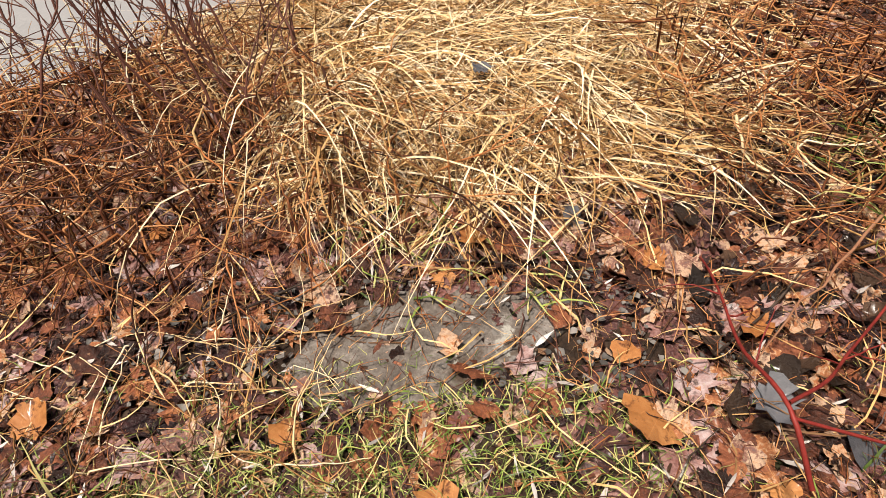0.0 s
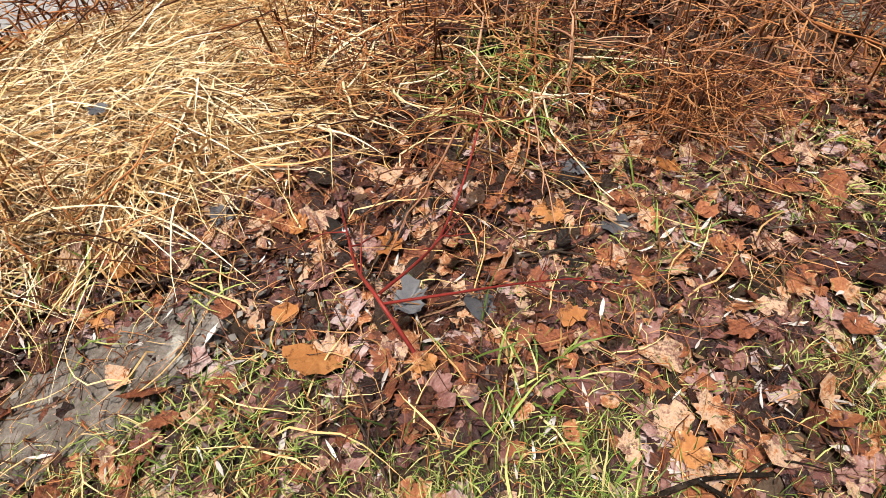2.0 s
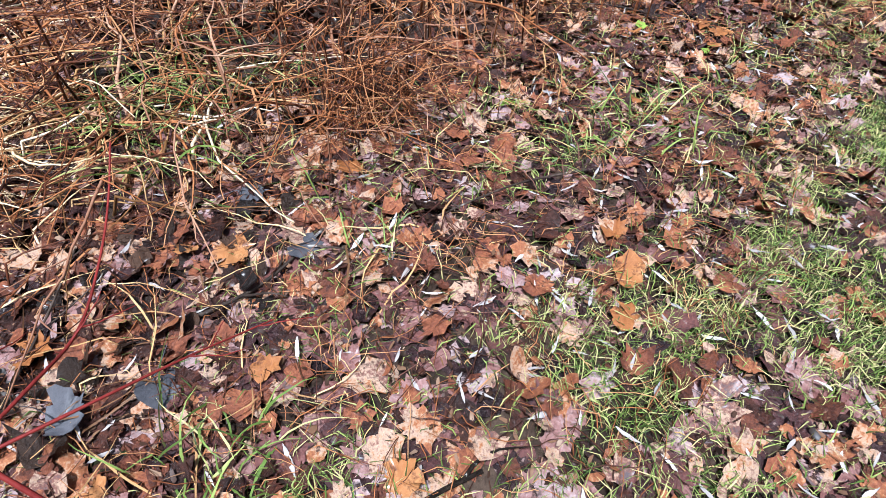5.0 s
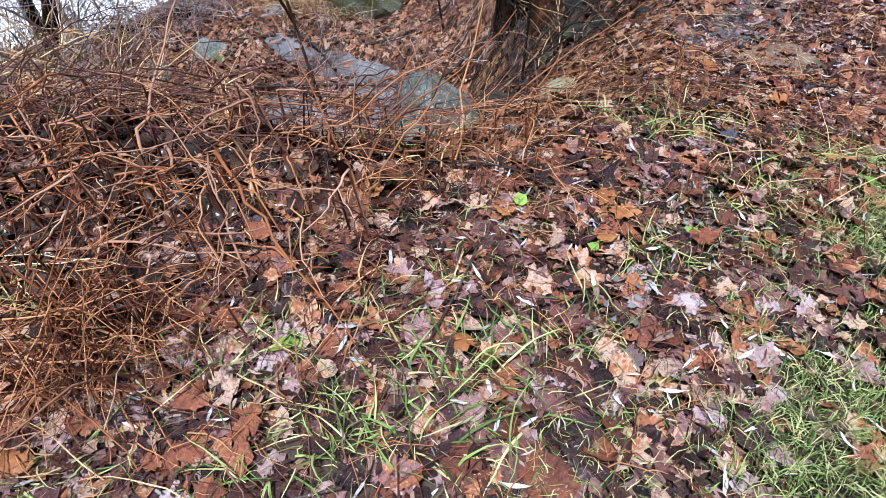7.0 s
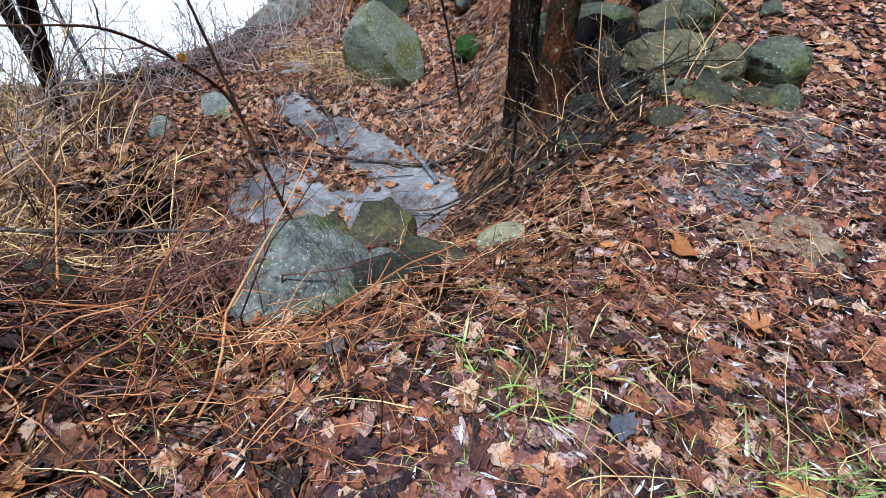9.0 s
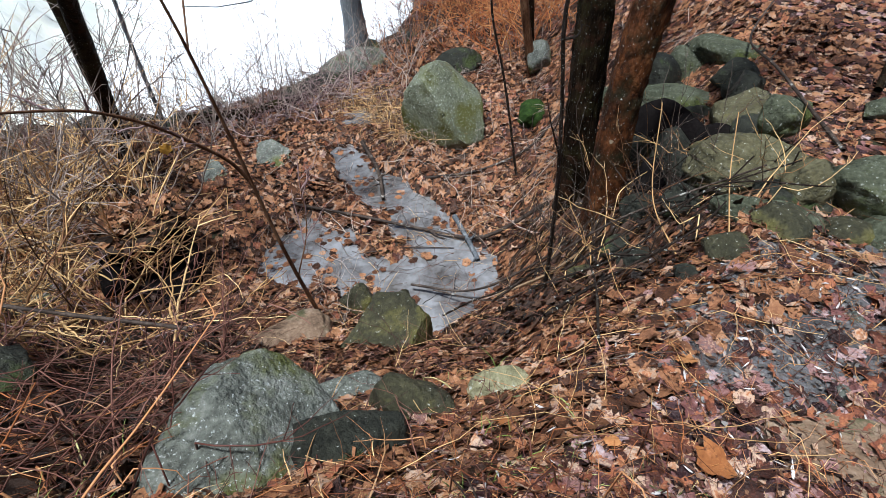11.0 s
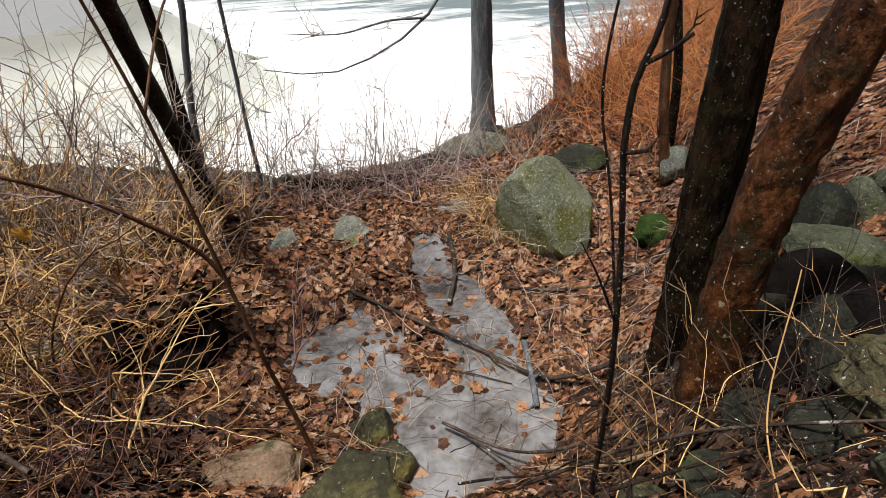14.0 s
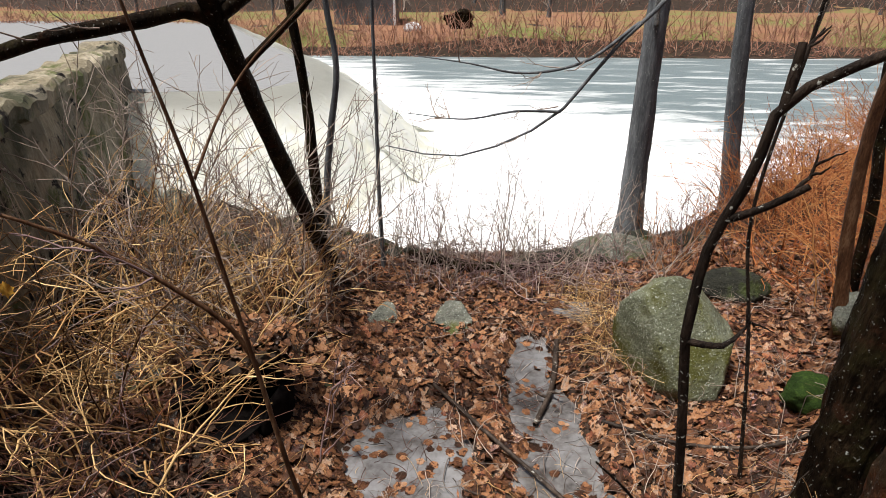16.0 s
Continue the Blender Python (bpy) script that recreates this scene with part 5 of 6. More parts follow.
for x, y, a, L in [(0.42, 0.35, 100, 0.4), (0.8, 0.9, 40, 0.5), (1.9, 0.2, 150, 0.5), (2.7, 0.25, 20, 0.4), (3.2, 0.55, 120, 0.5), (4.3, 0.6, 70, 0.6), (4.7, 0.2, 10, 0.5), (5.2, 0.9, 150, 0.4), (3.9, 0.35, 60, 0.5), (-0.5, 1.0, 30, 0.5), (0.1, 1.05, 170, 0.5)]:
    dx, dy = L / 2 * math.cos(radians(a)), L / 2 * math.sin(radians(a))
    stick("twig", [(x - dx, y - dy, 0.02), (x + 0.03, y, 0.035), (x + dx, y + dy, 0.02)], 0.004, 0.0025, WOOD, "thin wet brown twig on fallen leaves", 2, "twigs on the path")


def cane(points, label, r0=0.0054, r1=0.0028):
    """A red bramble cane with its side shoots as parts."""
    pts = [(x, y, gz(x, y) + h) for x, y, h in points]
    top = thing("bramble_cane", pts[0], label, "cane", "red canes")
    V, F, P = limb(pts, r0, r1, 7, 24, 0.05)
    solid("stem", under(top, (V, F)), RED_CANE, top)
    S = shoots(P[None], 3, 50, (0.12, 0.3), 0, seg=6, jitter=5)
    for s in S:
        solid("side_shoot", under(top, tubes(s[None], r1, 0.001, 5)), RED_CANE, top)
    return top


cane([(0.62, 0.36, 0.20), (0.60, 0.47, 0.28), (0.61, 0.68, 0.19), (0.65, 0.88, 0.12), (0.68, 1.03, 0.05), (0.70, 1.12, -0.01)], "bright red bramble cane arching over wet leaves")
cane([(0.61, 0.50, 0.27), (0.72, 0.56, 0.24), (0.84, 0.66, 0.18), (0.98, 0.78, 0.2), (1.1, 0.9, 0.24), (1.2, 1.0, 0.3)], "bright red bramble cane arching over wet leaves", 0.0046, 0.0024)
cane([(0.60, 0.47, 0.27), (0.74, 0.44, 0.24), (0.92, 0.42, 0.18), (1.15, 0.42, 0.06)], "dark red bramble cane arching over wet leaves", 0.004, 0.002)

# ---- grasses, brambles, brush ----
def stuff(name, VF, material, label, category):
    return tagged(solid(name, VF, material), label, category, kind="stuff")


def straw_place(x, y):
    return np.maximum(blob(x, y, 0.0, 2.4, 1.3, 1.0), 0.75 * blob(x, y, 0.1, 1.65, 0.75, 0.32)) * (1 - 0.85 * blob(x, y, -1.15, 1.75, 0.6, 0.65)) * (1 - 0.7 * blob(x, y, 1.3, 2.0, 0.5, 0.6))


B = scatter(15000, -1.5, 2.2, 1.1, 3.8, straw_place)
n = len(B)
heading = -70 + 75 * wave(B[:, 0], B[:, 1], 0.5, 1.5) + rng.normal(0, 52, n)
P = stems(B, heading, rng.uniform(-5, 38, n), rng.uniform(-30, 8, n), rng.uniform(0.15, 0.6, n), 6, rng.normal(0, 12, n), 2, clear=rng.uniform(0.02, 0.09, n))
stuff("dry_grass", ribbons(P, 0.003 + 0.008 * rng.random(n) ** 2), STRAW, "mat of flattened golden dry grass on a bank", "dry grass")
B = scatter(30000, -1.5, 2.2, 1.1, 3.8, straw_place)
n = len(B)
P = stems(B, rng.uniform(0, 360, n), rng.uniform(-3, 8, n), rng.uniform(-8, 6, n), rng.uniform(0.08, 0.3, n), 4, rng.normal(0, 12, n), 2, clear=rng.uniform(0.008, 0.05, n))
stuff("dry_grass", ribbons(P, rng.uniform(0.003, 0.009, n)), STRAW, "matted layer of short broken dry grass", "dry grass")
B = scatter(150, -0.75, -0.25, 1.4, 2.3)
n = len(B)
P = stems(B, rng.normal(-60, 35, n), rng.uniform(55, 85, n), rng.uniform(-65, -20, n), rng.uniform(0.45, 0.85, n), 9, rng.normal(0, 15, n), 3, clear=0.01)
stuff("dry_grass", ribbons(P, rng.uniform(0.004, 0.009, n)), STRAW, "tuft of tall pale dry grass bent to the ground", "dry grass")
B = scatter(1300, -1.8, 4.2, 0.2, 1.9, lambda x, y: 0.5 * np.ones_like(x))
n = len(B)
P = stems(B, rng.uniform(0, 360, n), rng.uniform(0, 40, n), rng.uniform(-30, 10, n), rng.uniform(0.12, 0.4, n), 6, rng.normal(0, 35, n), 6, clear=rng.uniform(0.03, 0.07, n))
stuff("dry_grass", ribbons(P, rng.uniform(0.003, 0.006, n)), TAN_TWIG, "loose dry stalks strewn over the leaves", "dry grass")
B = scatter(900, 3.6, 8.5, -0.6, 4.5)
n = len(B)
P = stems(B, rng.uniform(0, 360, n), rng.uniform(0, 40, n), rng.uniform(-30, 10, n), rng.uniform(0.15, 0.5, n), 6, rng.normal(0, 35, n), 6, clear=rng.uniform(0.03, 0.08, n))
stuff("dry_grass", tubes(P, 0.002, 0.001, 3), TAN_TWIG, "loose dry stalks strewn over leaves on the slope", "dry grass")


def lawn_place(x, y):
    edge = np.interp(x, [-2, -0.2, 0.6, 1.3, 2, 3, 3.8, 4.3], [0.72, 0.62, 0.26, 0.06, -0.15, -0.33, -0.42, -0.46])
    d = edge - y + 0.14 * wave(x, y, 0.5, 2.0)
    patchy = np.maximum(np.clip(0.6 + 1.3 * wave(x, y, 0.3, 9.0), 0.2, 1), 0.5 * blob(x, y, 0.0, 0.52, 0.42, 0.22))
    return np.clip(0.3 + d / 0.45, 0.10 * (y < 0.75), 1) * np.clip((5.1 - x) / 0.6, 0, 1) * patchy


B = scatter(215000, -1.9, 5.1, -1.9, 0.95, lambda x, y: lawn_place(x, y) * np.clip((y + 1.9) / 0.6, 0, 1))
n = len(B)
lean = rng.uniform(8, 70, n)
P = stems(B, rng.uniform(0, 360, n), lean, lean + rng.normal(-22, 18, n), rng.uniform(0.025, 0.085, n), 3, rng.normal(0, 14, n), 3, clear=rng.uniform(0.015, 0.05, n))
stuff("grass", ribbons(P, rng.uniform(0.0016, 0.0040, n)), GRASS, "short wet green grass beside the path", "grass")


def tuft_place(x, y):
    return np.clip(1.6 * wave(x, y, 0.55, 5.0) - 0.42, 0, 1)


B = scatter(9500, -1.3, 4.9, -0.4, 2.0, lambda x, y: tuft_place(x, y) * np.clip((x + 1.3) / 1.2, 0.25, 1) * np.clip((2.1 - y) / 0.5, 0, 1))
n = len(B)
P = stems(B, rng.uniform(0, 360, n), rng.uniform(35, 85, n), rng.uniform(-60, 10, n), rng.uniform(0.09, 0.24, n), 6, rng.normal(0, 35, n), 5, clear=0.03)
stuff("grass", ribbons(P, rng.uniform(0.004, 0.008, n)), GRASS, "long green grass blades among fallen leaves", "grass")


B = scatter(1500, -0.6, 0.6, 0.2, 0.8, lambda x, y: blob(x, y, 0.0, 0.5, 0.45, 0.22))
n = len(B)
P = stems(B, rng.uniform(0, 360, n), rng.uniform(15, 75, n), rng.uniform(-50, 20, n), rng.uniform(0.05, 0.12, n), 4, rng.normal(0, 35, n), 5, clear=0.03)
stuff("grass", ribbons(P, rng.uniform(0.002, 0.005, n)), GRASS, "yellow-green grass tufts beside a muddy slab", "grass")


for x, y in [(1.97, 0.26), (2.3, 0.12), (2.55, 0.02), (2.86, -0.12), (2.2, 0.5), (1.7, 0.55), (3.2, -0.1), (2.05, 0.75), (3.9, -0.3), (4.2, -0.35), (1.45, 0.45), (2.6, 0.35), (4.5, -0.45), (3.6, -0.3)]:
    B = scatter(38, x - 0.14, x + 0.14, y - 0.1, y + 0.1)
    P = stems(B, rng.uniform(0, 360, 38), rng.uniform(25, 85, 38), rng.uniform(-60, 10, 38), rng.uniform(0.06, 0.18, 38), 6, rng.normal(0, 35, 38), 5, clear=0.03)
    tagged(solid("grass_tuft", ribbons(P, rng.uniform(0.003, 0.006, 38)), GRASS), "fresh green grass tuft growing through fallen leaves", "grass", "grass tufts")


def thicket(count, x0, x1, y0, y1, keep, az, e0, e1, length, radius, material, label, name="brambles", kids=2, kid_len=(0.1, 0.35), clear=(0.02, 0.25), seg=9, jitter=7, singles=False):
    """A tangle of thin bare stems with side twigs; singles: each stem is a thing of its own."""
    base = scatter(count, x0, x1, y0, y1, keep)
    m = len(base)
    Q = stems(base, rng.normal(az[0], az[1], m), rng.uniform(*e0, m), rng.uniform(*e1, m), rng.uniform(*length, m), seg, rng.normal(0, 45, m), jitter, clear=rng.uniform(*clear, m))
    r = rng.uniform(radius * 0.4, radius * 1.4, m)
    if not singles:
        pieces = [tubes(Q, r, radius * 0.3, 4)]
        if kids:
            pieces.append(tubes(shoots(Q, m * kids, 55, kid_len, 0, seg=5, jitter=6), radius * 0.55, radius * 0.25, 3))
        return stuff(name, joined(*pieces), material, label, "brambles")
    single = "bramble"
    for q in range(m):
        pieces = [tubes(Q[q : q + 1], r[q], radius * 0.3, 5)]
        if kids:
            pieces.append(tubes(shoots(Q[q : q + 1], kids, 55, kid_len, 0, seg=5), radius * 0.45, radius * 0.2, 5))
        tagged(solid(single, joined(*pieces), material), label, "bramble", "brambles")


thicket(64, -2.2, -0.6, 1.3, 2.7, None, (125, 30), (50, 80), (25, 70), (0.5, 1.1), 0.006, PURPLE_TWIG, "long dark purple-red bare cane of a thicket", kids=4, kid_len=(0.15, 0.45), singles=True)
thicket(170, -2.2, -0.4, 1.0, 2.4, lambda x, y: blob(x, y, -1.35, 1.7, 0.9, 0.7), (80, 80), (20, 80), (-30, 40), (0.25, 0.6), 0.0035, STRAW, "pale dry stalk in a thicket", kids=1)
thicket(620, -2.6, 1.2, 2.9, 3.9, None, (-90, 90), (20, 85), (-40, 60), (0.3, 0.8), 0.005, BRAMBLE, "rusty brown stems behind the dry grass", kids=1)
thicket(300, 0.6, 2.0, 1.4, 2.8, lambda x, y: blob(x, y, 1.3, 2.0, 0.5, 0.55), (-90, 90), (20, 85), (-40, 40), (0.2, 0.5), 0.004, BRAMBLE, "dark brown dead plant clump", kids=2)
thicket(520, -2.2, 0.2, 0.9, 2.3, lambda x, y: blob(x, y, -1.2, 1.5, 1.1, 0.6), (0, 120), (5, 60), (-40, 20), (0.2, 0.6), 0.0042, BRAMBLE, "rusty brown dead stem in a tangle", kids=1)
thicket(210, 0.6, 2.5, 0.9, 2.3, lambda x, y: blob(x, y, 1.45, 1.5, 0.9, 0.6), (-80, 80), (5, 65), (-50, 10), (0.25, 0.7), 0.0045, BRAMBLE, "rusty brown dead stem in a tangle", kids=2, clear=(0.02, 0.12))
thicket(100, 0.6, 2.0, 1.0, 2.0, lambda x, y: blob(x, y, 1.25, 1.5, 0.6, 0.45), (-80, 80), (0, 50), (-40, 10), (0.3, 0.7), 0.005, STRAW, "pale dry stalk among rusty stems", kids=0, clear=(0.02, 0.12))
thicket(110, 1.75, 2.1, 0.7, 1.0, None, (-90, 60), (60, 88), (-70, 40), (0.25, 0.6), 0.0026, BRAMBLE, "dark red-brown dead stalk of a clump", kids=3, kid_len=(0.05, 0.2))
thicket(520, 1.6, 4.0, 0.55, 3.2, lambda x, y: 0.95 * blob(x, y, 2.4, 1.45, 0.95, 0.9), (-70, 110), (5, 70), (-50, 40), (0.15, 0.55), 0.0042, BRAMBLE, "rust-brown bramble stems in a tangle", kids=2, kid_len=(0.08, 0.25), jitter=15, clear=(0.03, 0.25))
thicket(140, 1.4, 3.8, 0.6, 3.0, lambda x, y: blob(x, y, 2.2, 1.2, 0.8, 0.7), (-60, 110), (5, 75), (-60, 20), (0.22, 0.7), 0.0042, ROSE_CANE, "arching pale rose-brown cane above the brambles", kids=2, jitter=13, clear=(0.03, 0.3), singles=True)
thicket(380, 1.5, 4.0, 1.0, 3.8, lambda x, y: blob(x, y, 2.9, 2.3, 1.1, 1.3), (-60, 90), (30, 80), (-40, 40), (0.4, 1.1), 0.0042, PURPLE_TWIG, "dark purple-brown bare twig behind the brambles", kids=4, clear=(0.03, 0.3))
thicket(60, 2.9, 3.7, 0.35, 1.0, lambda x, y: blob(x, y, 3.3, 0.68, 0.45, 0.35), (-90, 60), (25, 85), (-40, 60), (0.14, 0.4), 0.003, BRAMBLE, "orange-brown upright stalk by the path", kids=1, singles=True)
thicket(60, 3.4, 5.0, 0.2, 1.0, None, (-90, 90), (10, 80), (-50, 40), (0.15, 0.45), 0.0026, BRAMBLE, "sparse brown stalk in the leaf litter", kids=2)
thicket(330, 1.0, 4.4, 2.8, 7.0, lambda x, y: 0.9 * np.maximum(blob(x, y, 2.8, 5.0, 0.95, 1.9), blob(x, y, 2.2, 4.0, 1.1, 1.3)) * (1 - 0.8 * blob(x, y, 3.46, 4.1, 0.2, 0.3)), (-60, 100), (30, 85), (-40, 55), (0.5, 1.55), 0.0082, TAN_TWIG, "tall tangle of tan bare twigs above the hollow", kids=5, kid_len=(0.2, 0.7), clear=(0.05, 0.5), seg=10)
thicket(220, 0.5, 3.2, 3.3, 7.4, lambda x, y: np.clip(wall_side(x, y) / 0.4, 0, 1), (-40, 120), (35, 88), (-20, 70), (0.6, 1.7), 0.0075, TAN_TWIG, "tall tan brush before the concrete wall", kids=4, kid_len=(0.25, 0.8), seg=10)
thicket(130, 0.6, 4.0, 4.3, 8.6, lambda x, y: blob(x, y, 2.2, 6.3, 1.5, 1.9), (60, 110), (40, 88), (0, 80), (0.5, 1.5), 0.0065, GREY_TWIG, "grey bare shrub twig at the water's edge", kids=5, kid_len=(0.2, 0.6), clear=(0.05, 0.5), seg=10)
thicket(260, 3.2, 7.8, 7.0, 9.0, lambda x, y: np.clip((y - 6.9) / 1.2, 0, 1), (90, 90), (30, 88), (0, 80), (0.5, 1.5), 0.0065, GREY_TWIG, "bare grey-brown twig along the shore", kids=4, kid_len=(0.15, 0.5), seg=9)
thicket(220, 4.4, 7.2, 7.3, 8.9, None, (90, 120), (-5, 40), (-30, 20), (0.3, 1.0), 0.0065, ROSE_TWIG, "grey-rose twig in a drift along the shore", kids=3, seg=9)
thicket(220, 6.5, 7.0, 5.6, 7.6, None, (170, 70), (10, 60), (-40, 20), (0.25, 0.7), 0.0036, TAN_TWIG, "tan dead stem beside the boulder", kids=2)
thicket(300, 7.7, 10.4, 7.8, 11.0, lambda x, y: np.clip((shore(x) - y) / 0.6, 0, 1) * np.clip((y - shore(x) + 2.4) / 0.6, 0, 1), (90, 100), (50, 88), (30, 85), (0.5, 1.1), 0.005, BRAMBLE, "russet dead stalk along the shore", kids=4, seg=9)
thicket(1900, 9.0, 17, 6.0, 17, lambda x, y: np.clip((shore(x) - 0.3 - y) / 0.6, 0, 1) * np.clip((y - shore(x) + 6.0) / 1.5, 0, 1), (90, 120), (30, 85), (-10, 70), (0.8, 2.2), 0.008, ORANGE_BRUSH, "orange-brown brush on the far side of the hollow", kids=5, kid_len=(0.3, 0.9), seg=8)
thicket(30, 5.7, 7.6, 1.4, 3.4, None, (-60, 120), (10, 80), (-20, 60), (0.3, 0.9), 0.0045, LICHEN_TWIG, "bare dark twig among the tumbled stones", kids=3)
thicket(40, 5.9, 7.2, 1.3, 2.6, None, (-60, 120), (30, 85), (10, 70), (0.3, 0.8), 0.004, TAN_TWIG, "bare tan twig among the tumbled stones", kids=2)
thicket(160, 6.5, 9.5, 3.6, 7.2, None, (0, 180), (0, 70), (-20, 50), (0.2, 0.7), 0.004, GREY_TWIG, "small bare twig on the leafy ground", kids=3)
thicket(120, 4.6, 6.8, 3.0, 6.6, None, (0, 180), (-5, 15), (-15, 15), (0.2, 0.8), 0.004, GREY_TWIG, "thin stick lying in the hollow", kids=2, clear=(0.04, 0.1))
thicket(60, 1.0, 4.6, 2.0, 7.0, lambda x, y: 0.9 * np.maximum(blob(x, y, 2.8, 4.6, 1.1, 1.6), blob(x, y, 2.2, 3.0, 1.2, 1.0)) * (1 - 0.8 * blob(x, y, 3.46, 4.1, 0.2, 0.3)), (-60, 100), (30, 85), (-40, 55), (0.6, 1.7), 0.0055, ROSE_TWIG, "tangle of grey-rose bare twigs above the hollow", kids=5, kid_len=(0.15, 0.5), clear=(0.05, 0.5), seg=10)
thicket(26, 6.15, 6.95, 1.7, 2.9, None, (-60, 120), (45, 88), (30, 85), (0.4, 1.2), 0.0055, LICHEN_TWIG, "thin lichened twig before the trunks", kids=5, kid_len=(0.1, 0.4), singles=True)
B = scatter(3200, -1.6, 7.4, -0.5, 2.4, lambda x, y: 0.35 + 0.65 * np.clip(wave(x, y, 0.8, 12.0) + 0.2, 0, 1))
n = len(B)
P = stems(B, rng.uniform(0, 360, n), rng.uniform(-5, 18, n), rng.uniform(-20, 10, n), rng.uniform(0.08, 0.34, n), 5, rng.normal(0, 30, n), 8, clear=rng.uniform(0.03, 0.065, n))
stuff("twig_litter", tubes(P, rng.uniform(0.0008, 0.0026, n), 0.0007, 4), PURPLE_TWIG, "fine broken twigs strewn over wet leaves", "twigs")
B = scatter(5200, 2.6, 9.0, 1.6, 8.2, lambda x, y: 0.3 + 0.7 * np.clip(wave(x, y, 0.7, 7.0) + 0.3, 0, 1))
n = len(B)
P = stems(B, rng.uniform(0, 360, n), rng.uniform(-5, 25, n), rng.uniform(-20, 15, n), rng.uniform(0.08, 0.42, n), 5, rng.normal(0, 35, n), 9, clear=rng.uniform(0.02, 0.06, n))
P[:, :, 2] = np.maximum(P[:, :, 2], POOL + 0.003)
stuff("twig_litter", tubes(P, rng.uniform(0.001, 0.0036, n), 0.0008, 4), PURPLE_TWIG, "fine broken twigs strewn over the hollow", "twigs")
thicket(150, -1.4, -0.2, 0.3, 1.0, lambda x, y: blob(x, y, -0.75, 0.66, 0.5, 0.28), (30, 90), (0, 35), (-25, 10), (0.12, 0.4), 0.0026, STRAW, "short dry stems lying by the path", kids=1, kid_len=(0.05, 0.15), clear=(0.03, 0.07))
thicket(9, 2.75, 3.45, 0.55, 1.05, None, (20, 50), (35, 65), (5, 45), (0.45, 0.95), 0.0052, ORANGE_CANE, "thick orange-brown bent cane by the path", kids=1, singles=True)
thicket(7, 2.2, 3.2, 1.0, 2.0, None, (-30, 60), (25, 60), (-20, 30), (0.5, 1.1), 0.005, ORANGE_CANE, "thick orange-brown bent cane by the path", kids=1, singles=True)
thicket(40, 0.4, 2.2, 4.2, 7.0, lambda x, y: np.clip(wall_side(x, y) / 0.4, 0, 1), (0, 120), (50, 88), (30, 80), (1.2, 2.4), 0.008, TAN_TWIG, "tall pale bare shoot before the wall", kids=8, kid_len=(0.3, 0.9), seg=10)
thicket(400, -2.4, -0.4, 1.1, 2.7, lambda x, y: blob(x, y, -1.15, 1.75, 0.65, 0.65), (0, 180), (5, 75), (-40, 40), (0.2, 0.5), 0.0042, BRAMBLE, "dark rusty dead stems of a clump in dry grass", kids=3, kid_len=(0.08, 0.25), clear=(0.02, 0.2))
B = scatter(240, 1.25, 1.9, 1.1, 1.65)
n = len(B)
P = stems(B, rng.uniform(0, 360, n), rng.uniform(40, 85, n), rng.uniform(-60, 10, n), rng.uniform(0.14, 0.38, n), 6, rng.normal(0, 35, n), 5, clear=0.03)
stuff("grass", ribbons(P, rng.uniform(0.003, 0.008, n)), GRASS, "pale green grass tuft among dead stems", "grass")
thicket(90, 1.0, 4.2, 2.8, 6.6, lambda x, y: 0.9 * np.maximum(blob(x, y, 2.8, 4.8, 0.95, 1.8), blob(x, y, 2.2, 4.0, 1.1, 1.3)) * (1 - 0.8 * blob(x, y, 3.46, 4.1, 0.2, 0.3)), (-60, 100), (20, 80), (-40, 50), (0.4, 1.3), 0.0055, BRAMBLE, "red-brown bare stems among tan twigs", kids=4, kid_len=(0.12, 0.4), clear=(0.05, 0.4), seg=10)
thicket(420, 9.0, 12.5, 9.0, 14.5, lambda x, y: np.clip((shore(x) + 0.2 - y) / 0.6, 0, 1) * np.clip((y - shore(x) + 3.0) / 0.8, 0, 1), (90, 120), (30, 85), (0, 70), (0.7, 1.8), 0.006, BRAMBLE, "rose-red bare brush along the shore", kids=6, kid_len=(0.2, 0.7), seg=8)
B = scatter(90, 4.0, 6.4, 2.8, 5.4, lambda x, y: (height(x, y) < POOL - 0.005) * 1.0)
n = len(B)
B[:, 2] = POOL - 0.001
P = stems(B, rng.uniform(0, 360, n), 0, 0, rng.uniform(0.1, 0.5, n), 7, rng.normal(0, 60, n), 14)
P[:, :, 2] = POOL + 0.001
stuff("twig_litter", tubes(P, rng.uniform(0.0015, 0.005, n), 0.001, 5), LICHEN_TWIG, "dark broken twigs lying in the puddle", "twigs")
thicket(24, 1.2, 2.5, 1.1, 2.3, None, (-60, 90), (20, 75), (-45, 20), (0.35, 0.9), 0.0055, ROSE_CANE, "thick pale rose-brown bent cane in the tangle", kids=2, clear=(0.03, 0.2), singles=True)
thicket(60, 1.0, 3.8, 4.6, 8.0, lambda x, y: np.clip(wall_side(x, y) / 0.5, 0, 1), (60, 120), (50, 88), (20, 85), (1.6, 3.0), 0.009, GREY_TWIG, "tall slender bare shoots against the water", kids=12, kid_len=(0.35, 1.1), clear=(0.05, 0.5), seg=11)
thicket(40, 3.4, 6.6, 7.2, 8.8, None, (60, 120), (60, 88), (45, 88), (1.1, 2.2), 0.006, GREY_TWIG, "slender bare shoots along the shore", kids=9, kid_len=(0.25, 0.8), seg=10)
thicket(120, 2.9, 4.8, 0.5, 2.3, None, (-60, 120), (0, 60), (-40, 30), (0.15, 0.5), 0.0028, PURPLE_TWIG, "thin dark purple-brown twigs over the leaves", kids=2, kid_len=(0.06, 0.2), clear=(0.03, 0.15))
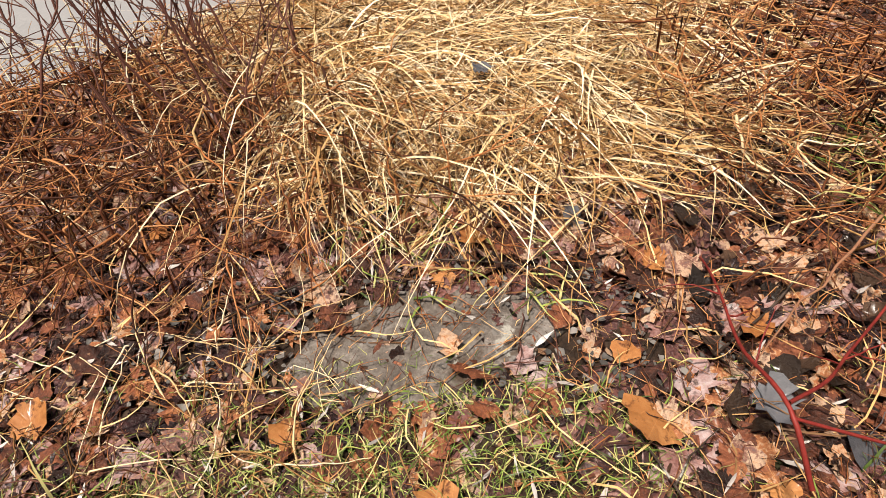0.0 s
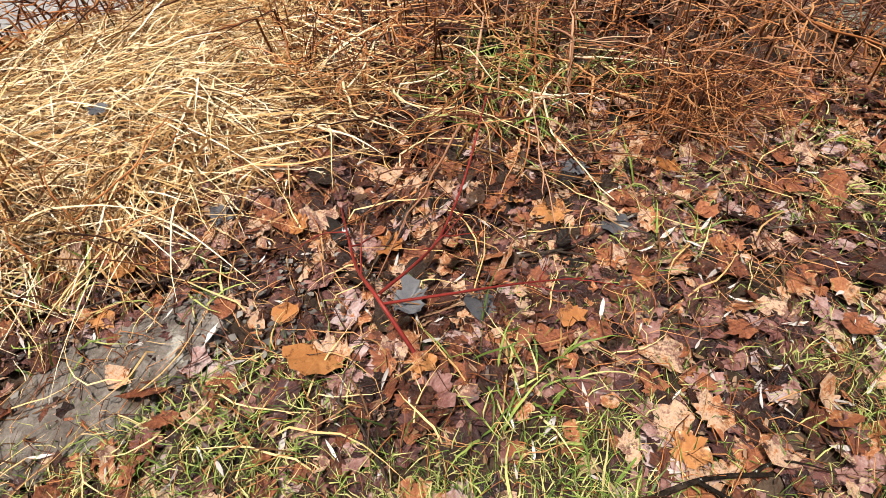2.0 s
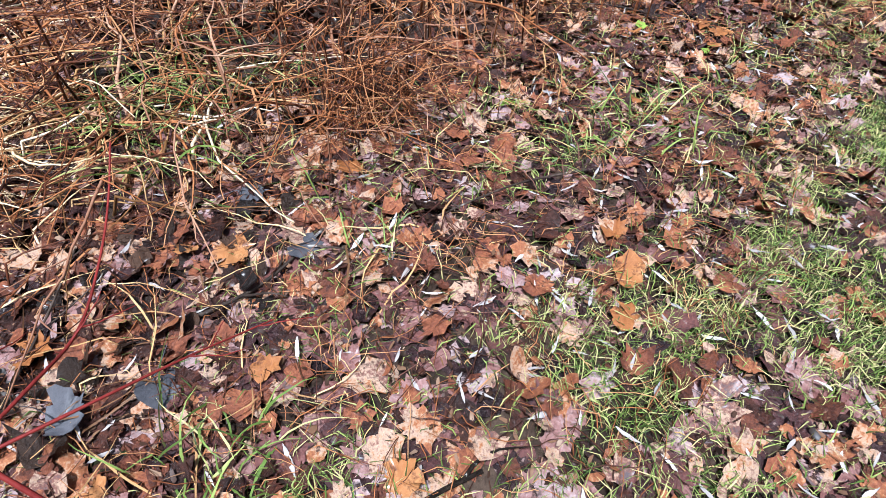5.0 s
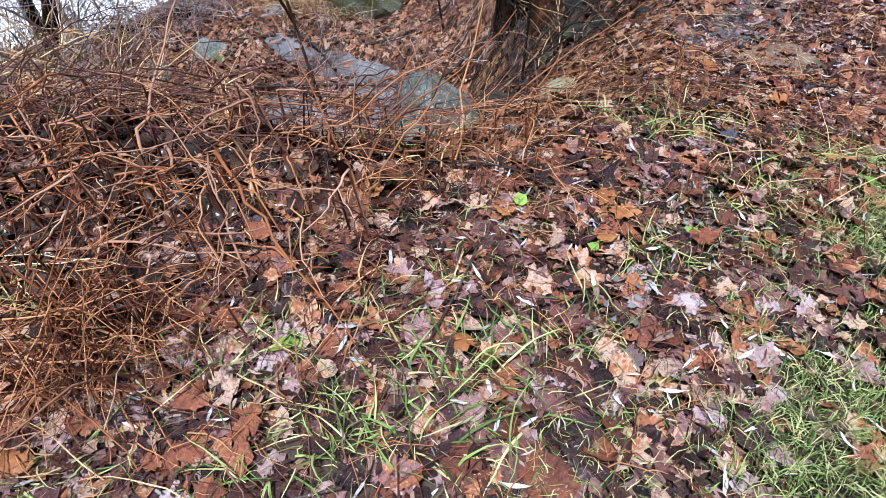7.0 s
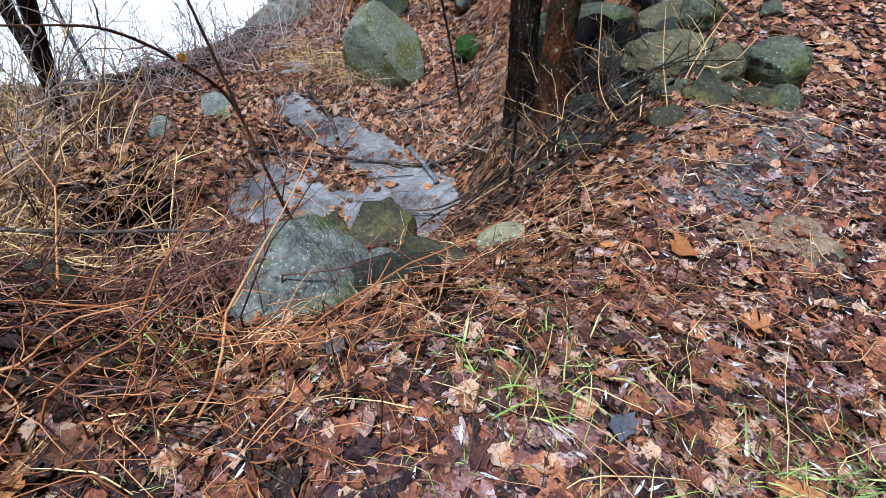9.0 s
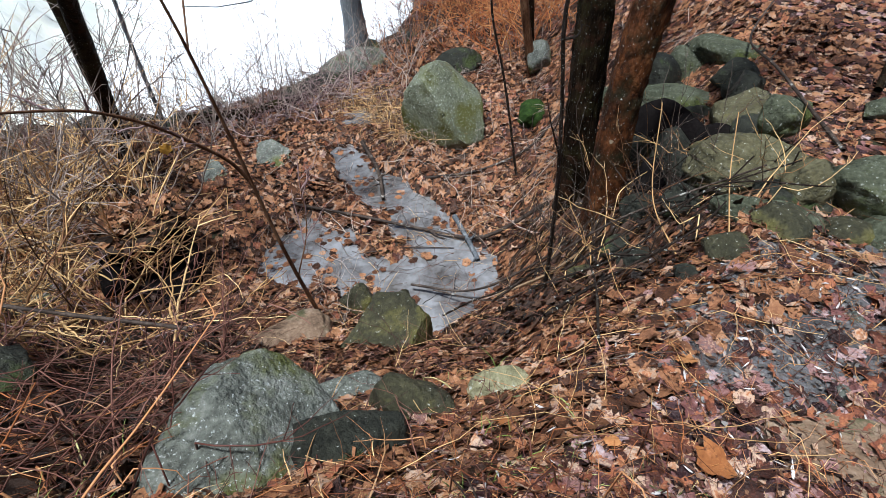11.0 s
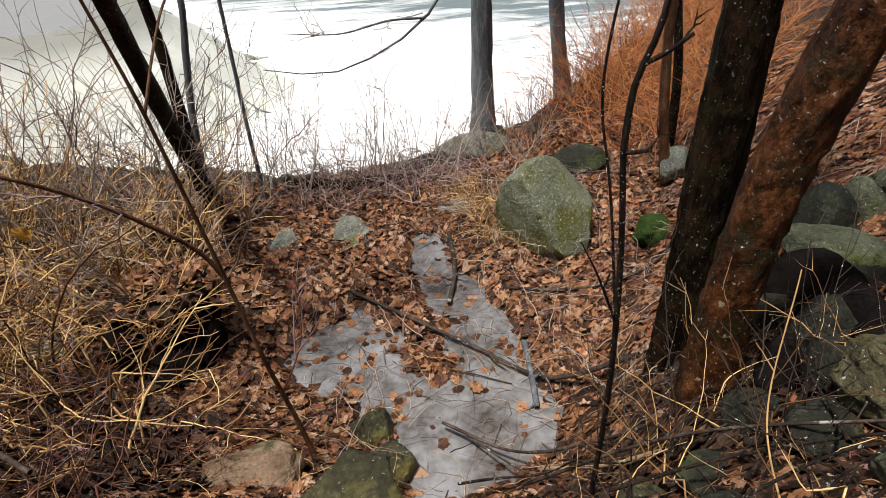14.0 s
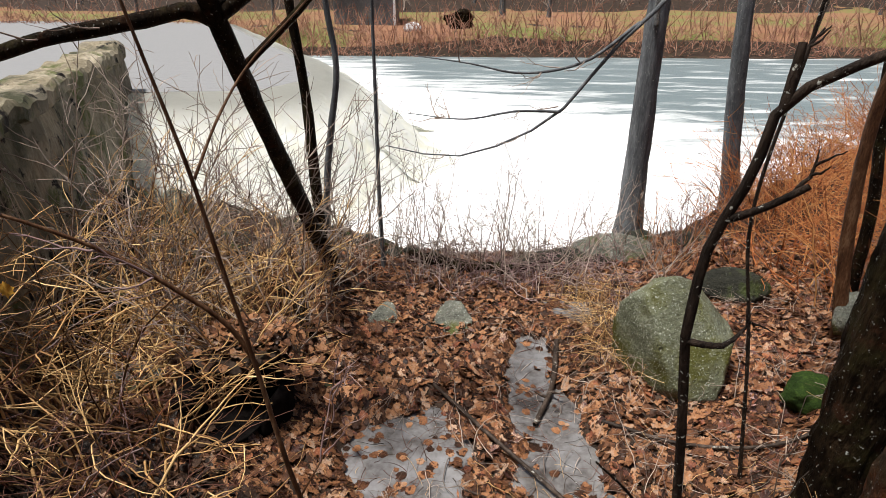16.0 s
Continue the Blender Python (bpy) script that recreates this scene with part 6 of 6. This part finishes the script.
thicket(95, 1.2, 3.6, 3.2, 6.4, lambda x, y: np.clip(wall_side(x, y) / 0.4, 0, 1) * (1 - 0.8 * blob(x, y, 3.46, 4.1, 0.2, 0.3)), (-60, 120), (35, 85), (-20, 60), (0.8, 2.0), 0.010, TAN_TWIG, "thicker golden-tan bare shoots of the tangle", kids=6, kid_len=(0.2, 0.7), clear=(0.05, 0.4), seg=11)
B = scatter(9000, -1.6, 7.0, -0.6, 1.6)
n = len(B)
P = stems(B, rng.uniform(0, 360, n), rng.uniform(-5, 12, n), rng.uniform(-12, 8, n), rng.uniform(0.015, 0.08, n), 3, 0, 6, clear=rng.uniform(0.008, 0.05, n))
stuff("dry_grass", ribbons(P, rng.uniform(0.0012, 0.0035, n)), TAN_TWIG, "short broken straws and stalk bits on the path", "dry grass")

B = scatter(7000, -1.6, 6.6, -0.5, 1.5)
n = len(B)
P = stems(B, rng.uniform(0, 360, n), rng.uniform(-5, 14, n), rng.uniform(-14, 8, n), rng.uniform(0.04, 0.17, n), 4, rng.normal(0, 25, n), 7, clear=rng.uniform(0.02, 0.06, n))
stuff("twig_litter", tubes(P, rng.uniform(0.0008, 0.002, n), 0.0006, 4), BRAMBLE, "fine red-brown stalks strewn over the leaves", "twigs")

# ---- fallen leaves ----
def litter(x, y):
    """How thick the leaves lie."""
    k = 1 - 0.8 * straw_place(x, y) - 0.68 * np.clip(1.2 * lawn_place(x, y), 0, 1)
    trodden = np.maximum(blob(x, y, -0.1, 0.84, 0.7, 0.18), np.maximum(blob(x, y, 6.25, 0.72, 1.0, 0.55), 0.7 * blob(x, y, 3.4, -0.15, 0.5, 0.10)))
    k = k * (1 - 0.72 * trodden) * (1 - 0.5 * blob(x, y, 6.95, 2.2, 0.8, 0.75)) * (1 - 0.4 * blob(x, y, 6.0, 1.95, 0.8, 0.6)) * (1 - 0.25 * blob(x, y, 3.25, 2.15, 1.05, 1.25))
    k = k * (1 - blob(x, y, HX, HY, 0.18, 0.28))
    hollow = (x > 3.6) & (x < 8.2) & (y > 2.5) & (y < 7.2)
    deep = np.clip((POOL - height(x, y)) / 0.05, 0, 1)
    fade = np.clip((y + 2.6 + 0.5 * wave(x, y, 1.1)) / 1.6, 0.05, 1) * np.clip((x + 3.4 + 0.5 * wave(x, y, 1.3)) / 1.4, 0.05, 1)
    k = k * (1 - 0.45 * blob(x, y, 1.3, -0.05, 1.7, 0.4)) * (1 - 0.45 * blob(x, y, 0.0, 0.5, 0.45, 0.22))
    return np.where(hollow, k * np.clip(1 - 1.02 * deep**0.5, 0.006, 1), k) * fade


def place_leaves(count, x0, x1, y0, y1, size, outline, material, label, tilt=22, name="fallen_leaves", **how):
    p = scatter(count, x0, x1, y0, y1, litter)
    p = p[p[:, 1] < shore(p[:, 0]) - 0.3]
    pooled = (p[:, 0] > 3.6) & (p[:, 0] < 8.2) & (p[:, 1] > 2.5) & (p[:, 1] < 7.2)
    p = p[~(pooled & (p[:, 2] < POOL - 0.015)) | (rng.uniform(0, 1, len(p)) < (0.012 if material is LEAF else 0.07))]
    pooled = (p[:, 0] > 3.6) & (p[:, 0] < 8.2) & (p[:, 1] > 2.5) & (p[:, 1] < 7.2)
    floats = pooled & (p[:, 2] < POOL - 0.015)
    p[:, 2] = np.where(floats, POOL - 0.002, p[:, 2])
    return stuff(name, leaves(p, rng.uniform(*size, len(p)), outline, tilt, level=floats, **how), material, label, "fallen leaves")


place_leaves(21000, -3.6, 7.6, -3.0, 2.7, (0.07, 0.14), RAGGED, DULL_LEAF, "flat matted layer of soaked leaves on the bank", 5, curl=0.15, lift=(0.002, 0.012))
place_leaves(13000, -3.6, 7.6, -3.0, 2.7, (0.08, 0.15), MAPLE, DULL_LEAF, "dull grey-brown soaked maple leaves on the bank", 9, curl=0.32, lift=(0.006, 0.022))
place_leaves(12000, -3.6, 7.6, -3.0, 2.7, (0.06, 0.15), MAPLE, LEAF, "wet brown maple leaves covering the bank", 11, curl=0.4, lift=(0.010, 0.030))
place_leaves(20000, -3.6, 7.6, -3.0, 2.7, (0.03, 0.10), RAGGED, LEAF, "torn and crumpled wet leaves on the bank", 17, curl=0.6, lift=(0.008, 0.032))
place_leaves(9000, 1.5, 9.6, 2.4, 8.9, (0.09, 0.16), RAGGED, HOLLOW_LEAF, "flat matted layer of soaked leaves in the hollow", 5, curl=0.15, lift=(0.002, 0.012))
place_leaves(10000, 1.5, 9.6, 2.4, 8.9, (0.05, 0.16), MAPLE, HOLLOW_LEAF, "soaked brown maple leaves in the hollow, darkened for shade", 16, curl=0.55)
place_leaves(2600, 1.5, 9.6, 2.4, 8.9, (0.06, 0.16), MAPLE, LEAF, "wet brown maple leaves covering slope and hollow", 16, curl=0.55)
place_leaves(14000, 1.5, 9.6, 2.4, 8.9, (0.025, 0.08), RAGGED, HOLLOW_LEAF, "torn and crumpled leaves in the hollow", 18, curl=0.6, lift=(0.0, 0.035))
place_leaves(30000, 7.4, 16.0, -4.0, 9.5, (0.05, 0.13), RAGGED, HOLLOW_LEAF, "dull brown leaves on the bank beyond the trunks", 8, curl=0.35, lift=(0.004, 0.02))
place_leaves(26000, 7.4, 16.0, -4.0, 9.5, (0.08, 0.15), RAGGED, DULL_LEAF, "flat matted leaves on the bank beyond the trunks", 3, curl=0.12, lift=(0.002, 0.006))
place_leaves(16000, 7.4, 16.0, -4.0, 9.5, (0.04, 0.12), RAGGED, LEAF, "brown leaves on the bank beyond the trunks", 9, curl=0.4, lift=(0.006, 0.024))
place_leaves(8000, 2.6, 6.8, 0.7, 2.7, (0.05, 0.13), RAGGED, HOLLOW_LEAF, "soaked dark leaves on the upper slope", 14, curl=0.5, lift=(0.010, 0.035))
place_leaves(5000, -2.2, 9.0, -1.2, 8.2, (0.04, 0.09), OVAL * np.array([1.6, 1.0]), LEAF, "small oval brown leaves among the maple leaves", 16, lift=(0.01, 0.035))
place_leaves(45000, -1.8, 7.6, -1.2, 2.6, (0.01, 0.036), np.array([(-0.25, -0.9), (0.3, -0.7), (0.45, 0.1), (0.12, 0.9), (-0.35, 0.5)]), CRUMB, "crumbled bits of leaf and bark", 18, "leaf_crumbs", lift=(0.006, 0.034))
# rotten litter, blackened further for the shade among the stones
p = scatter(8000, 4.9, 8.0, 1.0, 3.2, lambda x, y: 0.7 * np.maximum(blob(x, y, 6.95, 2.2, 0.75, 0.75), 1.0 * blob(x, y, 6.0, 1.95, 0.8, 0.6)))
stuff("fallen_leaves", leaves(p, rng.uniform(0.05, 0.12, len(p)), RAGGED, 24, 0.8, (0.012, 0.05)), ROTTEN_SHADE_LEAF, "rotten leaves among the tumbled stones, blackened for shade", "fallen leaves")
p = scatter(2000, 4.0, 6.6, 2.7, 6.6, lambda x, y: (height(x, y) < POOL - 0.004) * np.clip(1.6 * wave(x, y, 0.22, 6.0) - 0.15 + 0.35 * blob(x, y, 4.7, 4.5, 0.6, 0.55), 0.03, 0.9) * (1 - 0.7 * blob(x, y, 5.8, 3.3, 0.6, 0.7)))
p[:, 2] = POOL - 0.002
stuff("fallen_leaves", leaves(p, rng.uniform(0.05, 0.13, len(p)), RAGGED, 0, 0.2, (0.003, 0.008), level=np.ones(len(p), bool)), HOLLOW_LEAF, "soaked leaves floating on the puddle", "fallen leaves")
p = scatter(60, 0.6, 1.6, 0.5, 1.4)
stuff("fallen_leaves", leaves(p, rng.uniform(0.05, 0.12, len(p)), RAGGED, 24, 0.8, (0.015, 0.05)), ROTTEN_SHADE_LEAF, "black soaked leaves beside the path", "fallen leaves")
# black leaves laid where the brambles' shade falls
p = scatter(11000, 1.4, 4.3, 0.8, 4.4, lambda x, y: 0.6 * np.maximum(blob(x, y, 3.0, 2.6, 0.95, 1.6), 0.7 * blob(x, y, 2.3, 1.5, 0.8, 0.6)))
stuff("fallen_leaves", leaves(p, rng.uniform(0.05, 0.12, len(p)), RAGGED, 24, 0.8, (0.012, 0.05)), ROTTEN_SHADE_LEAF, "black leaves standing in for shade under the brambles", "fallen leaves")
p = scatter(16000, -1.2, 7.4, -0.5, 1.5, lambda x, y: np.maximum(blob(x, y, -0.1, 0.84, 0.9, 0.24), np.maximum(blob(x, y, 6.1, 0.75, 0.8, 0.45), 0.6 * blob(x, y, 3.4, -0.15, 0.6, 0.14))))
stuff("gravel", leaves(p, rng.uniform(0.008, 0.03, len(p)), np.array([(-0.7, -0.8), (0.6, -0.9), (0.9, 0.3), (0.2, 0.9), (-0.8, 0.6)]), 12, 0.9, (0.008, 0.03)), GRAVEL, "fine grey gravel pressed into the path", "gravel")
q = rng.normal(0, 1, (260, 2)) * [0.3, 0.2] + [HX, HY + 0.40]
q = np.concatenate([q, (gz(HX, HY) + 0.53 - 0.5 * np.maximum(0, np.hypot((q[:, 0] - HX) / 1.1, (q[:, 1] - HY - 0.38)) - 0.25))[:, None]], 1)
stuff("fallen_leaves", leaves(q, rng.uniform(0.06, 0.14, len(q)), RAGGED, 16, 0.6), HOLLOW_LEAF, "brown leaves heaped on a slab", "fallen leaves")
p = scatter(1700, -1.6, 6.6, -1.2, 1.5, lambda x, y: np.clip(0.9 - 0.9 * straw_place(x, y), 0, 1) * np.clip(1.1 - 0.6 * (y + 0.2), 0.15, 1))
stuff("willow_leaves", leaves(p, rng.uniform(0.04, 0.08, len(p)), OVAL, 10, 0.3, (0.022, 0.042)), PALE_LEAF, "small pale narrow willow leaves strewn on the path", "fallen leaves")

# single leaves that stand out: kind, place, width
SINGLE = {"o": ("maple_leaf", ORANGE_LEAF, "bright orange-brown maple leaf on the wet ground"), "k": ("maple_leaf", DARK_LEAF, "blackened wet maple leaf on the ground"),
          "b": ("maple_leaf", LEAF, "large dull brown maple leaf on the ground"), "g": ("green_leaf", GREEN_LEAF, "fresh green leaf sprouting from the litter")}
SHOWN = """g 3.15 .35 .07 g 3.39 -.15 .08 g 2.26 .46 .11 g 4.10 -.50 .10 g 3.13 .05 .06 o -1.05 .59 .16 o -.43 .57 .12 k .09 1.91 .12 k .33 1.23 .11 o .43 .57
.17 k .69 .61 .16 o .76 .82 .15 k .87 .52 .14 o 1.18 .79 .12 o 1.23 .71 .18 k 1.36 .55 .14 k 1.42 .83 .14 b 1.62 -.03 .13 o 1.81 -.20 .12 b 2.02 .50
.14 b 2.08 .37 .16 o 2.57 .12 .11 o 2.83 .72 .10 k 3.63 .71 .13 k 4.04 -.02 .13 o 4.28 -.40 .17 o 4.88 -.04 .16 o 5.11 .38 .18 b 5.18 1.20 .17 o 5.38
.75 .16""".split()
for x, y, kind in zip(rng.uniform(-1.0, 5.6, 44), rng.uniform(-0.3, 1.0, 44), rng.choice(list("oooobbbb"), 44)):
    SHOWN += [str(kind), "%.2f" % x, "%.2f" % (y + 0.5 * np.clip((1.5 - x) / 2.5, 0, 0.6)), "%.2f" % rng.uniform(0.07, 0.13)]
for q in range(0, len(SHOWN), 4):
    name, material, label = SINGLE[SHOWN[q]]
    x, y, w = (float(v) for v in SHOWN[q + 1 : q + 4])
    on_straw = 0.07 if y > 1.5 else 0.0
    blade = leaves(np.array([(x, y, gz(x, y) + on_straw)]), w * 0.95, OVAL * np.array([2.0, 1.0]) if (name == "green_leaf" and w > 0.1) else MAPLE if q % 3 else RAGGED, 10, 0.5, (0.036, 0.045))
    top = thing(name, (x, y, gz(x, y) + 0.03), label, "leaf", "single leaves")
    solid("blade", under(top, blade), material, top)
    a = rng.uniform(0, 360)
    S = stems([(x, y, gz(x, y) + 0.05)], a, 10, -20, w * 0.8, 5, 20, 3, clear=0.03)
    solid("stalk", under(top, tubes(S, 0.0014, 0.001, 4)), material, top)
# the yellow leaf caught on the arching sapling
top = thing("yellow_leaf", (3.93, 2.53, -0.08), "yellow-orange leaf caught on a bare twig", "leaf", "single leaves")
V, F, flat_xy = leaves(np.array([(0.0, 0.0, 0.0)]), 0.085, MAPLE, 0, 0.3, (0, 0.001))
solid("blade", (np.asarray(V)[:, [0, 2, 1]], F, flat_xy), YELLOW_LEAF, top)

# ---- the far bank ----
thicket(3600, -40, 60, 41, 49, lambda x, y: np.clip((y - 40.8 - 0.05 * x) / 0.6, 0, 1) * np.clip((45.8 + 0.05 * x - y) / 1.0, 0.12, 1), (90, 120), (40, 88), (20, 80), (1.4, 3.2), 0.03, FAR_BRUSH, "red-brown brush along the far bank", kids=3, kid_len=(0.3, 0.9), seg=6)
thicket(1500, -40, 60, 39.8, 44, lambda x, y: np.clip((y - 40.4 - 0.05 * x) / 0.5, 0, 1), (90, 120), (30, 88), (0, 80), (0.7, 1.7), 0.025, FAR_BRUSH, "low red-brown brush hanging over the far shore", kids=3, kid_len=(0.3, 0.8), clear=(0.6, 1.0), seg=6)
meadow_z = lambda x, y: height(x, y) + 0.12
meadow = solid("ground_meadow", grid_mesh(np.linspace(-60, 80, 60), np.linspace(40.5, 68, 70), meadow_z), FAR_GRASS)
tagged(meadow, "dull green winter meadow on the far bank", "meadow", kind="structure")


def far_tree(x, y, h, r):
    z = gz(x, y)
    return tree("tree", [(x, y, z - 0.3), (x + rng.normal(0, 0.3), y, z + h * 0.5), (x + rng.normal(0, 0.6), y, z + h)], r, r * 0.4, GREY_BARK, "bare grey tree on the far bank", crown=6, twigs=14, twig_len=(0.6, 1.6), sides=8, n=14, flare=0.3)


for i in range(34):
    far_tree(rng.uniform(-45, 60), rng.uniform(62, 85) if i > 9 else rng.uniform(47, 60), rng.uniform(9, 15), rng.uniform(0.13, 0.26))
thicket(1300, -70, 90, 64, 90, None, (90, 120), (50, 88), (30, 85), (1.5, 4.0), 0.05, GREY_TWIG, "grey-brown woodland brush beyond the meadow", kids=4, kid_len=(0.6, 1.8), seg=6)


# far buildings and things on the meadow
def shed():
    """A grey boarded shed with a corner post and a shallow roof."""
    top = thing("shed", (-3.2, 50.5, gz(-3.2, 50.5)), "grey boarded shed standing on the far bank", "shed")
    for k in range(12):
        x = -4.4 + 0.4 * k
        V = [(x + dx, y, z) for z in (-0.3, 2.9) for dx, y in ((0, -1.5), (0.38, -1.5), (0.38, -1.46), (0, -1.46))]
        solid("board", (V, [(0, 1, 5, 4), (1, 2, 6, 5), (2, 3, 7, 6), (3, 0, 4, 7), (4, 5, 6, 7)]), GREY_BOARD, top, smooth=False)
    box = lambda x0, x1, y0, y1, z0, z1: ([(x, y, z) for z in (z0, z1) for x, y in ((x0, y0), (x1, y0), (x1, y1), (x0, y1))], [(0, 1, 5, 4), (1, 2, 6, 5), (2, 3, 7, 6), (3, 0, 4, 7), (4, 5, 6, 7), (3, 2, 1, 0)])
    solid("side_wall", box(0.3, 0.4, -1.45, 1.5, -0.3, 2.9), GREY_BOARD, top, smooth=False)
    solid("side_wall", box(-4.4, -4.3, -1.45, 1.5, -0.3, 2.9), GREY_BOARD, top, smooth=False)
    solid("roof", box(-4.7, 0.7, -1.8, 1.8, 2.9, 3.1), GREY_BOARD, top, smooth=False)
    solid("post", box(0.42, 0.6, -1.7, -1.52, -0.3, 2.9), WHITE_PAINT, top, "white corner post", smooth=False)


shed()
stone("boulder", (-0.8, 45.6, gz(-0.8, 45.6) + 0.3), (1.3, 0.7, 0.8), 0, WHITE_PAINT, 301, "white rounded object lying on the far bank", cuts=3)
stone("boulder", (2.4, 46.5, gz(2.4, 46.5) + 0.6), (1.9, 1.0, 1.7), 0, BARK, 302, "dark upturned tree stump on the far bank", cuts=8, rough=0.5)
